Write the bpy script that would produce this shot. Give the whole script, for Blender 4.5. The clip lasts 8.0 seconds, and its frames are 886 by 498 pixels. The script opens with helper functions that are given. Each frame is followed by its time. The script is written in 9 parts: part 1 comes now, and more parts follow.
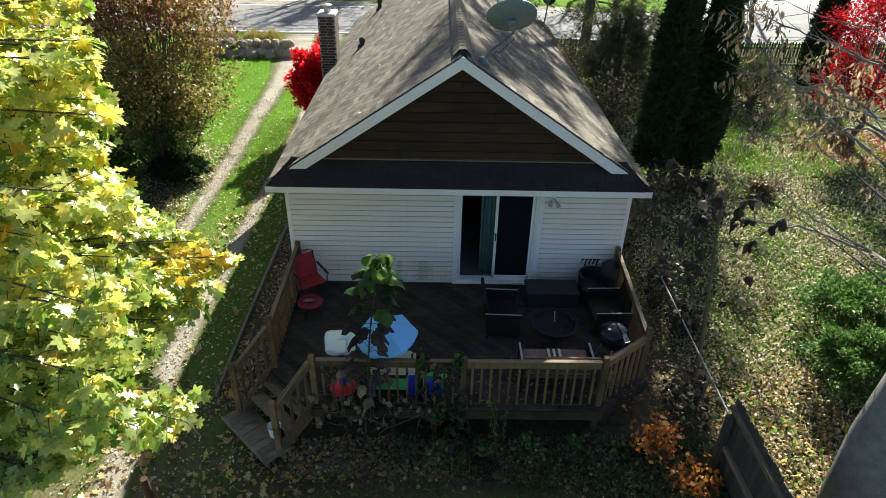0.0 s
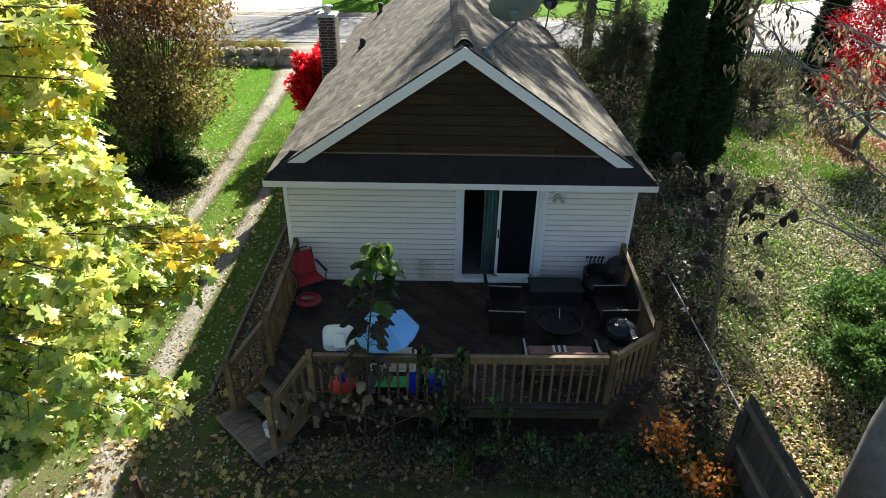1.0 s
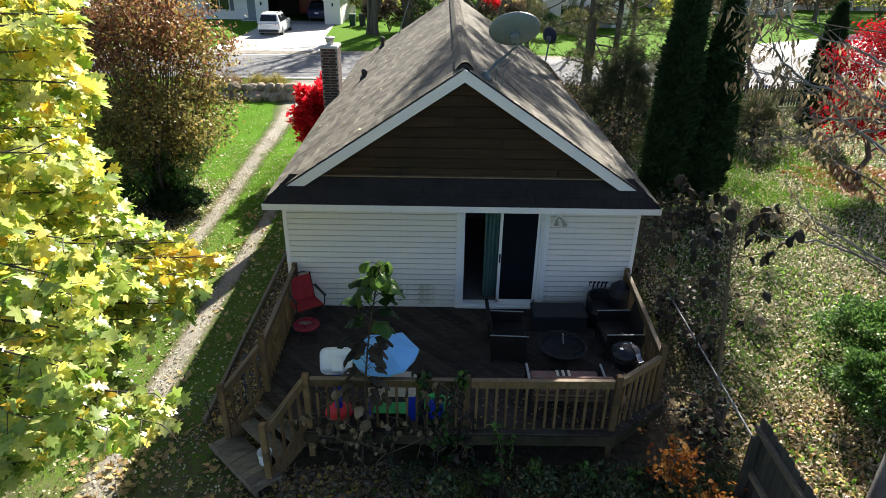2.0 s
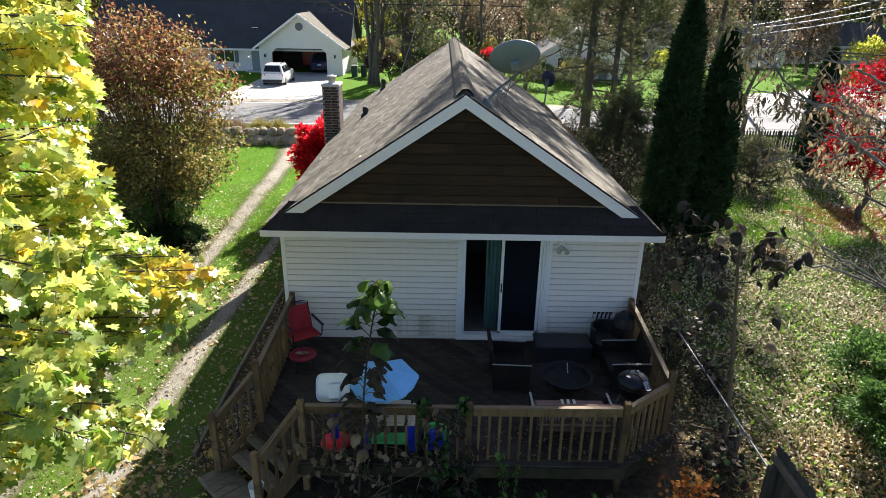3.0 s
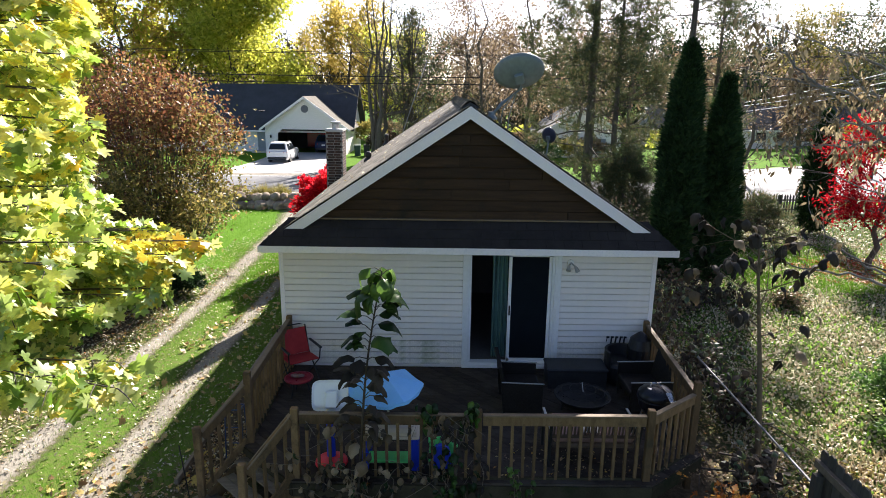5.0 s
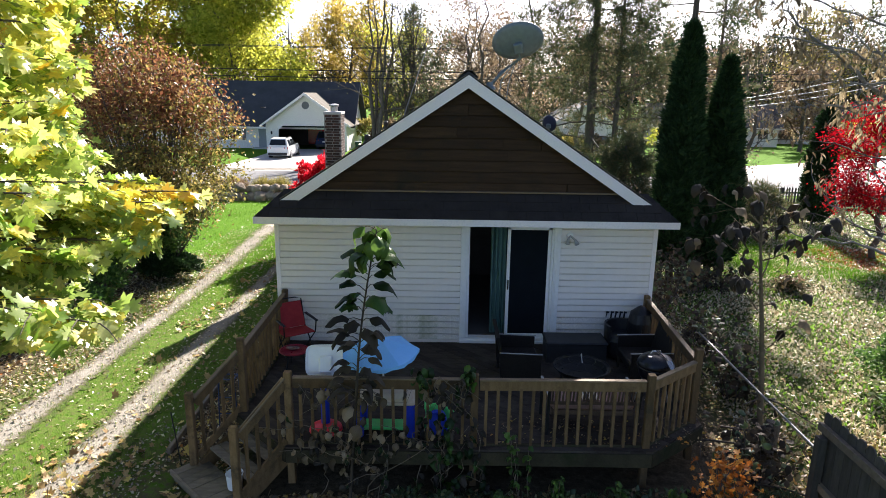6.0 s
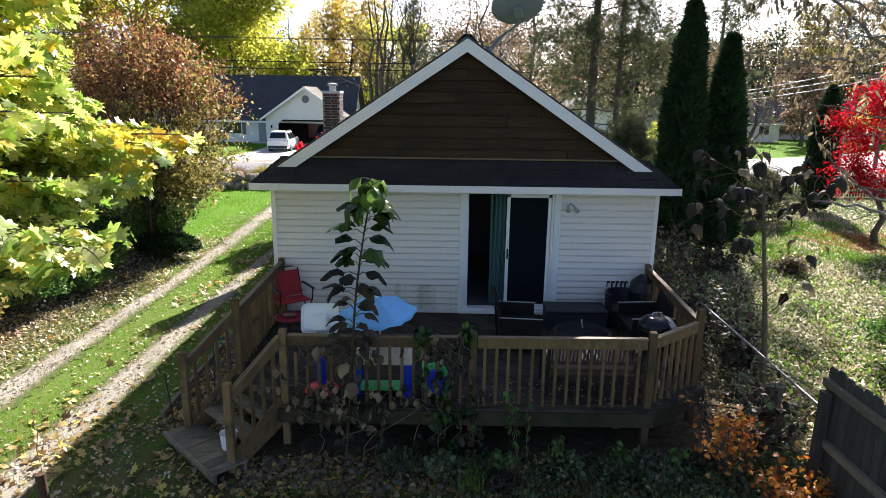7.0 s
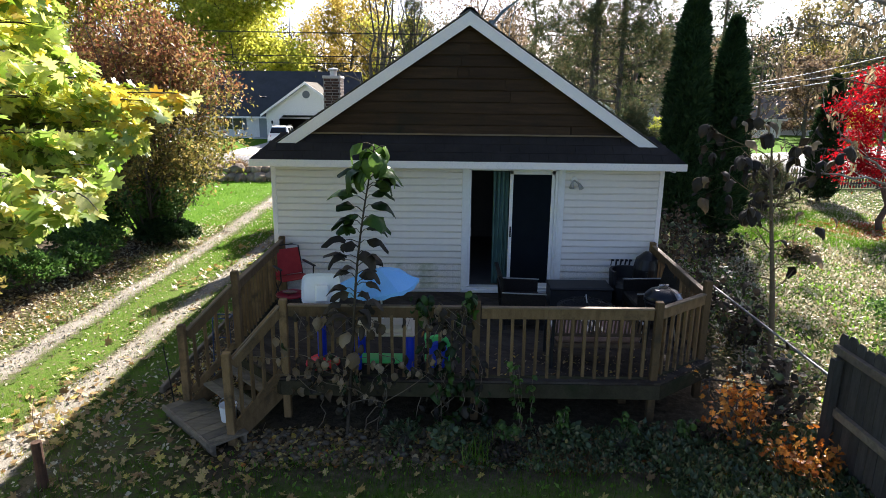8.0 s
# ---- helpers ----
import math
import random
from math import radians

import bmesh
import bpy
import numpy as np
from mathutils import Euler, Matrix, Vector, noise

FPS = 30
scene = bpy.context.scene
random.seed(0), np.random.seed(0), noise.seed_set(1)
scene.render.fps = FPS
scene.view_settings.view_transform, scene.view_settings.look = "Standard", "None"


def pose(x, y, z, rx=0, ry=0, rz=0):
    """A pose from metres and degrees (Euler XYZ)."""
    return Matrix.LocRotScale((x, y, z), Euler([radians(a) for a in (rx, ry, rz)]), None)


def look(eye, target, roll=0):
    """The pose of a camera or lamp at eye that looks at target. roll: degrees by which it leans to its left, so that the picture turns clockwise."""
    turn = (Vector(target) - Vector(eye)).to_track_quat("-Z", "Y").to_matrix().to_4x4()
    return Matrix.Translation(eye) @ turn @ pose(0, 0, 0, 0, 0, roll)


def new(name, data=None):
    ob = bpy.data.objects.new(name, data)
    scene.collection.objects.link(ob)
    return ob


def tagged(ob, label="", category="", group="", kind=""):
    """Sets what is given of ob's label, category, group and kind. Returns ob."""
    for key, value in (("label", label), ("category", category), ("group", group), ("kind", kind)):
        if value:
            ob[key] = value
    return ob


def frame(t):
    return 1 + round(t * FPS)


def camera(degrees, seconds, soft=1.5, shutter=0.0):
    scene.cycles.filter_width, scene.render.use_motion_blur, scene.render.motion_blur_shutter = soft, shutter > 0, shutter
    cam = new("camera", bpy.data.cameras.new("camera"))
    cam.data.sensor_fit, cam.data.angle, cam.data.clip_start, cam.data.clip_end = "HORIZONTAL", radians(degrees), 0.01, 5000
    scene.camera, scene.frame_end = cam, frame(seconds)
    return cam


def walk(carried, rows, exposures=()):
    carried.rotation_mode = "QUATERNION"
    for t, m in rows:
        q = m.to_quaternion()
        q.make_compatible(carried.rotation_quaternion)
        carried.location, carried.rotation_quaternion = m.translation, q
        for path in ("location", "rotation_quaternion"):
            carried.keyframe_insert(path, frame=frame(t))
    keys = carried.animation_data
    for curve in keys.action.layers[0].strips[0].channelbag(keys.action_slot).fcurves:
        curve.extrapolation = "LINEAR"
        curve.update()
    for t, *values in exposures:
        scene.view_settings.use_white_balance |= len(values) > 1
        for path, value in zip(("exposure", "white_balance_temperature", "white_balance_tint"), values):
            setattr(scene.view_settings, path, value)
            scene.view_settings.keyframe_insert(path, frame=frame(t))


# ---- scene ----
cam = camera(70.4, 8.0, soft=0.75)
PATH = [
    (0, (-0.475, -10.678, 8.056), (-0.455, -8.977, 7.005), 1.2),
    (0.5, (-0.478, -10.659, 7.835), (-0.46, -8.948, 6.799), 1.1),
    (1, (-0.483, -10.627, 7.606), (-0.466, -8.9, 6.597), 1.1),
    (1.5, (-0.5, -10.617, 7.414), (-0.481, -8.863, 6.453), 1.2),
    (1.7, (-0.463, -10.604, 7.376), (-0.452, -8.839, 6.437), 1.0),
    (2.8, (-0.455, -10.623, 6.933), (-0.447, -8.782, 6.151), 0.9),
    (3, (-0.472, -10.609, 6.832), (-0.463, -8.756, 6.079), 1.0),
    (3.5, (-0.481, -10.593, 6.512), (-0.475, -8.714, 5.828), 0.9),
    (4, (-0.496, -10.589, 6.184), (-0.492, -8.687, 5.569), 0.8),
    (4.2, (-0.532, -10.589, 6.044), (-0.523, -8.676, 5.459), 0.9),
    (5.3, (-0.508, -10.587, 5.358), (-0.507, -8.644, 4.884), 0.7),
    (5.5, (-0.485, -10.578, 5.27), (-0.487, -8.636, 4.792), 0.8),
    (6, (-0.452, -10.575, 4.99), (-0.454, -8.633, 4.511), 0.8),
    (6.5, (-0.424, -10.571, 4.706), (-0.427, -8.629, 4.227), 0.8),
    (7, (-0.409, -10.574, 4.435), (-0.413, -8.632, 3.955), 0.8),
    (7.5, (-0.418, -10.553, 4.217), (-0.424, -8.611, 3.737), 0.7),
    (8, (-0.426, -10.539, 4.048), (-0.433, -8.598, 3.566), 0.7),
]
EXPOSURES = [(0.0, 1.60, 6500, 6), (3.5, 1.68, 6400, 13), (8.0, 1.86, 6350, 16)]
walk(cam, [(t, look(eye, target, roll)) for t, eye, target, roll in PATH], EXPOSURES)

# ---- sky and sun ----
SUN_AZ, SUN_EL = radians(18.2), radians(32.0)
world = bpy.data.worlds.new("sky")
scene.world = world
world.use_nodes = True
wn = world.node_tree
sky = wn.nodes.new("ShaderNodeTexSky")
sky.sky_type, sky.sun_disc = "NISHITA", False
sky.sun_elevation, sky.sun_rotation = SUN_EL, SUN_AZ
sky.air_density, sky.dust_density, sky.ozone_density = 0.6, 1.0, 0.6
wn.nodes["Background"].inputs["Strength"].default_value = 0.064
wn.links.new(sky.outputs[0], wn.nodes["Background"].inputs["Color"])
sun = new("sun", bpy.data.lights.new("sun", "SUN"))
sun.data.energy, sun.data.angle, sun.data.color = 5.0, radians(0.6), (1.0, 0.94, 0.84)
to_sun = Vector((math.sin(SUN_AZ) * math.cos(SUN_EL), math.cos(SUN_AZ) * math.cos(SUN_EL), math.sin(SUN_EL)))
sun.matrix_world = look(to_sun * 60, (0, 0, 0))


# ---- materials ----
def material(name):
    m = bpy.data.materials.new(name)
    m.use_nodes = True
    return m, m.node_tree, m.node_tree.nodes["Principled BSDF"]


def ramp(nt, fac, stops):
    n = nt.nodes.new("ShaderNodeValToRGB")
    els = n.color_ramp.elements
    while len(els) < len(stops):
        els.new(0.5)
    for e, (p, c) in zip(els, stops):
        e.position, e.color = p, (*c, 1)
    nt.links.new(fac, n.inputs["Fac"])
    return n.outputs["Color"]


def noise_tex(nt, scale, detail=4.0, rough=0.6, stretch=(1, 1, 1), apart=False):
    co = nt.nodes.new("ShaderNodeTexCoord")
    mp = nt.nodes.new("ShaderNodeMapping")
    mp.inputs["Scale"].default_value = stretch
    tx = nt.nodes.new("ShaderNodeTexNoise")
    tx.inputs["Scale"].default_value, tx.inputs["Detail"].default_value, tx.inputs["Roughness"].default_value = scale, detail, rough
    nt.links.new(co.outputs["Object"], mp.inputs["Vector"])
    if apart:
        far = nt.nodes.new("ShaderNodeMath")
        far.operation = "MULTIPLY"
        far.inputs[1].default_value = 60.0
        nt.links.new(nt.nodes.new("ShaderNodeObjectInfo").outputs["Random"], far.inputs[0])
        nt.links.new(far.outputs[0], mp.inputs["Location"])
    nt.links.new(mp.outputs["Vector"], tx.inputs["Vector"])
    return tx.outputs["Fac"]


def blend(nt, fac, a, b, mode="MIX"):
    n = nt.nodes.new("ShaderNodeMix")
    n.data_type, n.blend_type = "RGBA", mode
    for sock, v in ((n.inputs[0], fac), (n.inputs[6], a), (n.inputs[7], b)):
        if isinstance(v, (int, float)):
            sock.default_value = v
        elif isinstance(v, tuple):
            sock.default_value = (*v, 1)
        else:
            nt.links.new(v, sock)
    return n.outputs[2]


def bump(nt, bsdf, height, strength=0.4, dist=0.01):
    n = nt.nodes.new("ShaderNodeBump")
    n.inputs["Strength"].default_value, n.inputs["Distance"].default_value = strength, dist
    nt.links.new(height, n.inputs["Height"])
    nt.links.new(n.outputs["Normal"], bsdf.inputs["Normal"])


def surface(name, a, b, scale=6.0, c=None, fine=60.0, rough=0.7, stretch=(1, 1, 1), metal=0.0, relief=0.3, dist=0.005, per="", spread=0.25, stain=None, stain_scale=1.5, spec=0.4):
    """Two tones by coarse noise, fine grain over them, an even tint per piece, and stains."""
    m, nt, bs = material(name)
    coarse = noise_tex(nt, scale, 5.0, 0.65, stretch, per == "object")
    col = ramp(nt, coarse, [(0.3, a), (0.7, b)])
    grain = noise_tex(nt, fine, 3.0, 0.7, stretch, per == "object")
    if c:
        col = blend(nt, ramp(nt, grain, [(0.5, (0, 0, 0)), (0.72, (1, 1, 1))]), col, c)
    else:
        col = blend(nt, 0.35, col, ramp(nt, grain, [(0.25, (0.35, 0.35, 0.35)), (0.75, (1.4, 1.4, 1.4))]), "MULTIPLY")
    if per:
        src = nt.nodes.new("ShaderNodeObjectInfo").outputs["Random"] if per == "object" else nt.nodes.new("ShaderNodeNewGeometry").outputs["Random Per Island"]
        lo, hi = 1 - spread, 1 + spread
        col = blend(nt, 1.0, col, ramp(nt, src, [(0.0, (lo, lo, lo)), (1.0, (hi, hi, hi * 0.97))]), "MULTIPLY")
    if stain:
        st = noise_tex(nt, stain_scale, 6.0, 0.7)
        col = blend(nt, ramp(nt, st, [(0.52, (0, 0, 0)), (0.68, (1, 1, 1))]), col, stain)
    nt.links.new(col, bs.inputs["Base Color"])
    bs.inputs["Roughness"].default_value, bs.inputs["Metallic"].default_value, bs.inputs["Specular IOR Level"].default_value = rough, metal, spec
    if relief:
        bump(nt, bs, grain, relief, dist)
    return m


def plain(name, colour, rough=0.5, metal=0.0, grain=0.12):
    m, nt, bs = material(name)
    n = noise_tex(nt, 14.0, 5.0, 0.7)
    lo, hi = 1 - grain, 1 + grain
    col = blend(nt, 1.0, colour, ramp(nt, n, [(0.3, (lo, lo, lo)), (0.7, (hi, hi, hi))]), "MULTIPLY")
    nt.links.new(col, bs.inputs["Base Color"])
    r = nt.nodes.new("ShaderNodeMapRange")
    r.inputs["To Min"].default_value, r.inputs["To Max"].default_value = max(0.03, rough - 0.12), min(1, rough + 0.12)
    nt.links.new(n, r.inputs["Value"])
    nt.links.new(r.outputs["Result"], bs.inputs["Roughness"])
    bs.inputs["Metallic"].default_value = metal
    return m


def foliage(name, stops, through_light=0.4, rough=0.5, per="island", sheen=0.35, deep=1.0):
    """Leaf colours by piece, with light passing through the blade."""
    m, nt, bs = material(name)
    src = nt.nodes.new("ShaderNodeObjectInfo").outputs["Random"] if per == "object" else nt.nodes.new("ShaderNodeNewGeometry").outputs["Random Per Island"]
    col = ramp(nt, src, stops)
    grain = noise_tex(nt, 30.0, 3.0, 0.7)
    col = blend(nt, 0.5, col, ramp(nt, grain, [(0.3, (0.55, 0.55, 0.55)), (0.7, (1.25, 1.25, 1.25))]), "MULTIPLY")
    nt.links.new(col, bs.inputs["Base Color"])
    bs.inputs["Roughness"].default_value, bs.inputs["Specular IOR Level"].default_value = rough, sheen
    tr = nt.nodes.new("ShaderNodeBsdfTranslucent")
    deeper = nt.nodes.new("ShaderNodeGamma")
    deeper.inputs["Gamma"].default_value = deep
    nt.links.new(col, deeper.inputs["Color"])
    nt.links.new(deeper.outputs[0], tr.inputs["Color"])
    mx = nt.nodes.new("ShaderNodeMixShader")
    mx.inputs[0].default_value = through_light
    nt.links.new(bs.outputs[0], mx.inputs[1])
    nt.links.new(tr.outputs[0], mx.inputs[2])
    nt.links.new(mx.outputs[0], nt.nodes["Material Output"].inputs["Surface"])
    return m


M = {}
M["siding"] = plain("cream_vinyl_siding", (0.80, 0.75, 0.705), 0.5, grain=0.03)
M["white"] = surface("white_painted_trim", (0.90, 0.84, 0.835), (0.94, 0.885, 0.88), 2.0, c=(0.79, 0.76, 0.77), fine=40, rough=0.5, relief=0.08)
M["siding_mossy"] = surface("cream_vinyl_siding_with_algae", (0.78, 0.73, 0.68), (0.80, 0.75, 0.705), 3.0, fine=40, rough=0.55, relief=0.0, stain=(0.36, 0.38, 0.25), stain_scale=1.6)
M["vinyl"] = plain("white_vinyl", (0.84, 0.84, 0.84), 0.4, grain=0.05)
M["shingle"] = surface("grey_brown_asphalt_shingle", (0.094, 0.083, 0.067), (0.178, 0.16, 0.13), 1.1, c=(0.24, 0.22, 0.195), fine=130, rough=0.92, relief=0.5, dist=0.004, per="island", spread=0.42, spec=0.14, stain=(0.085, 0.077, 0.06), stain_scale=0.9)
M["shingle_piece"] = surface("grey_brown_asphalt_shingle_tab", (0.094, 0.083, 0.067), (0.178, 0.16, 0.13), 1.1, c=(0.24, 0.22, 0.195), fine=130, rough=0.92, relief=0.5, dist=0.004, per="object", spread=0.42, spec=0.14)
M["ridge"] = surface("grey_brown_ridge_cap", (0.13, 0.116, 0.096), (0.17, 0.152, 0.125), 1.1, c=(0.2, 0.18, 0.15), fine=130, rough=0.92, relief=0.3, dist=0.003, per="object", spread=0.1, spec=0.08)
M["dark_shingle"] = surface("black_brown_asphalt_shingle", (0.020, 0.017, 0.0175), (0.038, 0.032, 0.031), 2.5, spec=0.1, c=(0.055, 0.052, 0.05), fine=150, rough=0.9, relief=0.5, per="island", spread=0.25)
M["roof_far"] = surface("dark_slate_asphalt_roof", (0.05, 0.053, 0.06), (0.075, 0.078, 0.088), 0.8, fine=30, rough=0.9, relief=0.3, per="island", spread=0.12)
M["gable_wood"] = surface("brown_stained_gable_plank", (0.032, 0.019, 0.011), (0.066, 0.038, 0.021), 1.4, spec=0.15, fine=30, rough=0.7, stretch=(1, 6, 12), per="object", spread=0.28, stain=(0.026, 0.022, 0.015), stain_scale=1.2)
M["rail_wood"] = surface("weathered_brown_railing_wood", (0.14, 0.086, 0.039), (0.24, 0.153, 0.075), 3.0, spec=0.2, fine=45, rough=0.8, stretch=(4, 4, 1), per="object", spread=0.3, stain=(0.07, 0.052, 0.03), stain_scale=2.5)
# darker, greener copy of the railing wood for rim and level bottom rails
M["rim_wood"] = surface("dark_olive_rim_board", (0.042, 0.036, 0.021), (0.085, 0.071, 0.042), 3.0, spec=0.15, fine=45, rough=0.85, per="object", spread=0.25, stain=(0.03, 0.036, 0.016), stain_scale=2.0)
M["rail_wood_top"] = surface("weathered_brown_handrail_wood", (0.15, 0.10, 0.056), (0.25, 0.18, 0.11), 3.0, fine=45, rough=0.75, per="object", spread=0.1, stain=(0.2, 0.15, 0.1), stain_scale=2.5)
M["deck_wood"] = surface("dark_stained_deck_board", (0.040, 0.031, 0.025), (0.078, 0.061, 0.049), 3.0, spec=0.12, fine=50, rough=0.85, stretch=(1, 5, 5), per="object", spread=0.3, stain=(0.095, 0.08, 0.066), stain_scale=0.8)
M["step_wood"] = surface("grey_weathered_step_board", (0.15, 0.118, 0.083), (0.26, 0.21, 0.152), 3.0, fine=50, rough=0.8, stretch=(1, 5, 5), per="object", spread=0.25, stain=(0.07, 0.06, 0.048))
M["fence_wood"] = surface("grey_weathered_fence_board", (0.048, 0.044, 0.037), (0.095, 0.086, 0.074), 3.0, fine=40, rough=0.85, stretch=(6, 6, 1), per="object", spread=0.22)
M["picket"] = surface("dark_weathered_picket", (0.05, 0.045, 0.04), (0.09, 0.08, 0.07), 4.0, fine=40, rough=0.85, per="object", spread=0.2)
M["brick"] = surface("red_brown_brick", (0.030, 0.017, 0.013), (0.115, 0.052, 0.034), 9.0, fine=80, rough=0.9, relief=0.5, per="object", spread=0.6, stain=(0.06, 0.05, 0.045), stain_scale=3)
M["mortar"] = surface("grey_mortar", (0.24, 0.225, 0.20), (0.33, 0.31, 0.28), 12, fine=90, rough=0.95)
M["cement"] = surface("pale_cement_cap", (0.5, 0.49, 0.46), (0.62, 0.6, 0.57), 6, fine=70, rough=0.9)
M["metal"] = plain("galvanised_metal", (0.5, 0.5, 0.5), 0.4, 0.9)
M["dark_metal"] = plain("black_painted_metal", (0.014, 0.014, 0.015), 0.7, 0.0)
M["black_plastic"] = plain("black_plastic", (0.018, 0.018, 0.02), 0.5)
M["dish"] = plain("grey_painted_dish", (0.17, 0.205, 0.21), 0.45, 0.1)
M["enamel"] = plain("black_enamel", (0.006, 0.007, 0.011), 0.3)
M["chrome"] = plain("chrome", (0.75, 0.75, 0.75), 0.15, 1.0)
M["red_fabric"] = surface("red_mesh_fabric", (0.34, 0.020, 0.024), (0.46, 0.034, 0.036), 8, fine=180, rough=0.75)
M["maroon"] = plain("maroon_enamel", (0.26, 0.012, 0.03), 0.3)
M["wicker"] = surface("dark_brown_wicker", (0.012, 0.010, 0.009), (0.028, 0.024, 0.021), 40, spec=0.2, fine=120, rough=0.6, relief=0.7, dist=0.006)
M["bench_wood"] = surface("weathered_brown_bench_wood", (0.075, 0.050, 0.034), (0.135, 0.092, 0.064), 5, fine=60, rough=0.8, per="object", spread=0.3)
M["rust_post"] = surface("rusty_brown_post", (0.055, 0.026, 0.015), (0.11, 0.055, 0.03), 7, fine=50, rough=0.85, relief=0.4)
M["cushion"] = surface("faded_striped_cushion", (0.20, 0.115, 0.095), (0.30, 0.185, 0.155), 5, fine=90, rough=0.9)
M["cover"] = surface("dark_grey_vinyl_cover", (0.026, 0.027, 0.029), (0.045, 0.046, 0.05), 2.5, spec=0.25, fine=60, rough=0.5, relief=0.15)
M["umbrella"] = surface("sky_blue_umbrella_cloth", (0.20, 0.52, 0.94), (0.26, 0.59, 0.96), 3, fine=160, rough=0.75, relief=0.1)
M["toy_white"] = plain("white_toy_plastic", (0.88, 0.89, 0.90), 0.35, grain=0.03)
M["toy_red"] = plain("red_toy_plastic", (0.86, 0.03, 0.045), 0.35, grain=0.06)
M["toy_blue"] = plain("blue_toy_plastic", (0.02, 0.055, 0.62), 0.35, grain=0.06)
M["toy_green"] = plain("green_toy_plastic", (0.12, 0.74, 0.20), 0.35, grain=0.06)
M["toy_cream"] = plain("cream_toy_plastic", (0.70, 0.59, 0.46), 0.45, grain=0.06)
M["screen"] = surface("dark_window_screen", (0.005, 0.008, 0.012), (0.007, 0.011, 0.016), 4.0, fine=200, rough=0.9, relief=0.0, spec=0.12)
# dark copy of the dish paint; the small dish's shade is in the colour
M["dish_shaded"] = plain("shaded_dish_paint", (0.035, 0.04, 0.075), 0.45)
M["dark_glass"] = plain("tinted_window_glass", (0.012, 0.015, 0.018), 0.06, 0.0, 0.05)
M["curtain"] = surface("teal_curtain_cloth", (0.10, 0.20, 0.19), (0.15, 0.27, 0.25), 6, fine=120, rough=0.85)
M["room"] = surface("plain_room_wall", (0.20, 0.18, 0.16), (0.25, 0.23, 0.2), 2, fine=40, rough=0.9)
M["garage_dark"] = surface("dark_garage_lining", (0.035, 0.03, 0.028), (0.06, 0.05, 0.045), 2, fine=40, rough=0.9)
M["bark"] = surface("grey_brown_bark", (0.07, 0.058, 0.048), (0.14, 0.12, 0.10), 6, fine=40, rough=0.95, stretch=(3, 3, 0.6), relief=0.8, dist=0.02)
M["sapling_bark"] = surface("olive_brown_bark", (0.10, 0.075, 0.042), (0.19, 0.145, 0.085), 6, fine=40, rough=0.9, relief=0.4, dist=0.005)
M["pale_bark"] = surface("smooth_grey_bark", (0.16, 0.15, 0.14), (0.25, 0.24, 0.22), 5, fine=35, rough=0.9, relief=0.5, dist=0.01, stain=(0.10, 0.095, 0.085))
M["rock"] = surface("brown_field_boulder", (0.19, 0.145, 0.105), (0.46, 0.36, 0.26), 3, fine=35, rough=0.9, relief=0.7, dist=0.03, per="object", spread=0.3)
M["gravel"] = surface("pale_limestone_gravel", (0.22, 0.195, 0.155), (0.34, 0.305, 0.25), 1.6, c=(0.15, 0.13, 0.10), fine=55, rough=0.95, relief=0.9, dist=0.02, stain=(0.16, 0.14, 0.09), stain_scale=1.1)
M["asphalt"] = surface("worn_grey_asphalt", (0.155, 0.155, 0.16), (0.215, 0.215, 0.215), 0.5, fine=40, rough=0.9, relief=0.3)
M["road_paint"] = plain("white_road_paint", (0.65, 0.65, 0.63), 0.8)
M["concrete"] = surface("pale_concrete", (0.42, 0.40, 0.37), (0.54, 0.52, 0.49), 0.7, fine=30, rough=0.92)
M["car"] = plain("white_car_paint", (0.72, 0.73, 0.74), 0.2, 0.1, 0.03)
M["car_blue"] = plain("dark_blue_car_paint", (0.02, 0.03, 0.08), 0.2, 0.2, 0.03)
M["tyre"] = plain("black_rubber", (0.02, 0.02, 0.02), 0.85)
M["rim"] = plain("silver_rim", (0.45, 0.45, 0.46), 0.3, 0.8)
M["lamp_red"] = plain("red_lamp_lens", (0.4, 0.01, 0.012), 0.2)
M["bulb_glass"] = plain("frosted_lamp_glass", (0.42, 0.42, 0.41), 0.25)
# pale metallic colour stands in for sun glint on the cables
M["glint_wire"] = plain("sun_glint_cable", (0.72, 0.72, 0.72), 0.3, 0.6)
M["neighbour_wall"] = surface("white_lap_siding", (0.88, 0.82, 0.765), (0.92, 0.865, 0.81), 1.2, fine=10, rough=0.6, relief=0.05)
M["neighbour_door"] = plain("grey_front_door", (0.25, 0.27, 0.28), 0.5)
M["shutter"] = plain("grey_shutter", (0.16, 0.16, 0.17), 0.6)
M["bin_green"] = plain("dark_green_bin", (0.012, 0.05, 0.03), 0.5)
M["wire"] = plain("black_cable", (0.015, 0.015, 0.015), 0.6)
M["hose"] = plain("dull_galvanised_pipe", (0.20, 0.21, 0.215), 0.6, 0.3)

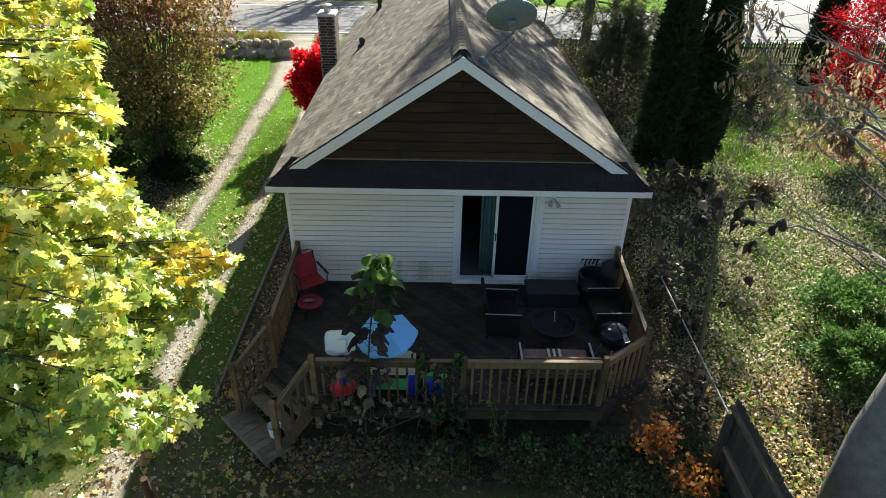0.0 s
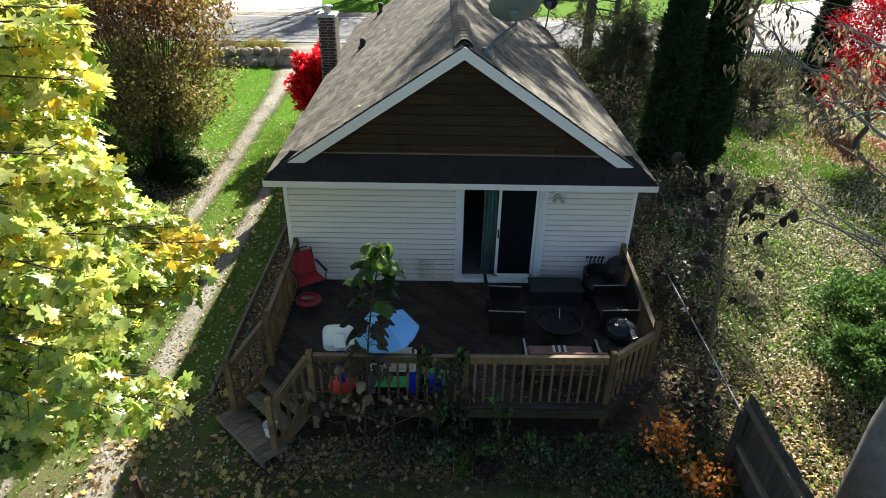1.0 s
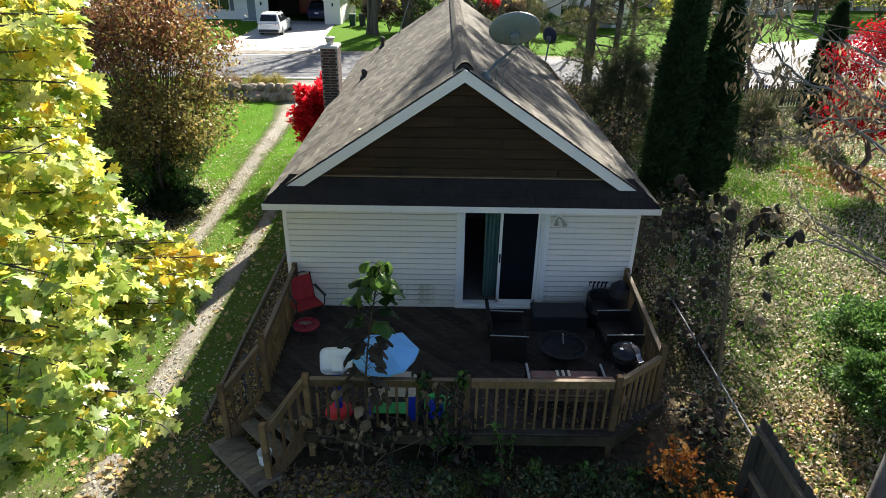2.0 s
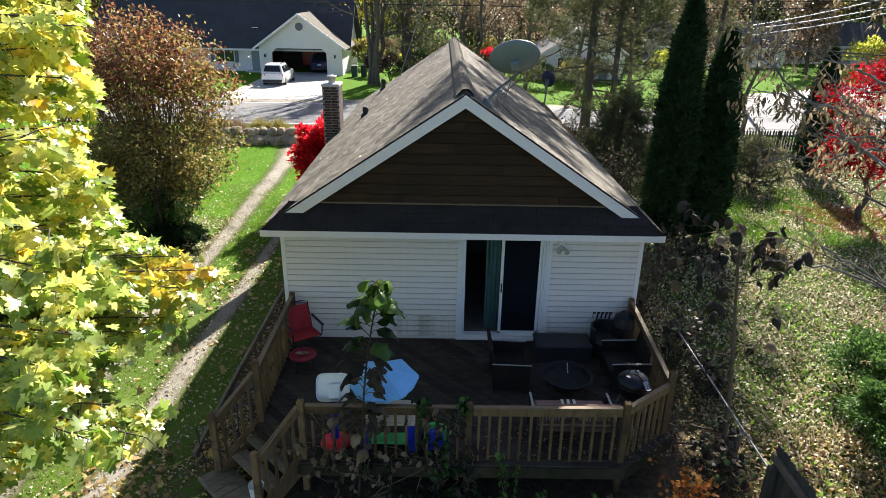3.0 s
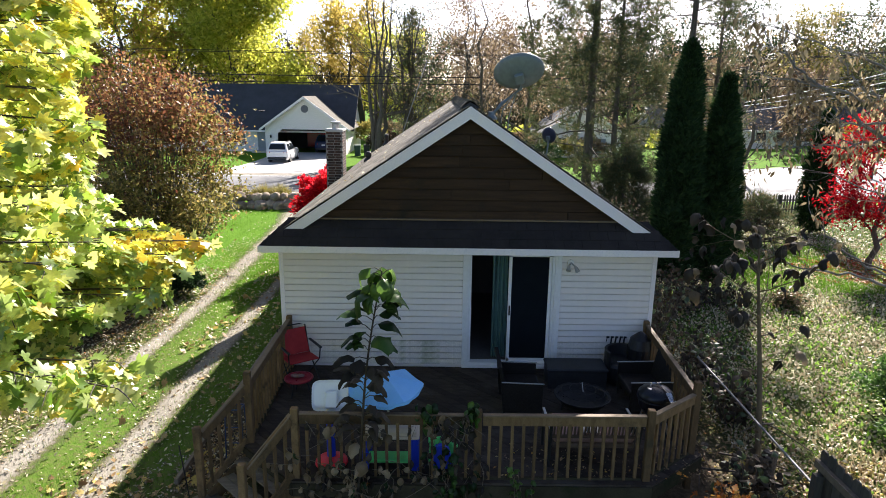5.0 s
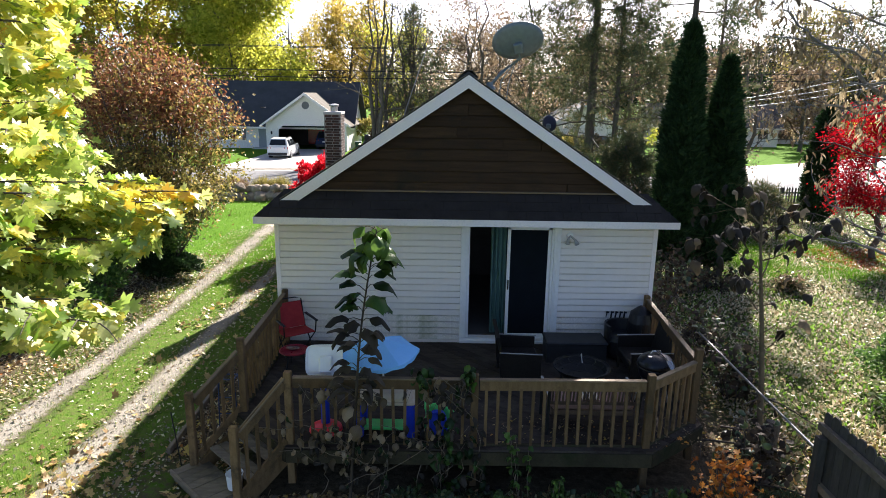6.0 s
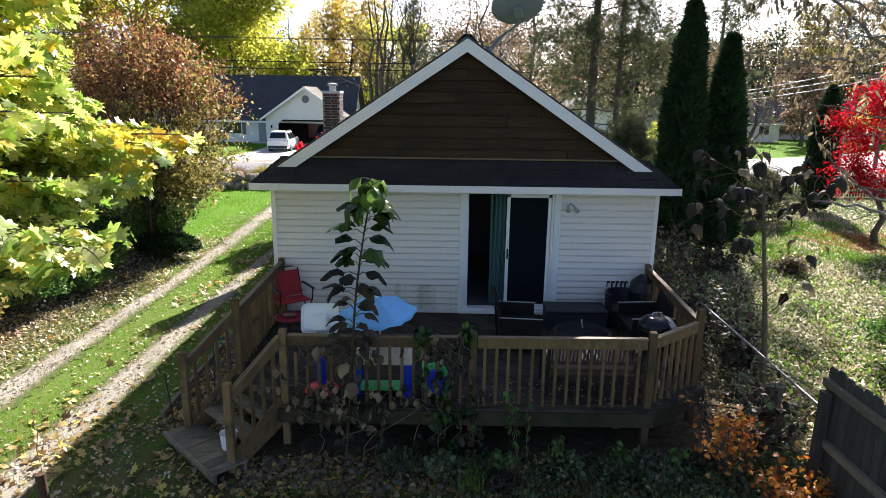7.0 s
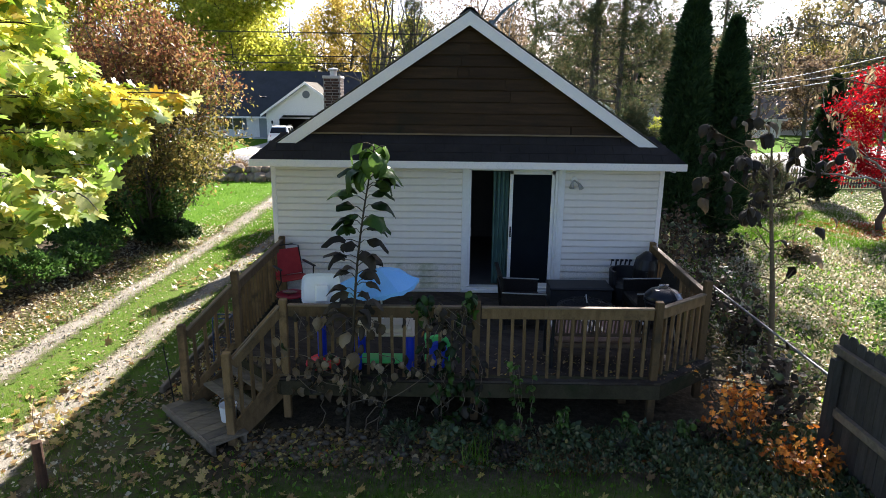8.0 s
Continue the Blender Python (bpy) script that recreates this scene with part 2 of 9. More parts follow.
M["maple"] = foliage("yellow_green_maple_leaf", [(0.0, (0.20, 0.31, 0.03)), (0.3, (0.50, 0.60, 0.17)), (0.6, (0.80, 0.80, 0.25)), (0.9, (0.90, 0.81, 0.18)), (1.0, (0.80, 0.52, 0.05))], 0.64, 0.34, sheen=1.0, deep=1.25)
M["maple_green"] = foliage("green_maple_leaf", [(0.0, (0.17, 0.30, 0.04)), (0.4, (0.42, 0.55, 0.16)), (0.75, (0.68, 0.74, 0.28)), (1.0, (0.82, 0.79, 0.27))], 0.64, 0.32, sheen=1.0, deep=1.2)
M["maple_gold"] = foliage("gold_maple_leaf", [(0.0, (0.50, 0.46, 0.05)), (0.6, (0.76, 0.64, 0.08)), (1.0, (0.78, 0.46, 0.05))], 0.42, 0.34, sheen=0.7)
M["maple_piece"] = foliage("yellow_green_maple_leaf_blade", [(0.0, (0.20, 0.34, 0.04)), (0.4, (0.46, 0.57, 0.17)), (0.75, (0.74, 0.74, 0.26)), (1.0, (0.82, 0.66, 0.08))], 0.54, 0.34, "object", 1.0, deep=1.25)
M["maple_gold_piece"] = foliage("gold_maple_leaf_blade", [(0.0, (0.50, 0.46, 0.05)), (0.6, (0.76, 0.64, 0.08)), (1.0, (0.78, 0.46, 0.05))], 0.42, 0.34, "object", 0.7)
M["russet"] = foliage("russet_brown_leaf", [(0.0, (0.11, 0.038, 0.025)), (0.45, (0.25, 0.105, 0.048)), (0.8, (0.35, 0.18, 0.075)), (1.0, (0.50, 0.34, 0.13))], 0.45)
M["olive"] = foliage("olive_bronze_leaf", [(0.0, (0.09, 0.10, 0.025)), (0.5, (0.26, 0.235, 0.06)), (1.0, (0.46, 0.35, 0.11))], 0.5)
M["scarlet"] = foliage("scarlet_leaf", [(0.0, (0.26, 0.004, 0.010)), (0.6, (0.42, 0.007, 0.016)), (1.0, (0.56, 0.018, 0.022))], 0.45, 0.6, sheen=0.12)
M["crimson"] = foliage("crimson_bush_leaf", [(0.0, (0.55, 0.010, 0.022)), (0.6, (0.78, 0.022, 0.045)), (1.0, (0.86, 0.07, 0.08))], 0.6, 0.6, sheen=0.12)
M["orange"] = foliage("orange_autumn_leaf", [(0.0, (0.36, 0.10, 0.015)), (0.6, (0.60, 0.23, 0.035)), (1.0, (0.72, 0.40, 0.09))], 0.45)
M["evergreen"] = foliage("dark_evergreen_spray", [(0.0, (0.014, 0.036, 0.013)), (0.6, (0.026, 0.062, 0.020)), (1.0, (0.05, 0.09, 0.028))], 0.18, 0.65, sheen=0.2)
M["pine"] = foliage("pine_needle", [(0.0, (0.045, 0.075, 0.03)), (0.5, (0.085, 0.12, 0.05)), (0.75, (0.15, 0.15, 0.065)), (1.0, (0.28, 0.20, 0.10))], 0.4, 0.5)
M["green_shrub"] = foliage("mid_green_leaf", [(0.0, (0.045, 0.11, 0.022)), (0.6, (0.10, 0.21, 0.04)), (1.0, (0.18, 0.29, 0.07))], 0.4)
M["yew"] = foliage("dark_yew_leaf", [(0.0, (0.03, 0.075, 0.016)), (0.6, (0.085, 0.18, 0.035)), (1.0, (0.19, 0.31, 0.075))], 0.4)
M["ivy"] = foliage("dark_ground_leaf", [(0.0, (0.04, 0.065, 0.025)), (0.5, (0.08, 0.125, 0.045)), (0.8, (0.14, 0.18, 0.075)), (0.92, (0.30, 0.25, 0.11)), (1.0, (0.26, 0.15, 0.07))], 0.2, 0.4, sheen=0.5)
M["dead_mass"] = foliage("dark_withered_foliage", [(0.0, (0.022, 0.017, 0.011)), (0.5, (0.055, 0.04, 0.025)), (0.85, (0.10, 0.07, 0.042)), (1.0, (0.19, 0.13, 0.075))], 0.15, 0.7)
M["tan_leaf"] = foliage("curled_tan_leaf", [(0.0, (0.13, 0.095, 0.052)), (0.5, (0.26, 0.20, 0.11)), (1.0, (0.42, 0.34, 0.20))], 0.5, 0.5)
M["far_leaf"] = foliage("mixed_far_foliage", [(0.0, (0.06, 0.06, 0.05)), (0.3, (0.11, 0.10, 0.07)), (0.55, (0.07, 0.09, 0.045)), (0.8, (0.16, 0.13, 0.075)), (1.0, (0.24, 0.19, 0.06))], 0.18, 0.8, sheen=0.1)
M["yellow_tree"] = foliage("yellow_green_far_leaf", [(0.0, (0.30, 0.36, 0.05)), (0.5, (0.54, 0.56, 0.08)), (1.0, (0.76, 0.70, 0.14))], 0.72, sheen=0.1)
M["gold_tree"] = foliage("gold_far_leaf", [(0.0, (0.34, 0.26, 0.06)), (0.5, (0.50, 0.38, 0.07)), (1.0, (0.58, 0.46, 0.13))], 0.6)
M["brown_leaf"] = foliage("dry_brown_leaf", [(0.0, (0.13, 0.085, 0.05)), (0.5, (0.26, 0.18, 0.11)), (1.0, (0.40, 0.30, 0.18))], 0.35)
M["dead_leaf"] = foliage("dark_withered_leaf", [(0.0, (0.016, 0.013, 0.009)), (0.5, (0.038, 0.030, 0.020)), (1.0, (0.075, 0.056, 0.036))], 0.08, 0.7, per="object")
M["plant_leaf"] = foliage("drooping_green_leaf", [(0.0, (0.011, 0.025, 0.007)), (0.6, (0.023, 0.052, 0.011)), (0.9, (0.05, 0.11, 0.018)), (1.0, (0.09, 0.19, 0.025))], 0.22, 0.45, per="object", sheen=0.3)
M["grass"] = foliage("lawn_blade", [(0.0, (0.042, 0.12, 0.008)), (0.5, (0.085, 0.215, 0.012)), (1.0, (0.17, 0.295, 0.028))], 0.5, 0.8, sheen=0.04)
M["weed"] = foliage("bright_weed_leaf", [(0.0, (0.08, 0.18, 0.018)), (0.5, (0.17, 0.33, 0.035)), (1.0, (0.30, 0.45, 0.09))], 0.5, 0.5)
M["litter"] = foliage("fallen_leaf", [(0.0, (0.16, 0.095, 0.05)), (0.4, (0.31, 0.21, 0.11)), (0.7, (0.47, 0.35, 0.19)), (0.88, (0.64, 0.50, 0.10)), (1.0, (0.46, 0.15, 0.04))], 0.2, 0.5)
M["litter_pale"] = foliage("pale_fallen_leaf", [(0.0, (0.24, 0.165, 0.085)), (0.3, (0.50, 0.405, 0.24)), (0.7, (0.72, 0.64, 0.43)), (1.0, (0.86, 0.81, 0.62))], 0.35, 0.42, sheen=0.7)
M["red_litter"] = foliage("red_fallen_leaf", [(0.0, (0.36, 0.03, 0.02)), (0.6, (0.52, 0.10, 0.04)), (1.0, (0.5, 0.25, 0.08))], 0.2)
M["stem"] = surface("dry_stem", (0.15, 0.115, 0.075), (0.26, 0.20, 0.135), 8, fine=40, rough=0.9, relief=0.2)


def ground_material():
    """Lawn, worn earth and leaf mould by patches of their own."""
    m, nt, bs = material("lawn_and_leaf_mould")
    co = nt.nodes.new("ShaderNodeTexCoord")
    sep = nt.nodes.new("ShaderNodeSeparateXYZ")
    nt.links.new(co.outputs["Object"], sep.inputs[0])

    def span(sock, lo, hi):
        n = nt.nodes.new("ShaderNodeMapRange")
        n.inputs["From Min"].default_value, n.inputs["From Max"].default_value = lo, hi
        nt.links.new(sock, n.inputs["Value"])
        return n.outputs["Result"]

    def mul(a, b):
        n = nt.nodes.new("ShaderNodeMath")
        n.operation = "MULTIPLY"
        nt.links.new(a, n.inputs[0])
        nt.links.new(b, n.inputs[1])
        return n.outputs[0]

    big, fine = noise_tex(nt, 0.5, 6.0, 0.7), noise_tex(nt, 9.0, 6.0, 0.75)
    grain = noise_tex(nt, 70.0, 2.0, 0.7)
    lawn = ramp(nt, fine, [(0.25, (0.045, 0.105, 0.009)), (0.5, (0.085, 0.19, 0.013)), (0.75, (0.15, 0.25, 0.028))])
    lawn = blend(nt, ramp(nt, big, [(0.5, (0, 0, 0)), (0.8, (0.4, 0.4, 0.4))]), lawn, (0.11, 0.17, 0.03))
    dry = mul(span(sep.outputs["Y"], 7.0, 3.0), span(fine, 0.36, 0.62))
    lawn = blend(nt, dry, lawn, (0.12, 0.135, 0.045))
    mould = ramp(nt, fine, [(0.3, (0.05, 0.040, 0.026)), (0.55, (0.12, 0.095, 0.062)), (0.75, (0.22, 0.18, 0.12))])
    wild = ramp(nt, fine, [(0.3, (0.02, 0.038, 0.010)), (0.5, (0.05, 0.07, 0.02)), (0.72, (0.15, 0.125, 0.07))])
    right = mul(span(sep.outputs["X"], 3.2, 4.6), span(sep.outputs["Y"], 26.0, 25.0))
    col = blend(nt, right, lawn, wild)
    bed = mul(mul(span(sep.outputs["X"], -3.6, -3.0), span(sep.outputs["X"], 4.6, 3.6)), mul(span(sep.outputs["Y"], -5.0, -4.5), span(sep.outputs["Y"], 0.4, -0.4)))
    col = blend(nt, bed, col, mould)
    verge = mul(mul(span(sep.outputs["X"], -4.34, -4.26), span(sep.outputs["X"], -3.2, -3.3)), mul(span(sep.outputs["Y"], -3.2, -2.6), span(sep.outputs["Y"], 5.0, 4.4)))
    col = blend(nt, verge, col, mould)
    thicket = mul(span(sep.outputs["X"], -7.2, -8.0), mul(span(sep.outputs["Y"], 7.6, 6.6), span(sep.outputs["Y"], -8, -3)))
    col = blend(nt, thicket, col, mould)
    worn = mul(mul(span(sep.outputs["X"], -5.4, -4.4), span(sep.outputs["X"], -2.0, -2.6)), mul(mul(span(sep.outputs["Y"], -1.5, -3.5), span(sep.outputs["Y"], -7.5, -6.0)), span(fine, 0.4, 0.62)))
    col = blend(nt, worn, col, (0.095, 0.075, 0.05))
    trodden = mul(mul(span(sep.outputs["Y"], -3.6, -5.0), span(sep.outputs["Y"], -14, -11)), mul(mul(span(sep.outputs["X"], -12, -10), span(sep.outputs["X"], -3.4, -4.2)), span(big, 0.35, 0.5)))
    col = blend(nt, trodden, col, (0.17, 0.135, 0.09))
    col = blend(nt, 0.4, col, ramp(nt, grain, [(0.25, (0.4, 0.4, 0.4)), (0.75, (1.5, 1.5, 1.5))]), "MULTIPLY")
    nt.links.new(col, bs.inputs["Base Color"])
    bs.inputs["Roughness"].default_value, bs.inputs["Specular IOR Level"].default_value = 1.0, 0.05
    bump(nt, bs, fine, 0.6, 0.05)
    return m


M["ground"] = ground_material()


def track_material():
    """Pale worn gravel that breaks up into earth and turf towards its rims."""
    m, nt, bs = material("worn_gravel_track")
    coarse, fine, grain = noise_tex(nt, 1.4, 6.0, 0.7), noise_tex(nt, 11.0, 6.0, 0.75), noise_tex(nt, 75.0, 3.0, 0.7)
    stone = ramp(nt, coarse, [(0.3, (0.26, 0.235, 0.19)), (0.7, (0.40, 0.37, 0.315))])
    stone = blend(nt, ramp(nt, grain, [(0.42, (0, 0, 0)), (0.66, (0.8, 0.8, 0.8))]), stone, (0.24, 0.215, 0.17))
    earth = ramp(nt, fine, [(0.3, (0.075, 0.062, 0.036)), (0.7, (0.16, 0.135, 0.075))])
    turf = ramp(nt, fine, [(0.3, (0.045, 0.085, 0.012)), (0.7, (0.11, 0.17, 0.03))])
    at = nt.nodes.new("ShaderNodeAttribute")
    at.attribute_name = "rim"

    def halved(sock):
        n = nt.nodes.new("ShaderNodeMath")
        n.operation = "MULTIPLY"
        n.inputs[1].default_value = 0.5
        nt.links.new(sock, n.inputs[0])
        return n.outputs[0]
    wide = nt.nodes.new("ShaderNodeMath")
    wide.operation = "MULTIPLY_ADD"
    wide.inputs[1].default_value = 1.3
    nt.links.new(fine, wide.inputs[0])
    nt.links.new(at.outputs["Fac"], wide.inputs[2])
    edge = halved(wide.outputs[0])
    col = blend(nt, ramp(nt, edge, [(0.50, (0, 0, 0)), (0.70, (1, 1, 1))]), stone, earth)
    col = blend(nt, ramp(nt, edge, [(0.63, (0, 0, 0)), (0.82, (1, 1, 1))]), col, turf)
    nt.links.new(col, bs.inputs["Base Color"])
    bs.inputs["Roughness"].default_value, bs.inputs["Specular IOR Level"].default_value = 0.95, 0.15
    bump(nt, bs, grain, 0.8, 0.02)
    return m


M["track"] = track_material()

# ---- mesh helpers ----
W = {}


def attach(ob, parent=None, m=None):
    """Puts ob at the world pose m, as a child of parent."""
    m = m or Matrix()
    W[ob] = m
    if parent is not None:
        ob.parent = parent
        ob.matrix_parent_inverse = W[parent].inverted()
    ob.matrix_basis = m
    return ob


def thing(name, loc, label, category, group="", kind=""):
    return tagged(attach(new(name), None, Matrix.Translation(loc)), label, category, group, kind)


def finish(bm, name, mat):
    me = bpy.data.meshes.new(name)
    bmesh.ops.recalc_face_normals(bm, faces=bm.faces)
    bm.to_mesh(me)
    bm.free()
    me.materials.append(mat)
    return me


def part(name, bm, mat, parent=None, label=""):
    return tagged(attach(new(name, finish(bm, name, mat)), parent), label)


def piece(name, me, parent, m):
    return attach(new(name, me), parent, m)


def fast_mesh(name, verts, faces, mat):
    """A mesh from arrays: verts (n, 3), faces (m, k)."""
    verts, faces = np.asarray(verts, np.float32), np.asarray(faces, np.int32)
    me = bpy.data.meshes.new(name)
    me.vertices.add(len(verts))
    me.vertices.foreach_set("co", verts.ravel())
    me.loops.add(faces.size)
    me.loops.foreach_set("vertex_index", faces.ravel())
    me.polygons.add(len(faces))
    me.polygons.foreach_set("loop_start", np.arange(0, faces.size, faces.shape[1], dtype=np.int32))
    me.update(calc_edges=True)
    me.validate()
    me.materials.append(mat)
    return me


def fast_part(name, verts, faces, mat, parent=None, label="", smooth=False):
    me = fast_mesh(name, verts, faces, mat)
    if smooth:
        me.polygons.foreach_set("use_smooth", np.ones(len(me.polygons), bool))
    return tagged(attach(new(name, me), parent), label)


def box(bm, c, s, m=None, bevel=0.0):
    """A box of size s round c, turned by m about c."""
    r = bmesh.ops.create_cube(bm, size=1.0, matrix=Matrix.Translation(c) @ (m or Matrix()) @ Matrix.Diagonal((*s, 1)))
    if bevel:
        es = {e for v in r["verts"] for e in v.link_edges}
        bmesh.ops.bevel(bm, geom=list(es), offset=bevel, segments=1, affect="EDGES")
    return bm


def nb():
    return bmesh.new()


def beam(bm, a, b, w, h, bevel=0.0):
    """A bar from a to b, w wide and h high."""
    a, b = Vector(a), Vector(b)
    d = b - a
    x = d.normalized()
    up = Vector((0, 0, 1)) if abs(x.z) < 0.99 else Vector((0, 1, 0))
    y = up.cross(x).normalized()
    z = x.cross(y)
    rot = Matrix((x, y, z)).transposed().to_4x4()
    return box(bm, (a + b) / 2, (d.length, w, h), rot, bevel)


def cyl(bm, a, b, r0, r1=None, n=12):
    a, b = Vector(a), Vector(b)
    r1 = r0 if r1 is None else r1
    d = b - a
    bmesh.ops.create_cone(bm, cap_ends=True, segments=n, radius1=r0, radius2=max(r1, 1e-4), depth=d.length,
                          matrix=Matrix.Translation((a + b) / 2) @ d.to_track_quat("Z", "Y").to_matrix().to_4x4())
    return bm


def lathe(bm, c, profile, n=24):
    """A turned form round the upright through c: profile of (radius, height)."""
    rings = []
    for r, h in profile:
        rings.append([bm.verts.new((c[0] + r * math.cos(2 * math.pi * i / n), c[1] + r * math.sin(2 * math.pi * i / n), c[2] + h)) for i in range(n)])
    for p, q in zip(rings, rings[1:]):
        for i in range(n):
            bm.faces.new((p[i], p[(i + 1) % n], q[(i + 1) % n], q[i]))
    bm.faces.new(rings[0][::-1])
    bm.faces.new(rings[-1])
    return bm


def prism(bm, pts, lift):
    """A plate: the polygon pts, thickened by the vector lift."""
    lo = [bm.verts.new(p) for p in pts]
    hi = [bm.verts.new(Vector(p) + Vector(lift)) for p in pts]
    n = len(pts)
    bm.faces.new(lo[::-1])
    bm.faces.new(hi)
    for i in range(n):
        bm.faces.new((lo[i], lo[(i + 1) % n], hi[(i + 1) % n], hi[i]))
    return bm


class Tubes:
    """Gathers tapered tubes into one mesh."""

    def __init__(self, sides=6):
        self.v, self.f, self.n = [], [], sides

    def add(self, pts, radii):
        pts = [Vector(p) for p in pts]
        n, start = self.n, len(self.v)
        for i, p in enumerate(pts):
            d = (pts[min(i + 1, len(pts) - 1)] - pts[max(i - 1, 0)]).normalized()
            x = d.orthogonal().normalized()
            y = d.cross(x)
            for k in range(n):
                a = 2 * math.pi * k / n
                self.v.append(p + (x * math.cos(a) + y * math.sin(a)) * radii[i])
        for i in range(len(pts) - 1):
            for k in range(n):
                a, b = start + i * n + k, start + i * n + (k + 1) % n
                self.f.append((a, b, b + n, a + n))

    def part(self, name, mat, parent=None, label=""):
        return fast_part(name, [tuple(v) for v in self.v], self.f, mat, parent, label, True)


# leaf forms: points and faces of one blade, unit long along y
def leaf_form(kind):
    if kind == "maple":
        pts, fs = [(0, 0.3, 0.0)], []
        lobes = [(0.0, 0.08), (0.17, -0.03), (0.44, -0.06), (0.38, 0.13), (0.31, 0.21), (0.52, 0.25), (0.74, 0.42), (0.50, 0.50), (0.27, 0.52), (0.36, 0.68), (0.38, 0.88), (0.18, 0.82), (0.0, 1.06)]
        ring = lobes + [(-x, y) for x, y in lobes[-2:0:-1]]
        for x, y in ring:
            pts.append((x, y, 0.16 * abs(x) - 0.14 * y * y))
        for i in range(len(ring)):
            fs.append((0, 1 + i, 1 + (i + 1) % len(ring)))
        return np.array(pts), np.array(fs)
    if kind == "oval":
        return np.array([(0, 0, 0), (0.27, 0.45, 0.08), (0, 1, -0.06), (-0.27, 0.45, 0.08)]), np.array([(0, 1, 2), (0, 2, 3)])
    if kind == "droop":
        return np.array([(0, 0, 0), (0.36, 0.26, -0.04), (0.36, 0.62, -0.16), (0.04, 1, -0.36), (-0.36, 0.62, -0.10), (-0.36, 0.26, 0.02), (0, 0.45, 0.06)]), np.array([(6, 0, 1), (6, 1, 2), (6, 2, 3), (6, 3, 4), (6, 4, 5), (6, 5, 0)])
    if kind == "hang":
        return np.array([(0, 0, 0), (0.15, 0.3, 0.05), (0.13, 0.68, -0.08), (0.02, 1, -0.22), (-0.12, 0.66, -0.02), (-0.15, 0.28, 0.02)]), np.array([(0, 1, 5), (1, 2, 4), (1, 4, 5), (2, 3, 4)])
    if kind.startswith("curl"):
        rng = np.random.default_rng(ord(kind[-1]))
        pts, fs = [], []
        for i, (y, w) in enumerate(((0, 0.04), (0.14, 0.34), (0.36, 0.46), (0.6, 0.42), (0.82, 0.30), (1.0, 0.05))):
            for sx in (-1, -0.5, 0, 0.5, 1):
                x = sx * w * rng.uniform(0.68, 1.2)
                pts.append((x, y + rng.normal(0, 0.02) * abs(sx), 0.26 * math.sin(math.pi * y) - 0.42 * y * y - 0.62 * abs(x) + rng.normal(0, 0.05) * abs(sx)))
        for i in range(5):
            for j in range(4):
                a = i * 5 + j
                fs += [(a, a + 1, a + 6), (a, a + 6, a + 5)]
        return np.array(pts), np.array(fs)
    if kind == "blade":
        return np.array([(-0.03, 0, 0), (0.03, 0, 0), (0, 1, 0.15)]), np.array([(0, 1, 2)])
    if kind == "pebble":
        return np.array([(0.5, 0, 0), (0, 0.42, 0.03), (-0.45, 0.05, 0), (0.04, -0.4, 0), (0.05, 0.03, 0.3)]), np.array([(0, 1, 4), (1, 2, 4), (2, 3, 4), (3, 0, 4)])
    if kind == "needles":
        rng = np.random.default_rng(7)
        pts, fs = [], []
        for i in range(14):
            d = rng.normal(size=3)
            d[1] = abs(d[1]) + 0.35
            d /= np.linalg.norm(d)
            s = np.cross(d, rng.normal(size=3))
            s *= 0.026 / np.linalg.norm(s)
            k = len(pts)
            pts += [tuple(-s), tuple(s), tuple(d)]
            fs.append((k, k + 1, k + 2))
        return np.array(pts), np.array(fs)
    if kind == "spray":
        rng = np.random.default_rng(9)
        pts, fs = [], []
        for i in range(7):
            a = rng.uniform(-0.9, 0.9)
            d = np.array([math.sin(a), math.cos(a), rng.uniform(-0.3, 0.3)]) * rng.uniform(0.6, 1)
            s = np.array([math.cos(a), -math.sin(a), rng.uniform(-0.4, 0.4)]) * 0.09
            k = len(pts)
            pts += [(0, 0, 0), tuple(d * 0.55 - s), tuple(d), tuple(d * 0.55 + s)]
            fs += [(k, k + 1, k + 2), (k, k + 2, k + 3)]
        return np.array(pts), np.array(fs)


FORMS = {k: leaf_form(k) for k in ("maple", "oval", "droop", "hang", "blade", "pebble", "needles", "spray", "curl_a", "curl_b", "curl_c")}


def leaf_turns(n, rng, aim=None, loose=1.0, tilt=0.7):
    """Random turns: blade along y, with its tip towards aim (an array) as far as loose leaves it."""
    d = rng.normal(size=(n, 3)) * loose
    if aim is not None:
        d = d + np.asarray(aim)
    d /= np.linalg.norm(d, axis=1)[:, None] + 1e-9
    u = rng.normal(size=(n, 3)) * tilt + np.array([0, 0, 1.0])
    x = np.cross(d, u)
    x /= np.linalg.norm(x, axis=1)[:, None] + 1e-9
    z = np.cross(x, d)
    return np.stack([x, d, z], axis=2)


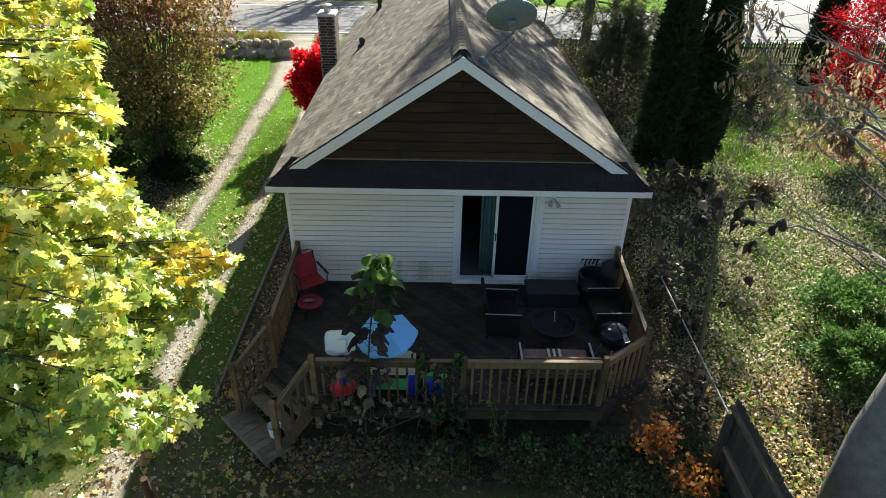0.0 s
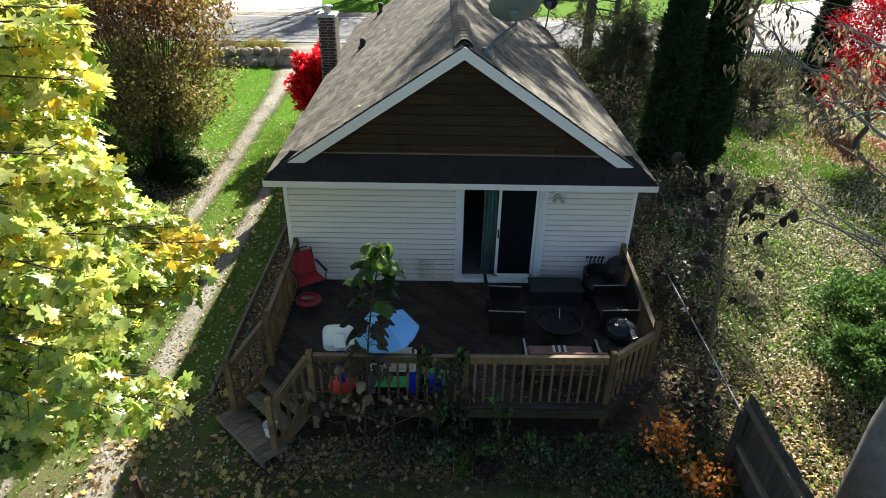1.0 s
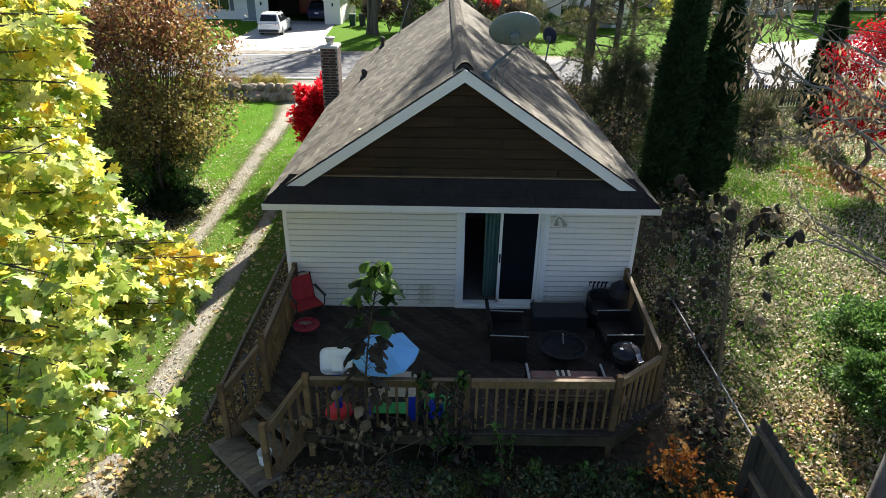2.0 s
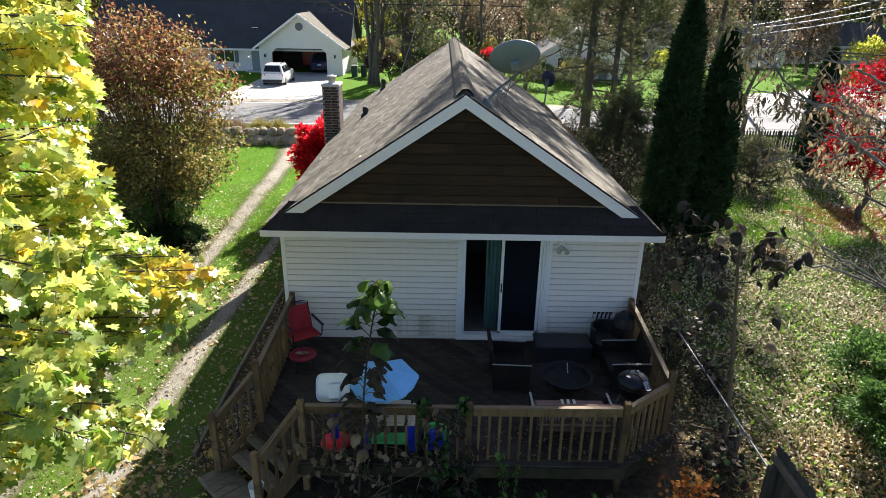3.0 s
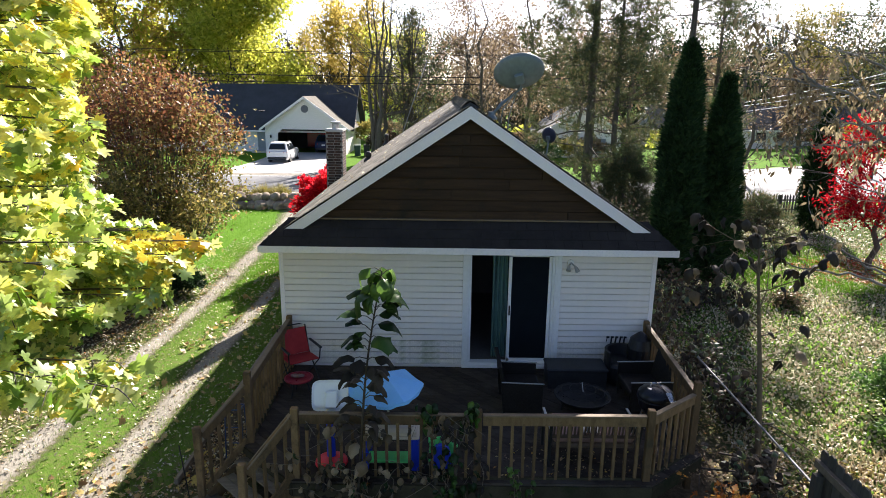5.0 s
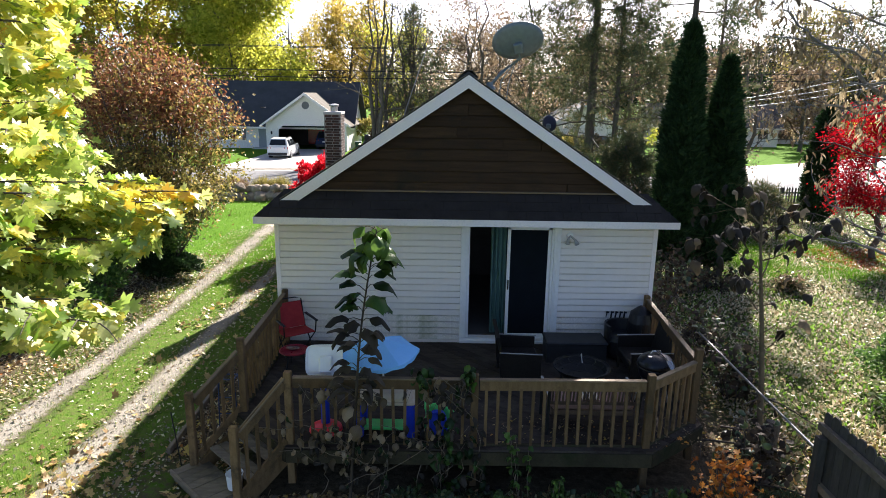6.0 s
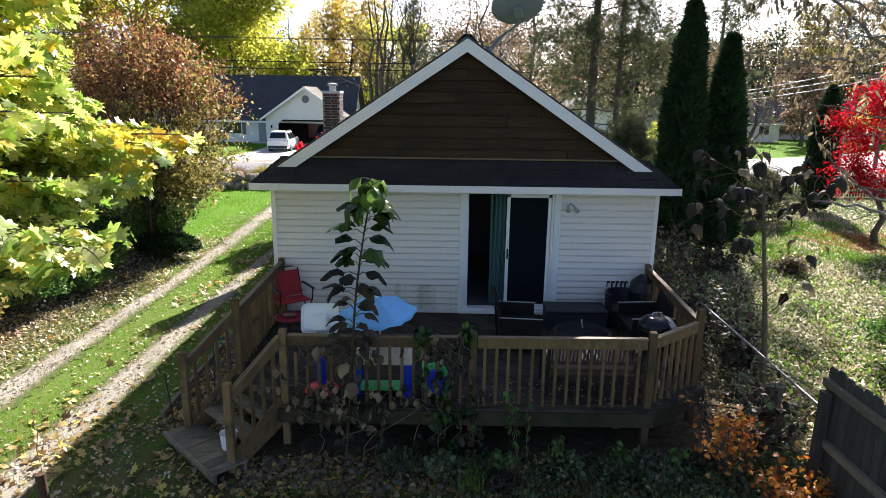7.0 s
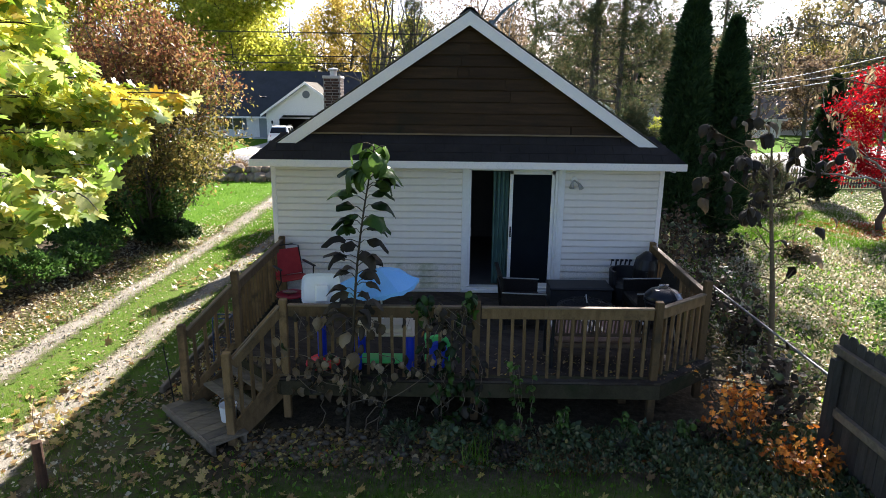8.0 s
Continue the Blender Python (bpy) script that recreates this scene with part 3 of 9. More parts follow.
def leaves(name, pos, size, kind, mat, parent, rng, aim=None, loose=1.0, label="", flat=False, tilt=0.7):
    """One mesh of blades at pos (n, 3), of sizes size (n,)."""
    T, F = FORMS[kind]
    n = len(pos)
    if flat:
        a = rng.uniform(0, 2 * math.pi, n)
        tx, ty = rng.normal(0, 0.7 * tilt, n), rng.normal(0, 0.7 * tilt, n)
        R = np.zeros((n, 3, 3))
        R[:, 0, 0], R[:, 0, 1], R[:, 1, 0], R[:, 1, 1] = np.cos(a), -np.sin(a), np.sin(a), np.cos(a)
        R[:, 2, 0], R[:, 2, 1], R[:, 2, 2] = tx, ty, 1
    else:
        R = leaf_turns(n, rng, aim, loose, tilt)
    V = np.einsum("nij,kj->nki", R, T) * np.asarray(size)[:, None, None] + np.asarray(pos)[:, None, :]
    faces = (F[None] + (np.arange(n) * len(T))[:, None, None]).reshape(-1, F.shape[1])
    return fast_part(name, V.reshape(-1, 3), faces, mat, parent, label)


def ground_z(x, y):
    """Height of the ground: level at the deck, falling gently to the street and to the wild side."""
    x, y = np.asarray(x, float), np.asarray(y, float)
    z = -0.016 * np.clip(y, 0, 30) - 0.008 * np.clip(y - 30, 0, 22) - 0.03 * np.clip(x - 3.6, 0, 6)
    ripple = 0.03 * np.sin(x * 1.3 + 0.4 * y) * np.cos(y * 0.9 - 0.3 * x) + 0.015 * np.sin(3.1 * x + 1.0) * np.sin(2.7 * y)
    return z + ripple * np.clip(1 - np.abs(y - 30) / 60, 0, 1) * np.where((y > 23.5) | (x > 16), 0.15, 1.0)


def gz(x, y):
    return float(ground_z(x, y))


def grow(tb, p, d, length, r, level, rng, tips, bend=0.25, split=3, up=0.15, shrink=0.62, first=0.35):
    """Grows a limb with its side limbs; tips gathers the outer points and their directions."""
    p, d = Vector(p), Vector(d).normalized()
    n = 5 if level else 4
    pts, radii = [p.copy()], [r]
    cur = d.copy()
    for i in range(n):
        cur = (cur + Vector(rng.normal(0, bend, 3)) * 0.5 + Vector((0, 0, up * 0.3))).normalized()
        pts.append(pts[-1] + cur * length / n)
        radii.append(r * (1 - 0.75 * (i + 1) / n))
    tb.add(pts, radii)
    for q in pts[2:]:
        tips.append((q, cur.copy(), level))
    if level:
        for k in range(split):
            f = first + (1 - first) * (k + rng.uniform(0, 0.8)) / split
            i = min(int(f * n), n - 1)
            q = pts[i].lerp(pts[i + 1], f * n - i) if f * n - i < 1 else pts[-1]
            ax = cur.orthogonal().normalized()
            side = (Matrix.Rotation(rng.uniform(0, 2 * math.pi), 3, cur) @ ax)
            nd = (cur * rng.uniform(0.5, 0.9) + side * rng.uniform(0.6, 1.0) + Vector((0, 0, up))).normalized()
            grow(tb, q, nd, length * shrink * rng.uniform(0.75, 1.15), radii[i] * 0.62, level - 1, rng, tips, bend, split, up, shrink, first)


def around(tips, n, rng, spread, lowest=0):
    """n points scattered round the outer limbs, and the limbs' directions there."""
    t = [x for x in tips if x[2] <= lowest] or tips
    idx = rng.integers(0, len(t), n)
    P = np.array([tuple(x[0]) for x in t])[idx] + rng.normal(0, spread, (n, 3))
    D = np.array([tuple(x[1]) for x in t])[idx]
    return P, D

# ---- ground, street, drive ----
def ground_sheet():
    near_x, near_y = np.arange(-30, 36.01, 0.5), np.arange(-14, 58.01, 0.5)
    far = np.array([-2500, -900, -300, -120, -60])
    xs = np.concatenate([far, near_x, -far[::-1]])
    ys = np.concatenate([far, near_y, -far[::-1][1:], [4000]])
    X, Y = np.meshgrid(xs, ys, indexing="ij")
    V = np.stack([X, Y, ground_z(X, Y)], -1).reshape(-1, 3)
    ny = len(ys)
    F = [(i * ny + j, (i + 1) * ny + j, (i + 1) * ny + j + 1, i * ny + j + 1) for i in range(len(xs) - 1) for j in range(ny - 1)]
    g = fast_part("ground", V, F, M["ground"], None, "", True)
    tagged(g, "green lawn giving way to leaf-strewn rough grass", "ground", kind="structure")


def strip(name, path, mat, lift, step=0.25, ragged=0.0, seed=1, across=4):
    """A strip on the ground along path rows of (x, y, half width), with uneven edges."""
    rng = np.random.default_rng(seed)
    P = np.array(path, float)
    seg = np.concatenate([[0], np.cumsum(np.hypot(*np.diff(P[:, :2], axis=0).T))])
    s = np.arange(0, seg[-1], step)
    x, y, h = (np.interp(s, seg, P[:, i]) for i in range(3))
    tx, ty = np.gradient(x), np.gradient(y)
    ln = np.hypot(tx, ty)
    nx, ny = ty / ln, -tx / ln
    rows = []
    for k in range(across + 1):
        o = (2 * k / across - 1) * h
        if k in (0, across):
            o = o + rng.normal(0, ragged * 0.5, len(s)) + ragged * (0.5 * np.sin(s * 2.1 + k + seed) + 0.4 * np.sin(s * 7.3 + 2 * k) + 0.5 * np.sin(s * 17.7 + k))
        px, py = x + nx * o, y + ny * o
        rows.append(np.stack([px, py, ground_z(px, py) + lift], -1))
    V = np.stack(rows, 1).reshape(-1, 3)
    m = across + 1
    F = [(i * m + k, i * m + k + 1, (i + 1) * m + k + 1, (i + 1) * m + k) for i in range(len(s) - 1) for k in range(across)]
    ob = fast_part(name, V, F, mat)
    rim = ob.data.attributes.new("rim", "FLOAT", "POINT")
    rim.data.foreach_set("value", np.tile(np.abs(np.linspace(-1, 1, m)), len(s)).astype(np.float32))
    return ob


ground_sheet()
TRACK_L = [(-5.4, -40, 0.6), (-6.4, -12, 0.5), (-6.85, -5, 0.36), (-6.95, -1.5, 0.28), (-6.88, 0.0, 0.25), (-6.92, 2.0, 0.24), (-6.95, 5, 0.25), (-7.05, 8, 0.28), (-7.25, 12, 0.33), (-7.45, 17, 0.45), (-7.7, 21, 0.8), (-7.9, 26.0, 1.3)]
TRACK_R = [(-3.6, -40, 0.6), (-4.8, -12, 0.5), (-5.25, -6, 0.42), (-5.38, -3.5, 0.36), (-5.39, -1.8, 0.32), (-5.38, 0.0, 0.29), (-5.36, 2.3, 0.27), (-5.38, 5, 0.23), (-5.45, 9, 0.22), (-5.6, 14, 0.3), (-6.1, 20, 0.5), (-6.6, 26.0, 0.9)]
tagged(strip("driveway_track_left", [(x, y, 1.3 * h) for x, y, h in TRACK_L], M["track"], 0.012, 0.05, 0.06, 1, 8), "pale gravel wheel track worn through the lawn", "driveway", kind="structure")
tagged(strip("driveway_track_right", [(x, y, 1.1 * h) for x, y, h in TRACK_R], M["track"], 0.013, 0.05, 0.06, 2, 8), "pale gravel wheel track beside the cottage", "driveway", kind="structure")
tagged(strip("road", [(-140, 30.4, 4.3), (0, 30.4, 4.3), (18, 30.8, 4.6), (30, 33.5, 6.5), (60, 44, 8), (140, 70, 8)], M["asphalt"], 0.035, 1.0), "worn grey asphalt street with white edge lines", "road", kind="structure")
for yy in (26.35, 34.3):
    tagged(strip("road_edge_line", [(-120, yy, 0.07), (12, yy, 0.07)], M["road_paint"], 0.045, 2.0, across=1), "painted white edge line on the street", "road marking", kind="structure")
tagged(strip("road_shoulder", [(-90, 35.6, 0.85), (10, 35.6, 0.85)], M["gravel"], 0.022, 0.4, 0.12, 4), "gravel shoulder along the street", "road shoulder", kind="structure")
tagged(strip("neighbour_driveway", [(-13.2, 36.0, 4.3), (-13.6, 44, 3.4), (-14.0, 54, 3.2)], M["concrete"], 0.03, 0.5), "pale concrete driveway up to a garage", "driveway", kind="structure")
tagged(strip("side_road", [(19, 36.5, 3.0), (27, 39.5, 5.0), (34, 43, 5), (60, 60, 5)], M["concrete"], 0.03, 0.5), "bright sunlit concrete side street", "road", kind="structure")

# ---- cottage ----
XC, XL, XR, YF, YB = -0.085, -3.36, 3.22, 0.0, 13.1
DECK = 0.66
cottage = thing("cottage", (XC, 6.5, 0), "small white-sided cottage with a grey shingle gable roof", "house")
DX0, DX1, DZ0, DZ1 = -0.02, 1.44, 0.72, 2.82
SLOPE = 0.664


def cottage_walls():
    t = 0.14
    bm = nb()
    box(bm, ((XL + DX0 - 0.1) / 2, t / 2 + 0.012, 1.45), (DX0 - 0.1 - XL, t, 2.9))
    box(bm, ((XR + DX1 + 0.1) / 2, t / 2 + 0.012, 1.45), (XR - DX1 - 0.1, t, 2.9))
    box(bm, ((DX0 + DX1) / 2, t / 2 + 0.012, 2.92), (DX1 - DX0 + 0.2, t, 0.10))
    box(bm, ((DX0 + DX1) / 2, t / 2 + 0.012, 0.33), (DX1 - DX0 + 0.2, t, 0.66))
    part("rear_wall", bm, M["siding"], cottage)
    for nm, x in (("left_wall", XL + 0.07), ("right_wall", XR - 0.07)):
        part(nm, box(nb(), (x, (YB + 0.16) / 2, 1.45), (0.14, YB - 0.16, 2.9)), M["siding"], cottage)
    part("front_wall", box(nb(), (XC, YB + 0.07, 1.45), (XR - XL, 0.14, 2.9)), M["siding"], cottage)
    part("room_floor", box(nb(), (XC, YB / 2, 0.66), (XR - XL - 0.3, YB - 0.35, 0.06)), M["room"], cottage)
    part("room_ceiling", box(nb(), (XC, YB / 2, 2.98), (XR - XL - 0.3, YB - 0.35, 0.06)), M["room"], cottage)
    part("room_partition", box(nb(), (XC, 4.3, 1.8), (XR - XL - 0.3, 0.1, 2.2)), M["room"], cottage)


def lap_mesh(name, length, h, mat):
    """One lap board: proud at its lower edge, with an open groove under the next."""
    bm = nb()
    prof = [(0.012, 0), (-0.025, 0), (-0.028, 0.006), (-0.014, h - 0.024), (-0.011, h - 0.021), (0.011, h - 0.020), (0.012, h)]
    lo = [bm.verts.new((-length / 2, y, z)) for y, z in prof]
    hi = [bm.verts.new((length / 2, y, z)) for y, z in prof]
    n = len(prof)
    bm.faces.new(lo[::-1])
    bm.faces.new(hi)
    for i in range(n):
        bm.faces.new((lo[i], lo[(i + 1) % n], hi[(i + 1) % n], hi[i]))
    return finish(bm, name, mat)


def gable_roof():
    slope, apex = SLOPE, 5.315
    # sheathing of both slopes
    for nm, s, xe in (("roof_slope_left", -1, -3.58), ("roof_slope_right", 1, 3.46)):
        w = abs(xe - XC)
        ze = apex - 0.05 - slope * w
        bm = nb()
        prism(bm, [(XC, 0.02, apex - 0.06), (xe, 0.02, ze), (xe, YB + 0.35, ze), (XC, YB + 0.35, apex - 0.06)], (0, 0, 0.045))
        part(nm, bm, M["dark_shingle"], cottage)
        # shingle tabs, course by course from the eave
        L = math.hypot(w, slope * w)
        ux, uz = s * w / L, -slope * w / L
        expo, tab = 0.143, 0.225
        rows = int(L / expo)
        tilt = math.atan2(-uz, abs(ux))
        rng = np.random.default_rng(11 + s)
        base = nb()
        box(base, (0, 0, 0.0), (expo * 1.25, tab * 0.955, 0.010))
        tabm = finish(base, "shingle", M["shingle_piece"])
        V, F = [], []
        cube = np.array([(x, y, z) for x in (-0.5, 0.5) for y in (-0.5, 0.5) for z in (-0.5, 0.5)])
        quads = np.array([(0, 1, 3, 2), (4, 6, 7, 5), (0, 4, 5, 1), (2, 3, 7, 6), (1, 5, 7, 3)])
        for i in range(rows + 1):
            d = L - (i + 0.45) * expo
            if d < 0.06:
                continue
            off = (i % 2) * tab / 2 + rng.uniform(-0.03, 0.03)
            for j in range(-1, int((YB + 0.33) / tab) + 1):
                y0, y1 = max(-0.135, j * tab + off - 0.135), min(YB + 0.36, (j + 1) * tab + off - 0.135)
                if y1 - y0 < 0.04:
                    continue
                yc, wy = (y0 + y1) / 2, (y1 - y0) * 0.955
                c = Vector((XC + ux * d, yc, apex - 0.005 + uz * d + 0.014 + rng.uniform(-0.0005, 0.0006)))
                rot = Matrix.Rotation(s * (tilt - 0.05), 4, "Y") @ Matrix.Rotation(rng.normal(0, 0.008), 4, "Z")
                if yc < 1.15 and wy > 0.21:
                    piece("shingle", tabm, cottage, Matrix.Translation(c) @ rot)
                else:
                    k = len(V)
                    P = (np.array(rot.to_3x3()) @ (cube * (expo * 1.25, wy, 0.010)).T).T + np.array(c)
                    V.extend(P.tolist())
                    F.extend((quads + k).tolist())
        field = tagged(fast_part("shingle_field", V, F, M["shingle"], cottage), kind="stuff")
        field.data.polygons.foreach_set("use_smooth", np.zeros(len(field.data.polygons), bool))
        # rake board and eave fascia
        bm = nb()
        ya, yb = -0.15, -0.115
        up = Vector((0, 0, 1))
        o = Vector((XC, ya, apex - 0.022))
        e = Vector((XC + s * 3.16, ya, apex - 0.022 - slope * 3.16))
        prism(bm, [o, e, e - up * 0.006 - Vector((s * 0.30, 0, 0)), o - up * 0.205], (0, yb - ya, 0))
        part("rake_board", bm, M["white"], cottage, "white painted rake board")
        bm = nb()
        box(bm, (xe, (YB + 0.5) / 2, ze - 0.07), (0.03, YB + 0.2, 0.13))
        part("eave_fascia", bm, M["white"], cottage)
        bm = nb()
        prism(bm, [(XC, -0.112, apex - 0.07), (XC + s * 3.2, -0.112, apex - 0.07 - slope * 3.2), (XC + s * 3.2, 0.02, apex - 0.07 - slope * 3.2), (XC, 0.02, apex - 0.07)], (0, 0, 0.03))
        part("rake_soffit", bm, M["white"], cottage)
    # ridge caps
    bm = nb()
    for s in (-1, 1):
        prism(bm, [(0, -0.16, 0.012), (s * 0.06, -0.16, 0.0), (s * 0.06, 0.16, 0.0), (0, 0.16, 0.012)], (0, 0, 0.008))
        prism(bm, [(s * 0.06, -0.16, 0.0), (s * 0.165, -0.16, -0.66 * 0.16), (s * 0.165, 0.16, -0.66 * 0.16), (s * 0.06, 0.16, 0.0)], (0, 0, 0.008))
    cap = finish(bm, "ridge_cap", M["ridge"])
    for i in range(int((YB + 0.1) / 0.24)):
        piece("ridge_cap", cap, cottage, pose(XC, i * 0.24 + 0.20, apex + 0.045 + 0.001 * math.sin(i * 2.1), -1.6, 0, 0))
    part("ridge_vent", prism(nb(), [(XC - 0.14, 0.06, apex - 0.07), (XC + 0.14, 0.06, apex - 0.07), (XC + 0.13, 0.06, apex - 0.035), (XC, 0.06, apex + 0.04), (XC - 0.13, 0.06, apex - 0.035)], (0, YB + 0.2, 0)), M["black_plastic"], cottage, "black end of the ridge vent")
    # gable planks behind the rake
    def half(z):
        return (apex - 0.10 - z) / slope
    z, i = 3.36, 0
    rng = np.random.default_rng(5)
    part("gable_wall", prism(nb(), [(XC - half(3.30), 0.06, 3.30), (XC + half(3.30), 0.06, 3.30), (XC, 0.06, apex - 0.12)], (0, 0.1, 0)), M["gable_wood"], cottage)
    while z < apex - 0.25:
        h = 0.185
        w0 = half(z)
        cuts = sorted([-w0, w0] + [x for x in (rng.uniform(-w0, w0) for _ in range(2 if w0 > 1.2 else 1)) if abs(x) < w0 - 0.3])
        for a, b in zip(cuts, cuts[1:]):
            bm = nb()
            y0, drop = 0.045 + rng.uniform(-0.008, 0.006), rng.uniform(-0.016, 0.016)
            ta = half(z + h) if a <= -w0 + 1e-6 else None
            tb_ = half(z + h) if b >= w0 - 1e-6 else None
            x0, x1 = XC + a + 0.004, XC + b - 0.004
            x2 = XC + tb_ if tb_ is not None else x1
            x3 = XC - ta if ta is not None else x0
            lo = [(x0, y0 - 0.022, z + drop * 0.4), (x1, y0 - 0.022, z + drop * 0.4), (max(x2, x0), y0 - 0.008, z + h - 0.016), (min(x3, x1), y0 - 0.008, z + h - 0.016)]
            prism(bm, lo, (0, 0.016, 0))
            part("gable_plank", bm, M["gable_wood"], cottage)
        z += h
        i += 1
    part("gable_flashing", box(nb(), (XC, -0.005, 3.385), (2 * half(3.38) - 0.15, 0.06, 0.025)), M["rail_wood_top"], cottage)
    # pent roof under the gable
    z0, z1, y0, y1 = 3.37, 2.985, 0.02, -0.40
    bm = nb()
    prism(bm, [(-3.18, y0, z0), (3.02, y0, z0), (3.44, y1, z1), (-3.60, y1, z1)], (0, 0, -0.03))
    part("pent_roof", bm, M["dark_shingle"], cottage, "dark shingled pent roof strip")
    n = 3
    for r in range(n):
        f0 = r / n
        for k in range(23):
            f1 = (r + 1) / n
            xa = -3.66 + k * 0.305 + (r % 2) * 0.15
            xb = min(xa + 0.30, 3.45 - 0.42 * f1)
            xa = max(xa, -3.61 + 0.42 * f1)
            if xb - xa < 0.04:
                continue
            yy = y1 + (y0 - y1) * (f0 + 0.5 / n)
            zz = z1 + (z0 - z1) * (f0 + 0.5 / n) + 0.008
            bm = nb()
            box(bm, ((xa + xb) / 2, yy, zz), (xb - xa - 0.004, 0.22, 0.009), pose(0, 0, 0, 40.5))
            part("pent_shingle", bm, M["dark_shingle"], cottage)
    part("pent_fascia", box(nb(), (-0.08, -0.40, 2.925), (7.06, 0.028, 0.115), None, 0.004), M["white"], cottage, "white painted fascia board")
    part("pent_soffit", box(nb(), (-0.08, -0.19, 2.885), (7.0, 0.40, 0.02)), M["white"], cottage)


def rear_face():
    h = 0.1145
    sets = [[lap_mesh("siding_board", w, h, M[k]) for w in (DX0 - 0.13 - XL - 0.06, XR - DX1 - 0.13 - 0.06)] for k in ("siding", "siding_mossy")]
    for i in range(19):
        z = DECK + 0.06 + i * h
        left, right = sets[i < 4]
        piece("siding_board", left, cottage, pose((XL + DX0 - 0.07) / 2, 0, z))
        piece("siding_board", right, cottage, pose((XR + DX1 + 0.07) / 2, 0, z))
    for x in (XL + 0.03, XR - 0.03):
        part("corner_trim", box(nb(), (x, 0.0, 1.48), (0.075, 0.06, 2.82), None, 0.004), M["white"], cottage)
    part("deck_flashing", box(nb(), (-0.07, -0.004, DECK + 0.03), (6.5, 0.03, 0.05)), M["siding"], cottage)
    for a, b in ((DX0 - 0.13, DX0 - 0.02), (DX1 + 0.02, DX1 + 0.13)):
        bm = nb()
        box(bm, ((a + b) / 2, -0.015, 1.785), (b - a, 0.05, 2.19), None, 0.004)
        box(bm, ((a + b) / 2, -0.045, 1.785), (0.03, 0.02, 2.19))
        part("door_casing", bm, M["vinyl"], cottage)


def vents():
    for nm, x, y, top in (("vent_pipe", -2.63, 7.2, 3.78), ("vent_pipe", -2.55, 12.0, 3.95)):
        zr = 5.315 - SLOPE * abs(x - XC)
        bm = nb()
        lathe(bm, (x, y, zr - 0.05), [(0.14, 0), (0.14, 0.05), (0.075, 0.12), (0.065, top - zr - 0.03), (0.085, top - zr), (0.085, top - zr + 0.1), (0.05, top - zr + 0.14)], 12)
        part(nm, bm, M["black_plastic"], cottage, "black roof vent pipe")
    bm = nb()
    cyl(bm, (-2.25, 12.9, 3.4), (-1.15, 12.9, 6.6), 0.02, 0.015, 6)
    part("antenna_mast", bm, M["hose"], cottage, "thin pale mast leaning at the eave")


def chimney():
    x0, x1, y0, y1, top = -3.80, -3.36, 7.15, 7.75, 4.40
    core = part("chimney", box(nb(), ((x0 + x1) / 2, (y0 + y1) / 2, top / 2), (x1 - x0 + 0.018, y1 - y0 + 0.018, top)), M["mortar"], cottage, "red-brown brick chimney with a pale cement cap")
    bl, bh, bw = 0.186, 0.059, 0.09
    bm = nb()
    box(bm, (0, 0, 0), (bl, bw, bh), None, 0.004)
    brick = finish(bm, "brick", M["brick"])
    for v in brick.vertices:
        v.co.y *= 1.15
    rows = int((top - 2.3) / 0.074)
    for r in range(rows):
        z = top - 0.04 - r * 0.074
        sh = (r % 2) * 0.095
        for k in range(2):
            piece("brick", brick, core, pose(x0 + 0.10 + k * 0.20 + sh * 0.4, y0 + 0.035, z))
        for k in range(3):
            for x in (x0 + 0.035, x1 - 0.035):
                piece("brick", brick, core, pose(x, y0 + 0.14 + k * 0.196 - sh * 0.4, z, 0, 0, 90))
    bm = nb()
    box(bm, ((x0 + x1) / 2, (y0 + y1) / 2, top + 0.035), (x1 - x0 + 0.06, y1 - y0 + 0.06, 0.075), None, 0.012)
    part("chimney_cap", bm, M["cement"], core, "pale cement cap")
    bm = nb()
    lathe(bm, (-3.58, 7.45, top + 0.07), [(0.1, 0), (0.1, 0.12), (0.085, 0.14), (0.14, 0.15), (0.14, 0.19), (0.03, 0.22)], 16)
    part("flue_cap", bm, M["metal"], core, "galvanised flue cap")
    part("chimney_cricket", prism(nb(), [(-3.38, 7.1, 2.98), (-2.9, 7.1, 3.28), (-2.9, 7.8, 3.28), (-3.38, 7.8, 2.98)], (0, 0, 0.07)), M["dark_shingle"], cottage)


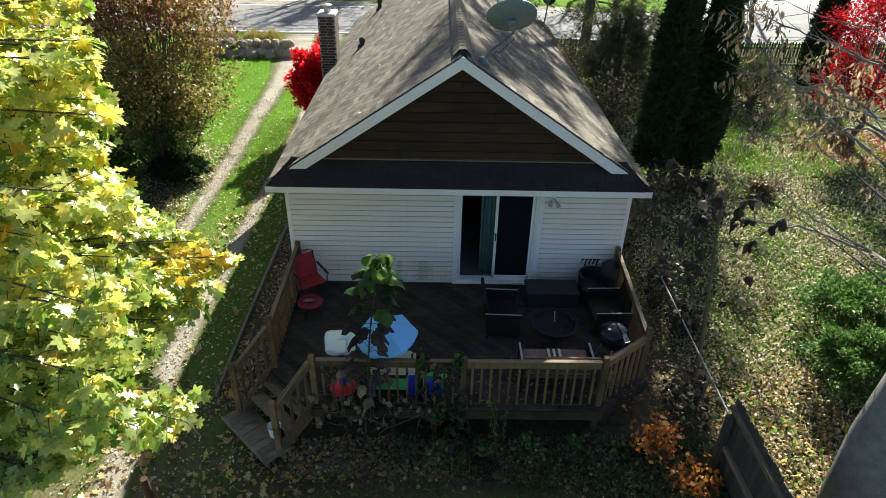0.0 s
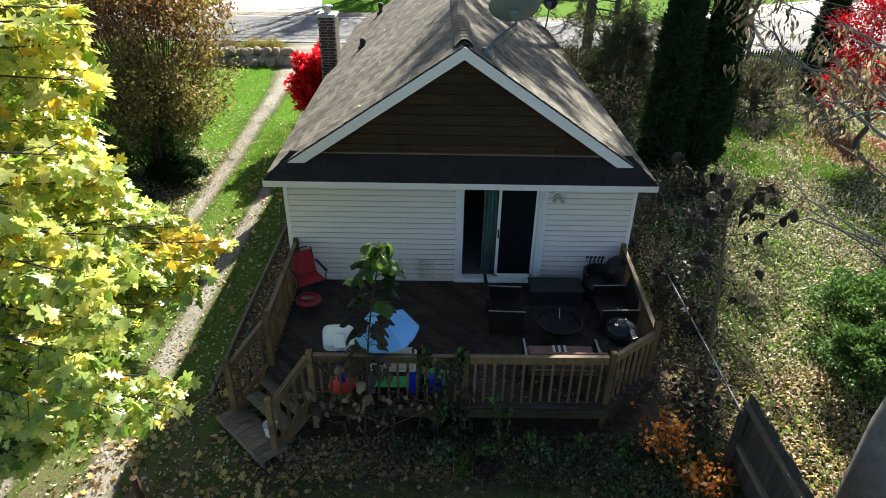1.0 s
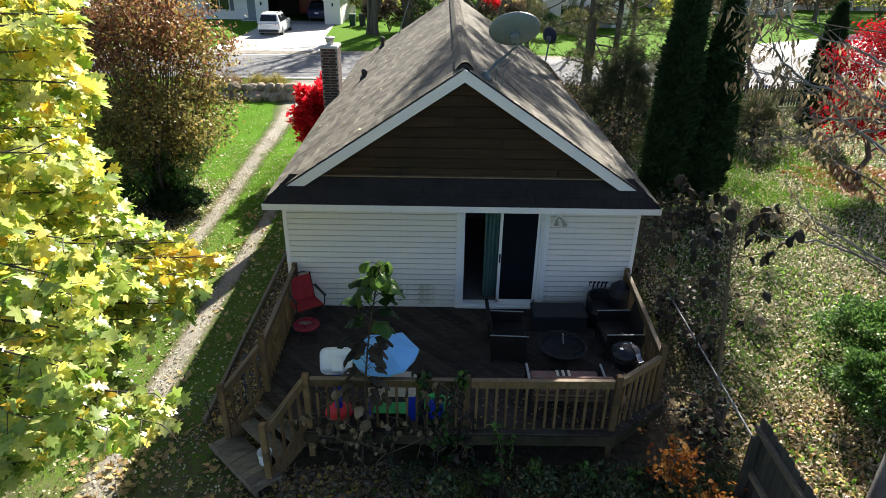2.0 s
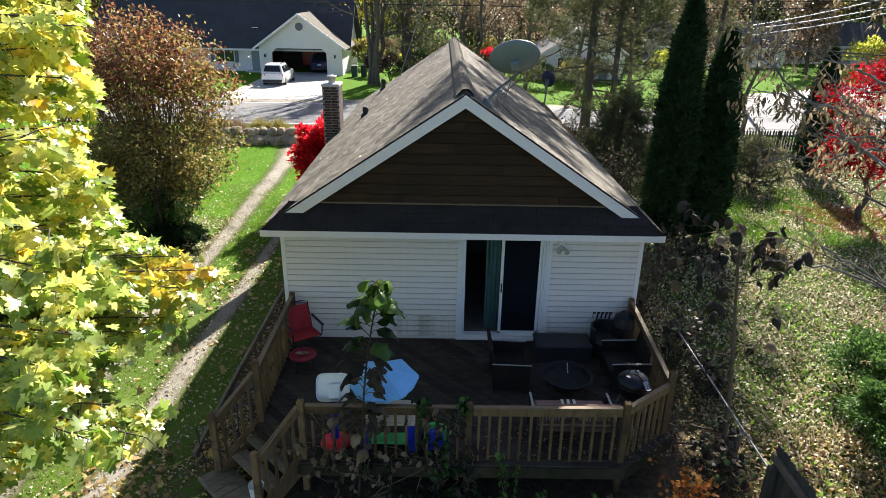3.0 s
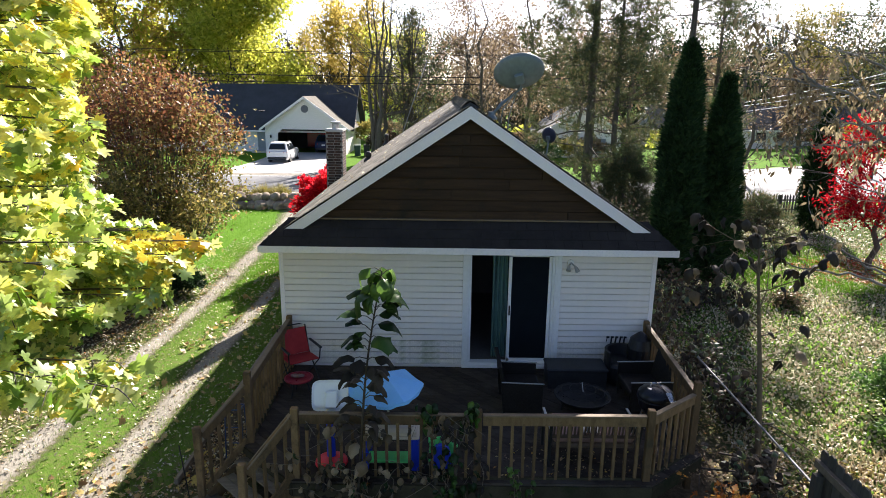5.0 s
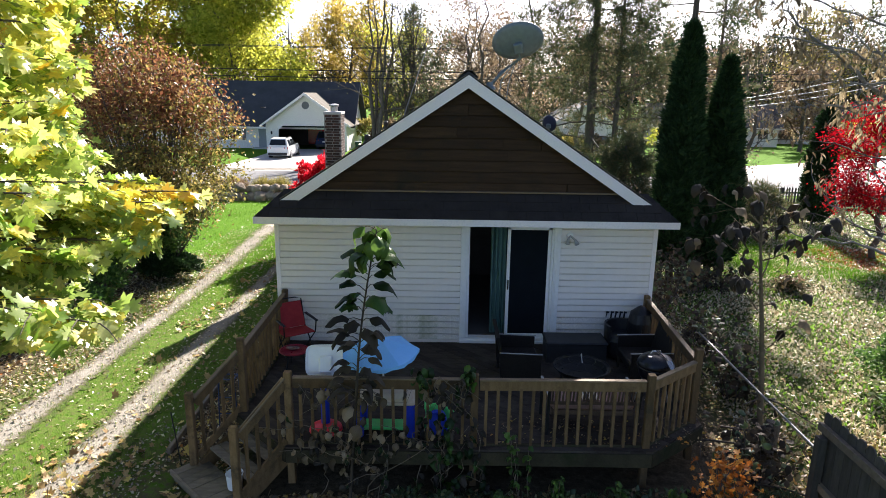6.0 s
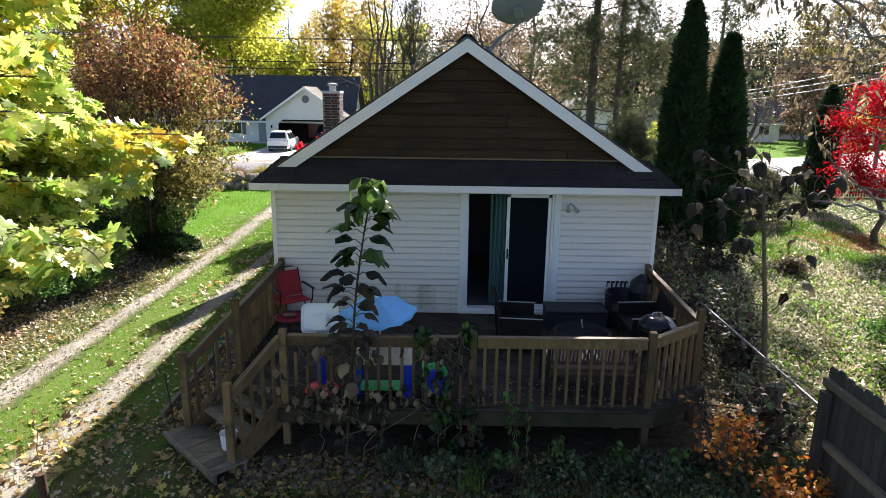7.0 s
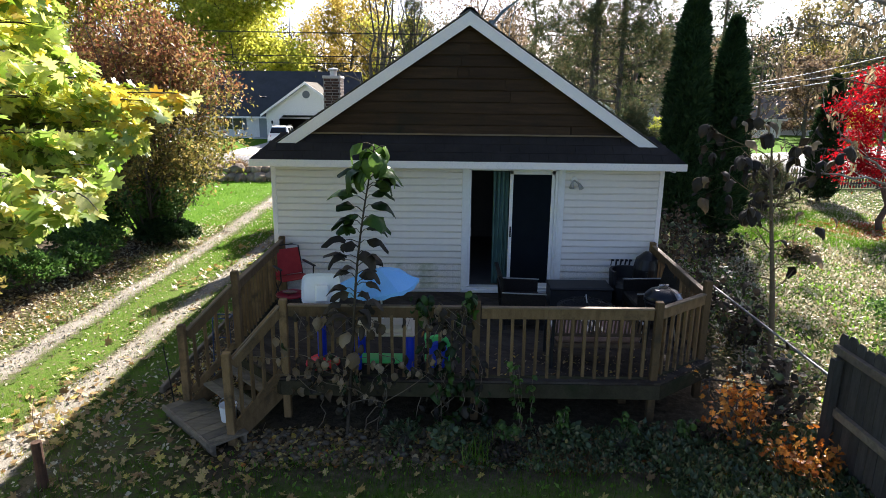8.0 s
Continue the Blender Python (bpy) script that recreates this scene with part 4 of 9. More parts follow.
def sliding_door():
    d = thing("sliding_door", ((DX0 + DX1) / 2, 0.05, DZ0), "white vinyl sliding patio door, half open with a dark screen", "door")
    f = 0.045
    for nm, c, s in (("head_jamb", ((DX0 + DX1) / 2, 0.05, DZ1), (DX1 - DX0 + 0.04, 0.12, f)), ("side_jamb", (DX0, 0.05, 1.79), (f, 0.12, 2.16)), ("side_jamb", (DX1, 0.05, 1.79), (f, 0.12, 2.16))):
        part(nm, box(nb(), c, s, None, 0.004), M["vinyl"], d)
    bm = nb()
    box(bm, ((DX0 + DX1) / 2, 0.02, 0.745), (DX1 - DX0 + 0.22, 0.16, 0.05), None, 0.004)
    box(bm, ((DX0 + DX1) / 2, -0.035, 0.70), (DX1 - DX0 + 0.26, 0.10, 0.05), None, 0.004)
    part("threshold", bm, M["vinyl"], d)
    mid = 0.685

    def panel(nm, a, b, y, pane_mat, label):
        bm = nb()
        for x in (a + 0.028, b - 0.028):
            box(bm, (x, y, 1.79), (0.056, 0.035, 2.04), None, 0.003)
        for z in (0.80, 2.77):
            box(bm, ((a + b) / 2, y, z), (b - a, 0.035, 0.07), None, 0.003)
        p = part(nm, bm, M["vinyl"], d, label)
        q = part("pane", box(nb(), ((a + b) / 2, y, 1.79), (b - a - 0.10, 0.006, 1.92)), pane_mat, p)
        return p, q

    panel("fixed_panel", mid - 0.02, DX1 - 0.02, 0.085, M["dark_glass"], "dark glazed fixed door panel")
    scr, _ = panel("screen_panel", mid - 0.03, DX1 - 0.025, 0.035, M["screen"], "dark mesh screen panel")
    part("door_handle", box(nb(), (mid + 0.0, 0.005, 1.75), (0.025, 0.03, 0.18), None, 0.006), M["black_plastic"], scr)
    part("latch", box(nb(), (DX0 + 0.01, -0.02, 1.75), (0.03, 0.02, 0.16), None, 0.004), M["vinyl"], d)
    # curtain inside the open half
    c = thing("curtain", (0.5, 0.28, 0.75), "teal curtain hanging inside the open patio door", "curtain")
    n = 60
    V, F = [], []
    for i in range(n + 1):
        x = 0.40 + 0.30 * i / n
        y = 0.30 + 0.035 * math.sin(i * 0.9) + 0.012 * math.sin(i * 2.3)
        V += [(x, y, 0.74), (x - 0.02 * math.sin(i * 0.5), y, 2.75)]
        if i:
            k = 2 * i
            F.append((k - 2, k, k + 1, k - 1))
    fast_part("cloth", V, F, M["curtain"], c, "", True)
    part("curtain_rod", cyl(nb(), (-0.2, 0.30, 2.76), (1.6, 0.30, 2.76), 0.012), M["dark_metal"], c)


def wall_lamp():
    l = thing("wall_lamp", (1.72, -0.02, 2.68), "twin-head floodlight on the white siding", "lamp")
    bm = nb()
    lathe(bm, (1.72, -0.03, 2.66), [(0.055, 0), (0.055, 0.02), (0.04, 0.03)], 14)
    bmesh.ops.rotate(bm, verts=bm.verts, cent=(1.72, -0.03, 2.66), matrix=Matrix.Rotation(radians(90), 3, "X"))
    part("mount", bm, M["vinyl"], l)
    for dx, nm in ((-0.045, "lamp_head"), (0.07, "lamp_head")):
        bm = nb()
        a = Vector((1.72, -0.05, 2.66))
        b = Vector((1.72 + dx, -0.12, 2.64 - abs(dx) * 0.5))
        cyl(bm, a, b, 0.015, 0.015, 8)
        cyl(bm, b, b + Vector((dx * 0.4, -0.06, -0.07)), 0.022, 0.042, 14)
        part(nm, bm, M["bulb_glass"], l)


cottage_walls()
gable_roof()
rear_face()
vents()
chimney()
sliding_door()
wall_lamp()

# ---- deck ----
PW_L, PG, PA, PB, PC, PD, PW_R = (-3.22, -0.10), (-3.20, -2.60), (-2.36, -3.42), (-0.04, -3.42), (2.15, -3.40), (2.98, -2.75), (3.12, -0.10)
deck = thing("deck", (0, -1.7, 0), "dark-stained wooden deck with diagonal boards", "deck")


def clip_poly(poly, n, c):
    """Keeps the part of a polygon where n.p <= c."""
    out = []
    for a, b in zip(poly, poly[1:] + poly[:1]):
        da, db = n[0] * a[0] + n[1] * a[1] - c, n[0] * b[0] + n[1] * b[1] - c
        if da <= 0:
            out.append(a)
        if da * db < 0:
            f = da / (da - db)
            out.append((a[0] + (b[0] - a[0]) * f, a[1] + (b[1] - a[1]) * f))
    return out


def deck_boards():
    outline = [(-3.28, -0.02), (-3.28, -2.68), (-2.40, -3.52), (2.20, -3.52), (3.10, -2.82), (3.20, -0.02)]
    u, v = Vector((0.7071, 0.7071)), Vector((0.7071, -0.7071))
    w = 0.14
    k = -40
    while k < 40:
        c0 = k * w
        poly = clip_poly(outline, (u.x, u.y), c0 + w - 0.006)
        poly = clip_poly(poly, (-u.x, -u.y), -c0) if len(poly) > 2 else []
        if len(poly) > 2:
            bm = nb()
            lift = random.uniform(-0.002, 0.002)
            prism(bm, [(x, y, DECK - 0.028 + lift) for x, y in poly], (0, 0, 0.028))
            part("deck_board", bm, M["deck_wood"], deck)
        k += 1
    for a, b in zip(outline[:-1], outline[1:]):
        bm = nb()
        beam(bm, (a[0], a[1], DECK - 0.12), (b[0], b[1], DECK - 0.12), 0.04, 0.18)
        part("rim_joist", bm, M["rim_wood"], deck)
    for x, y in ((-3.1, -0.4), (-3.15, -2.5), (-2.2, -2.7), (0, -2.7), (2.0, -2.7), (2.8, -2.3), (3.05, -0.4), (0, -1.6)):
        part("support_post", box(nb(), (x, y, 0.2), (0.1, 0.1, 0.75)), M["rail_wood"], deck)


railing = thing("deck_railing", (0, -3.42, DECK), "weathered brown wooden railing round the deck", "railing")


def rail_span(owner, a, b, za, zb, skip=0.06, gap=0.14, drop=0.945, board=0.15):
    """Handrail, bottom rail and balusters between two posts; za and zb are the heights of the handrail's top."""
    a, b = Vector((a[0], a[1], 0)), Vector((b[0], b[1], 0))
    d = (b - a)
    L = d.length
    u = d / L
    p, q = a + u * skip, b - u * skip
    za_, zb_ = Vector((0, 0, za)), Vector((0, 0, zb))
    part("handrail", beam(nb(), p + za_ - Vector((0, 0, 0.065)), q + zb_ - Vector((0, 0, 0.065)), 0.038, 0.135, 0.004), M["rail_wood"], owner)
    part("rail_cap", beam(nb(), p + za_ + Vector((0, 0, 0.009)), q + zb_ + Vector((0, 0, 0.009)), 0.07, 0.02, 0.003), M["rail_wood_top"], owner)
    lo = Vector((0, 0, drop))
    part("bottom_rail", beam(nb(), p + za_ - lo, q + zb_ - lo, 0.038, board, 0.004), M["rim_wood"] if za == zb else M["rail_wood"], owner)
    n = max(1, int(L / gap))
    slope = (zb - za) / L
    for i in range(1, n):
        s = L * i / n
        c = a + u * s
        z1 = za + slope * s - 0.10
        z0 = za + slope * s - drop - 0.05
        ang = math.degrees(math.atan2(u.y, u.x))
        bm = nb()
        box(bm, (c.x, c.y, (z0 + z1) / 2), (0.036, 0.036, z1 - z0), pose(0, 0, 0, random.uniform(-0.5, 0.5), random.uniform(-0.8, 0.8), ang))
        part("baluster", bm, M["rail_wood"], owner)


def post(owner, x, y, z0, z1, w=0.092):
    bm = nb()
    box(bm, (x, y, (z0 + z1) / 2), (w, w, z1 - z0), pose(0, 0, 0, 0, 0, random.uniform(-3, 3)), 0.008)
    part("post", bm, M["rail_wood"], owner)


def deck_rails():
    for (x, y), z in ((PW_L, 1.64), (PG, 1.74), (PA, 1.64), (PB, 1.64), (PC, 1.66), (PD, 1.74), (PW_R, 1.62)):
        post(railing, x, y, 0.1, z)
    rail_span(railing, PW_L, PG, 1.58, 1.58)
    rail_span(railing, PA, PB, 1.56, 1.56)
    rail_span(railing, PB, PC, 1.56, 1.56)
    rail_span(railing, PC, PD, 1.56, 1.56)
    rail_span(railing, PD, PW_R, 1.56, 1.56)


stairs = thing("deck_stairs", (-3.2, -3.4, 0), "weathered wooden steps with handrails down from the deck", "stairs")


def deck_stairs():
    a, g = Vector((*PA, 0)), Vector((*PG, 0))
    out = Vector((-0.7071, -0.7071, 0))
    along = (g - a).normalized()
    low_a, low_g = Vector((-2.90, -3.92, 0)), Vector((-3.74, -3.12, 0))
    post(stairs, low_a.x, low_a.y, 0.0, 1.16)
    post(stairs, low_g.x, low_g.y, 0.0, 1.18)
    rail_span(stairs, PA, low_a, 1.56, 1.06, drop=0.84, board=0.1)
    rail_span(stairs, PG, low_g, 1.56, 1.08, drop=0.84, board=0.1)
    ang = math.degrees(math.atan2(along.y, along.x))
    for i, z in enumerate((0.50, 0.33)):
        for k in range(2):
            c = (a + g) / 2 + out * (0.12 + i * 0.26 + k * 0.125)
            part("tread", box(nb(), (c.x, c.y, z), (1.05, 0.118, 0.03), pose(0, 0, 0, 0, 0, ang), 0.003), M["step_wood"], stairs)
        c = (a + g) / 2 + out * (0.06 + i * 0.26)
        part("riser", box(nb(), (c.x, c.y, z - 0.09), (1.03, 0.02, 0.14), pose(0, 0, 0, 0, 0, ang)), M["step_wood"], stairs)
    for k in range(9):
        c = (a + g) / 2 + out * 0.80 + along * (k - 4) * 0.148
        part("landing_board", box(nb(), (c.x, c.y, 0.135 + random.uniform(-0.004, 0.004)), (0.141, 0.44, 0.03), pose(0, 0, 0, 0, 0, ang + random.uniform(-0.7, 0.7)), 0.003), M["step_wood"], stairs)
    c = (a + g) / 2 + out * 1.038
    part("landing_edge", box(nb(), (c.x, c.y, 0.115), (1.36, 0.03, 0.075), pose(0, 0, 0, 0, 0, ang), 0.003), M["step_wood"], stairs)
    for o in (0.62, 1.0):
        c = (a + g) / 2 + out * o
        part("landing_joist", box(nb(), (c.x, c.y, 0.055), (1.30, 0.04, 0.12), pose(0, 0, 0, 0, 0, ang)), M["step_wood"], stairs)
    for s in (-0.54, 0.54):
        c0, c1 = (a + g) / 2 + along * s + Vector((0, 0, 0.50)), (a + g) / 2 + along * s + out * 0.66 + Vector((0, 0, 0.10))
        part("stringer", beam(nb(), c0, c1, 0.04, 0.2), M["rail_wood"], stairs)


deck_boards()
deck_rails()
deck_stairs()

# ---- trees and shrubs ----
# how far the crown reaches to +x, by depth (columns) and height (rows)
REACH_Y = [-7.0, -6.25, -5.5, -4.75, -4.0, -3.25, -2.5, -1.75]
REACH_Z = [2.0, 3.0, 3.5, 4.0, 4.5, 5.0, 6.0, 7.0]
REACH = np.array([
    [-5.5, -5.2, -4.9, -5.1, -5.4, -5.9, -5.6, -5.9], [-4.4, -3.7, -3.6, -4.0, -4.4, -4.6, -4.7, -5.1],
    [-3.9, -2.95, -3.5, -3.7, -3.8, -4.0, -4.5, -5.0], [-3.3, -3.05, -3.1, -3.2, -3.4, -4.2, -4.9, -5.5],
    [-3.1, -3.0, -3.4, -3.9, -4.3, -4.8, -5.2, -5.5], [-3.0, -2.9, -3.3, -3.8, -4.2, -4.7, -5.3, -5.7],
    [-3.0, -2.95, -3.3, -3.7, -4.2, -4.6, -5.0, -5.4], [-3.0, -3.0, -3.3, -3.7, -4.1, -4.5, -4.7, -5.1]])


def crown_reach(y, z):
    rows = [np.interp(z, REACH_Z, REACH[:, k]) for k in range(len(REACH_Y))]
    return float(np.interp(y, REACH_Y, rows))


def near_maple():
    rng = np.random.default_rng(21)
    t = thing("maple_tree", (-9.2, -5.0, 0), "tall maple with yellow-green autumn leaves, sunlit from behind", "tree")
    tb = Tubes(8)
    tb.add([(-9.2, -5.0, -0.1), (-9.15, -4.95, 1.5), (-9.0, -5.0, 3.2), (-8.9, -4.9, 5.5), (-8.8, -5.0, 8.0), (-8.9, -5.1, 10.0)], [0.34, 0.28, 0.24, 0.19, 0.12, 0.05])
    ends = [(-3.05, -4.4, 4.02), (-3.2, -4.7, 3.95), (-3.45, -4.1, 4.05), (-2.9, -6.35, 3.36), (-3.1, -6.0, 3.42), (-3.25, -6.55, 3.5), (-3.3, -4.75, 3.62), (-3.5, -4.35, 3.75), (-3.75, -4.0, 3.7), (-3.45, -5.2, 3.7), (-3.25, -5.9, 3.2)]
    for k in range(128):
        y, z = rng.uniform(-6.9, -1.9), rng.uniform(2.4, 6.9)
        z = max(z, 3.25) if y < -5.2 else max(z, 2.55)
        x = crown_reach(y, z) - (abs(rng.normal(0, 0.22)) if k < 104 else rng.uniform(0.5, 2.2)) - 0.12
        ends.append((x, y, z))
    ends += [(-7.5, -7.5, 7.0), (-11.5, -4, 7), (-11, -7, 5), (-10.5, -6, 8)]
    P, D = [], []
    for k, e in enumerate(ends):
        e = Vector(e)
        z0 = max(1.9, min(8.5, e.z - 0.7 + rng.uniform(-0.5, 0.4)))
        s = Vector((-8.95, -4.97, z0))
        mid = s.lerp(e, 0.55) + Vector((rng.normal(0, 0.2), rng.normal(0, 0.25), 0.42))
        pts = [s.lerp(mid, f).lerp(mid.lerp(e, f), f) for f in np.linspace(0, 1, 9)]
        tb.add(pts, np.linspace(0.04, 0.005, 9))
        dirn = (e - s).normalized()
        vis = e.x > -7
        for f in np.linspace(0.50, 1.0, 15 if vis else 6):
            q = s.lerp(mid, f).lerp(mid.lerp(e, f), f)
            a = rng.uniform(0.3, 1.2) * (1 if rng.uniform() < 0.5 else -1)
            w = (Matrix.Rotation(a, 3, "Z") @ dirn + Vector((0, 0, rng.normal(-0.12, 0.12)))).normalized()
            L = rng.uniform(0.25, 0.6) * (1.25 - 0.75 * f)
            end = q + w * L + Vector((0, 0, -0.05))
            tb.add([q, q.lerp(end, 0.5) + Vector((0, 0, 0.02)), end], [0.006, 0.004, 0.0025])
            for g in np.linspace(0.15, 1.0, 5):
                for _ in range(3):
                    p = q.lerp(end, g) + Vector((rng.normal(0, 0.07), rng.normal(0, 0.07), rng.normal(-0.02, 0.035)))
                    if p.x < crown_reach(p.y, p.z) + (0.5 if k < 11 else 0.05) and (p.y > -5.6 or p.z > 2.98):
                        P.append(tuple(p))
                        o = Vector((rng.normal(0, 0.7), rng.normal(0, 0.7), 0)) + w
                        D.append((o.x, o.y, -0.55))
    tb.part("trunk", M["bark"], t)
    P, D = np.array(P), np.array(D)
    size = rng.uniform(0.08, 0.145, len(P))
    gold = np.linalg.norm((P - np.array([-3.3, -4.4, 4.0])) * np.array([0.8, 0.9, 1.6]), axis=1) < rng.uniform(0.15, 0.6, len(P))
    low = ~gold & (P[:, 2] + rng.normal(0, 0.9, len(P)) < 4.3)
    # the blades of the outermost sprays are pieces of their own
    rank = np.array([p[0] - crown_reach(p[1], p[2]) for p in P]) + np.where(P[:, 0] > -4.6, 0.5, 0.0)
    own = np.argsort(-rank)[:280]
    held = np.zeros(len(P), bool)
    held[own] = True
    T, F = FORMS["maple"]
    R = leaf_turns(len(own), rng, D[own], 0.35, 0.6)
    sets = {k: [fast_mesh("leaf", T * (1 + 0.05 * i) + np.array([0, 0, 0.03 * i]) * T[:, 1:2], F, M[k]) for i in range(3)] for k in ("maple_piece", "maple_gold_piece")}
    for j, i in enumerate(own):
        m = Matrix(R[j].tolist()).to_4x4()
        piece("leaf", sets["maple_gold_piece" if gold[i] else "maple_piece"][j % 3], t, Matrix.Translation(P[i]) @ m @ Matrix.Diagonal((*(size[i],) * 3, 1)))
    for sel, mt in ((low, "maple_green"), (gold, "maple_gold"), (~low & ~gold, "maple")):
        sel = sel & ~held
        tagged(leaves("crown", P[sel], size[sel], "maple", M[mt], t, rng, D[sel], 0.35, tilt=0.6), kind="stuff")


def shrub(name, x, y, h, w, stems, n, size, mats, label, category="shrub", seed=1, kind="oval", spread=0.16, level=2, bark="bark", low=0.0, up=0.3, lean=0.35):
    """A many-stemmed shrub: stems fan out from the foot; leaves of one or more kinds, each a part."""
    rng = np.random.default_rng(seed)
    z = gz(x, y)
    t = thing(name, (x, y, z), label, category)
    tips = []
    for i in range(stems):
        tb = Tubes(5)
        a = 2 * math.pi * (i + rng.uniform(-0.3, 0.3)) / stems
        d = Vector((math.cos(a) * w / h * lean * rng.uniform(0.3, 1.7), math.sin(a) * w / h * lean * rng.uniform(0.3, 1.7), 1))
        foot = Vector((x + math.cos(a) * 0.12 * w * 0.5, y + math.sin(a) * 0.12 * w * 0.5, z - 0.05))
        grow(tb, foot, d, h * rng.uniform(0.62, 0.82), 0.012 + 0.006 * h, level, rng, tips, 0.18, 3, up, 0.5, 0.3)
        tb.part("stem", M[bark], t)
    for k, (mat, share, z0, z1) in enumerate(mats):
        sel = [q for q in tips if z + h * z0 <= q[0].z <= z + h * z1 and q[2] <= 1]
        if not sel:
            continue
        P, D = around(sel, int(n * share), rng, spread, 1)
        if z0 < 0.1:
            pull = rng.uniform(0.3, 1.0, len(P))[:, None] ** 0.7
            P = np.array([x, y, z + 0.1]) + (P - np.array([x, y, z + 0.1])) * pull
        P[:, 2] = np.maximum(P[:, 2], z + low)
        tagged(leaves("foliage", P, rng.uniform(size * 0.6, size * 1.3, len(P)), kind, M[mat], t, rng, D * 0.5 + np.array([0, 0, -0.2]), 0.8), kind="stuff")
    return t


def domed_shrub(x, y):
    """A large many-stemmed shrub: bare stems below, a domed crown of hanging clumps above."""
    rng = np.random.default_rng(31)
    z = gz(x, y)
    t = thing("autumn_shrub", (x, y, z), "large many-stemmed shrub with russet and olive leaves", "shrub")
    u = rng.normal(size=(330, 3))
    u /= np.linalg.norm(u, axis=1)[:, None]
    u[:, 2] = np.where(u[:, 2] < -0.72, -u[:, 2], u[:, 2])
    r = rng.uniform(0.15, 1.0, 330) ** 0.5 * (0.90 + 0.16 * np.sin(5 * u[:, 0] + 2) * np.cos(4 * u[:, 1] + 1) + 0.14 * np.sin(11 * u[:, 0] + 6 * u[:, 2])) + np.where(rng.uniform(0, 1, 330) < 0.2, rng.uniform(0.05, 0.32, 330), 0)
    side = np.where(u[:, 2] < 0, 1 + 0.38 * u[:, 2], 1.0)
    C = np.stack([x + u[:, 0] * r * 2.6 * side, y + u[:, 1] * r * 2.4 * side, z + 4.1 + u[:, 2] * r * np.where(u[:, 2] > 0, 2.15, 3.6)], -1)
    P, D, warm = [], [], []
    for k, c in enumerate(C):
        c = Vector(c)
        if k % 3 == 0:
            tb = Tubes(5)
            a = math.atan2(c.y - y, c.x - x) + rng.normal(0, 0.3)
            foot = Vector((x + 0.4 * math.cos(a), y + 0.4 * math.sin(a), z - 0.05))
            mid = foot.lerp(c, 0.5) + Vector((-0.3 * math.cos(a), -0.3 * math.sin(a), 0.35))
            pts = [foot.lerp(mid, f).lerp(mid.lerp(c, f), f) + Vector(rng.normal(0, 0.03, 3)) for f in np.linspace(0, 1, 9)]
            tb.add(pts, np.linspace(0.042, 0.006, 9))
            for q in pts[4:]:
                grow(tb, q, Vector(rng.normal(0, 0.7, 3)) + (c - foot).normalized(), rng.uniform(0.4, 0.8), 0.009, 0, rng, [], 0.3)
            tb.part("stem", M["bark"], t)
        n = rng.integers(42, 80)
        w = rng.uniform(0.13, 0.36)
        red = (c.z - z - 3.6) / 1.6 - 0.25 * (c.x - x) + rng.normal(0, 0.45) > 0
        P.append(np.array(c) + rng.normal(0, 1, (n, 3)) * np.array([w, w, w * rng.uniform(0.6, 1.5)]))
        D.append(np.stack([rng.normal(0, 0.6, n), rng.normal(0, 0.6, n), np.full(n, -0.55)], -1))
        warm.append(rng.uniform(0, 1, n) < (0.82 if red else 0.15))
    P, D, warm = np.concatenate(P), np.concatenate(D), np.concatenate(warm)
    for sel, mt in ((warm, "russet"), (~warm, "olive")):
        tagged(leaves("foliage", P[sel], rng.uniform(0.07, 0.16, sel.sum()), "oval", M[mt], t, rng, D[sel], 0.7), kind="stuff")


def tuft_bush(name, x, y, h, w, n, size, mat, label, seed=1, kind="oval", depth=None, category="shrub"):
    """A dense rounded bush: blades on lumpy layers round short inner limbs."""
    rng = np.random.default_rng(seed)
    z = gz(x, y)
    t = thing(name, (x, y, z), label, category)
    d = depth or w
    for i in range(9):
        tb = Tubes(5)
        a = i * 2.4
        e = Vector((x + 0.35 * w * math.cos(a) * rng.uniform(0.4, 1), y + 0.35 * d * math.sin(a) * rng.uniform(0.4, 1), z + h * rng.uniform(0.55, 0.85)))
        tb.add([(x, y, z - 0.05), Vector((x, y, z)).lerp(e, 0.5) + Vector((0, 0, 0.05)), e], [0.03, 0.02, 0.006])
        tb.part("stem", M["bark"], t)
    u = rng.normal(size=(n, 3))
    u /= np.linalg.norm(u, axis=1)[:, None]
    u[:, 2] = np.where(u[:, 2] < -0.25, -u[:, 2], u[:, 2])
    lump = 0.80 + 0.14 * np.sin(4 * u[:, 0] + seed) * np.cos(5 * u[:, 1]) + 0.10 * np.sin(9 * u[:, 2] + 7 * u[:, 0]) + 0.07 * np.sin(13 * u[:, 1] + 3)
    r = lump * rng.uniform(0.55, 1.06, n) ** 0.6
    P = np.stack([x + u[:, 0] * r * w / 2, y + u[:, 1] * r * d / 2, z + h * 0.42 + u[:, 2] * r * h * 0.56], -1)
    P[:, 2] = np.maximum(P[:, 2], z + 0.03)
    tagged(leaves("foliage", P, rng.uniform(size * 0.6, size * 1.25, n), kind, M[mat], t, rng, u * 0.9 + np.array([0, 0, 0.25]), 0.7), kind="stuff")
    return t


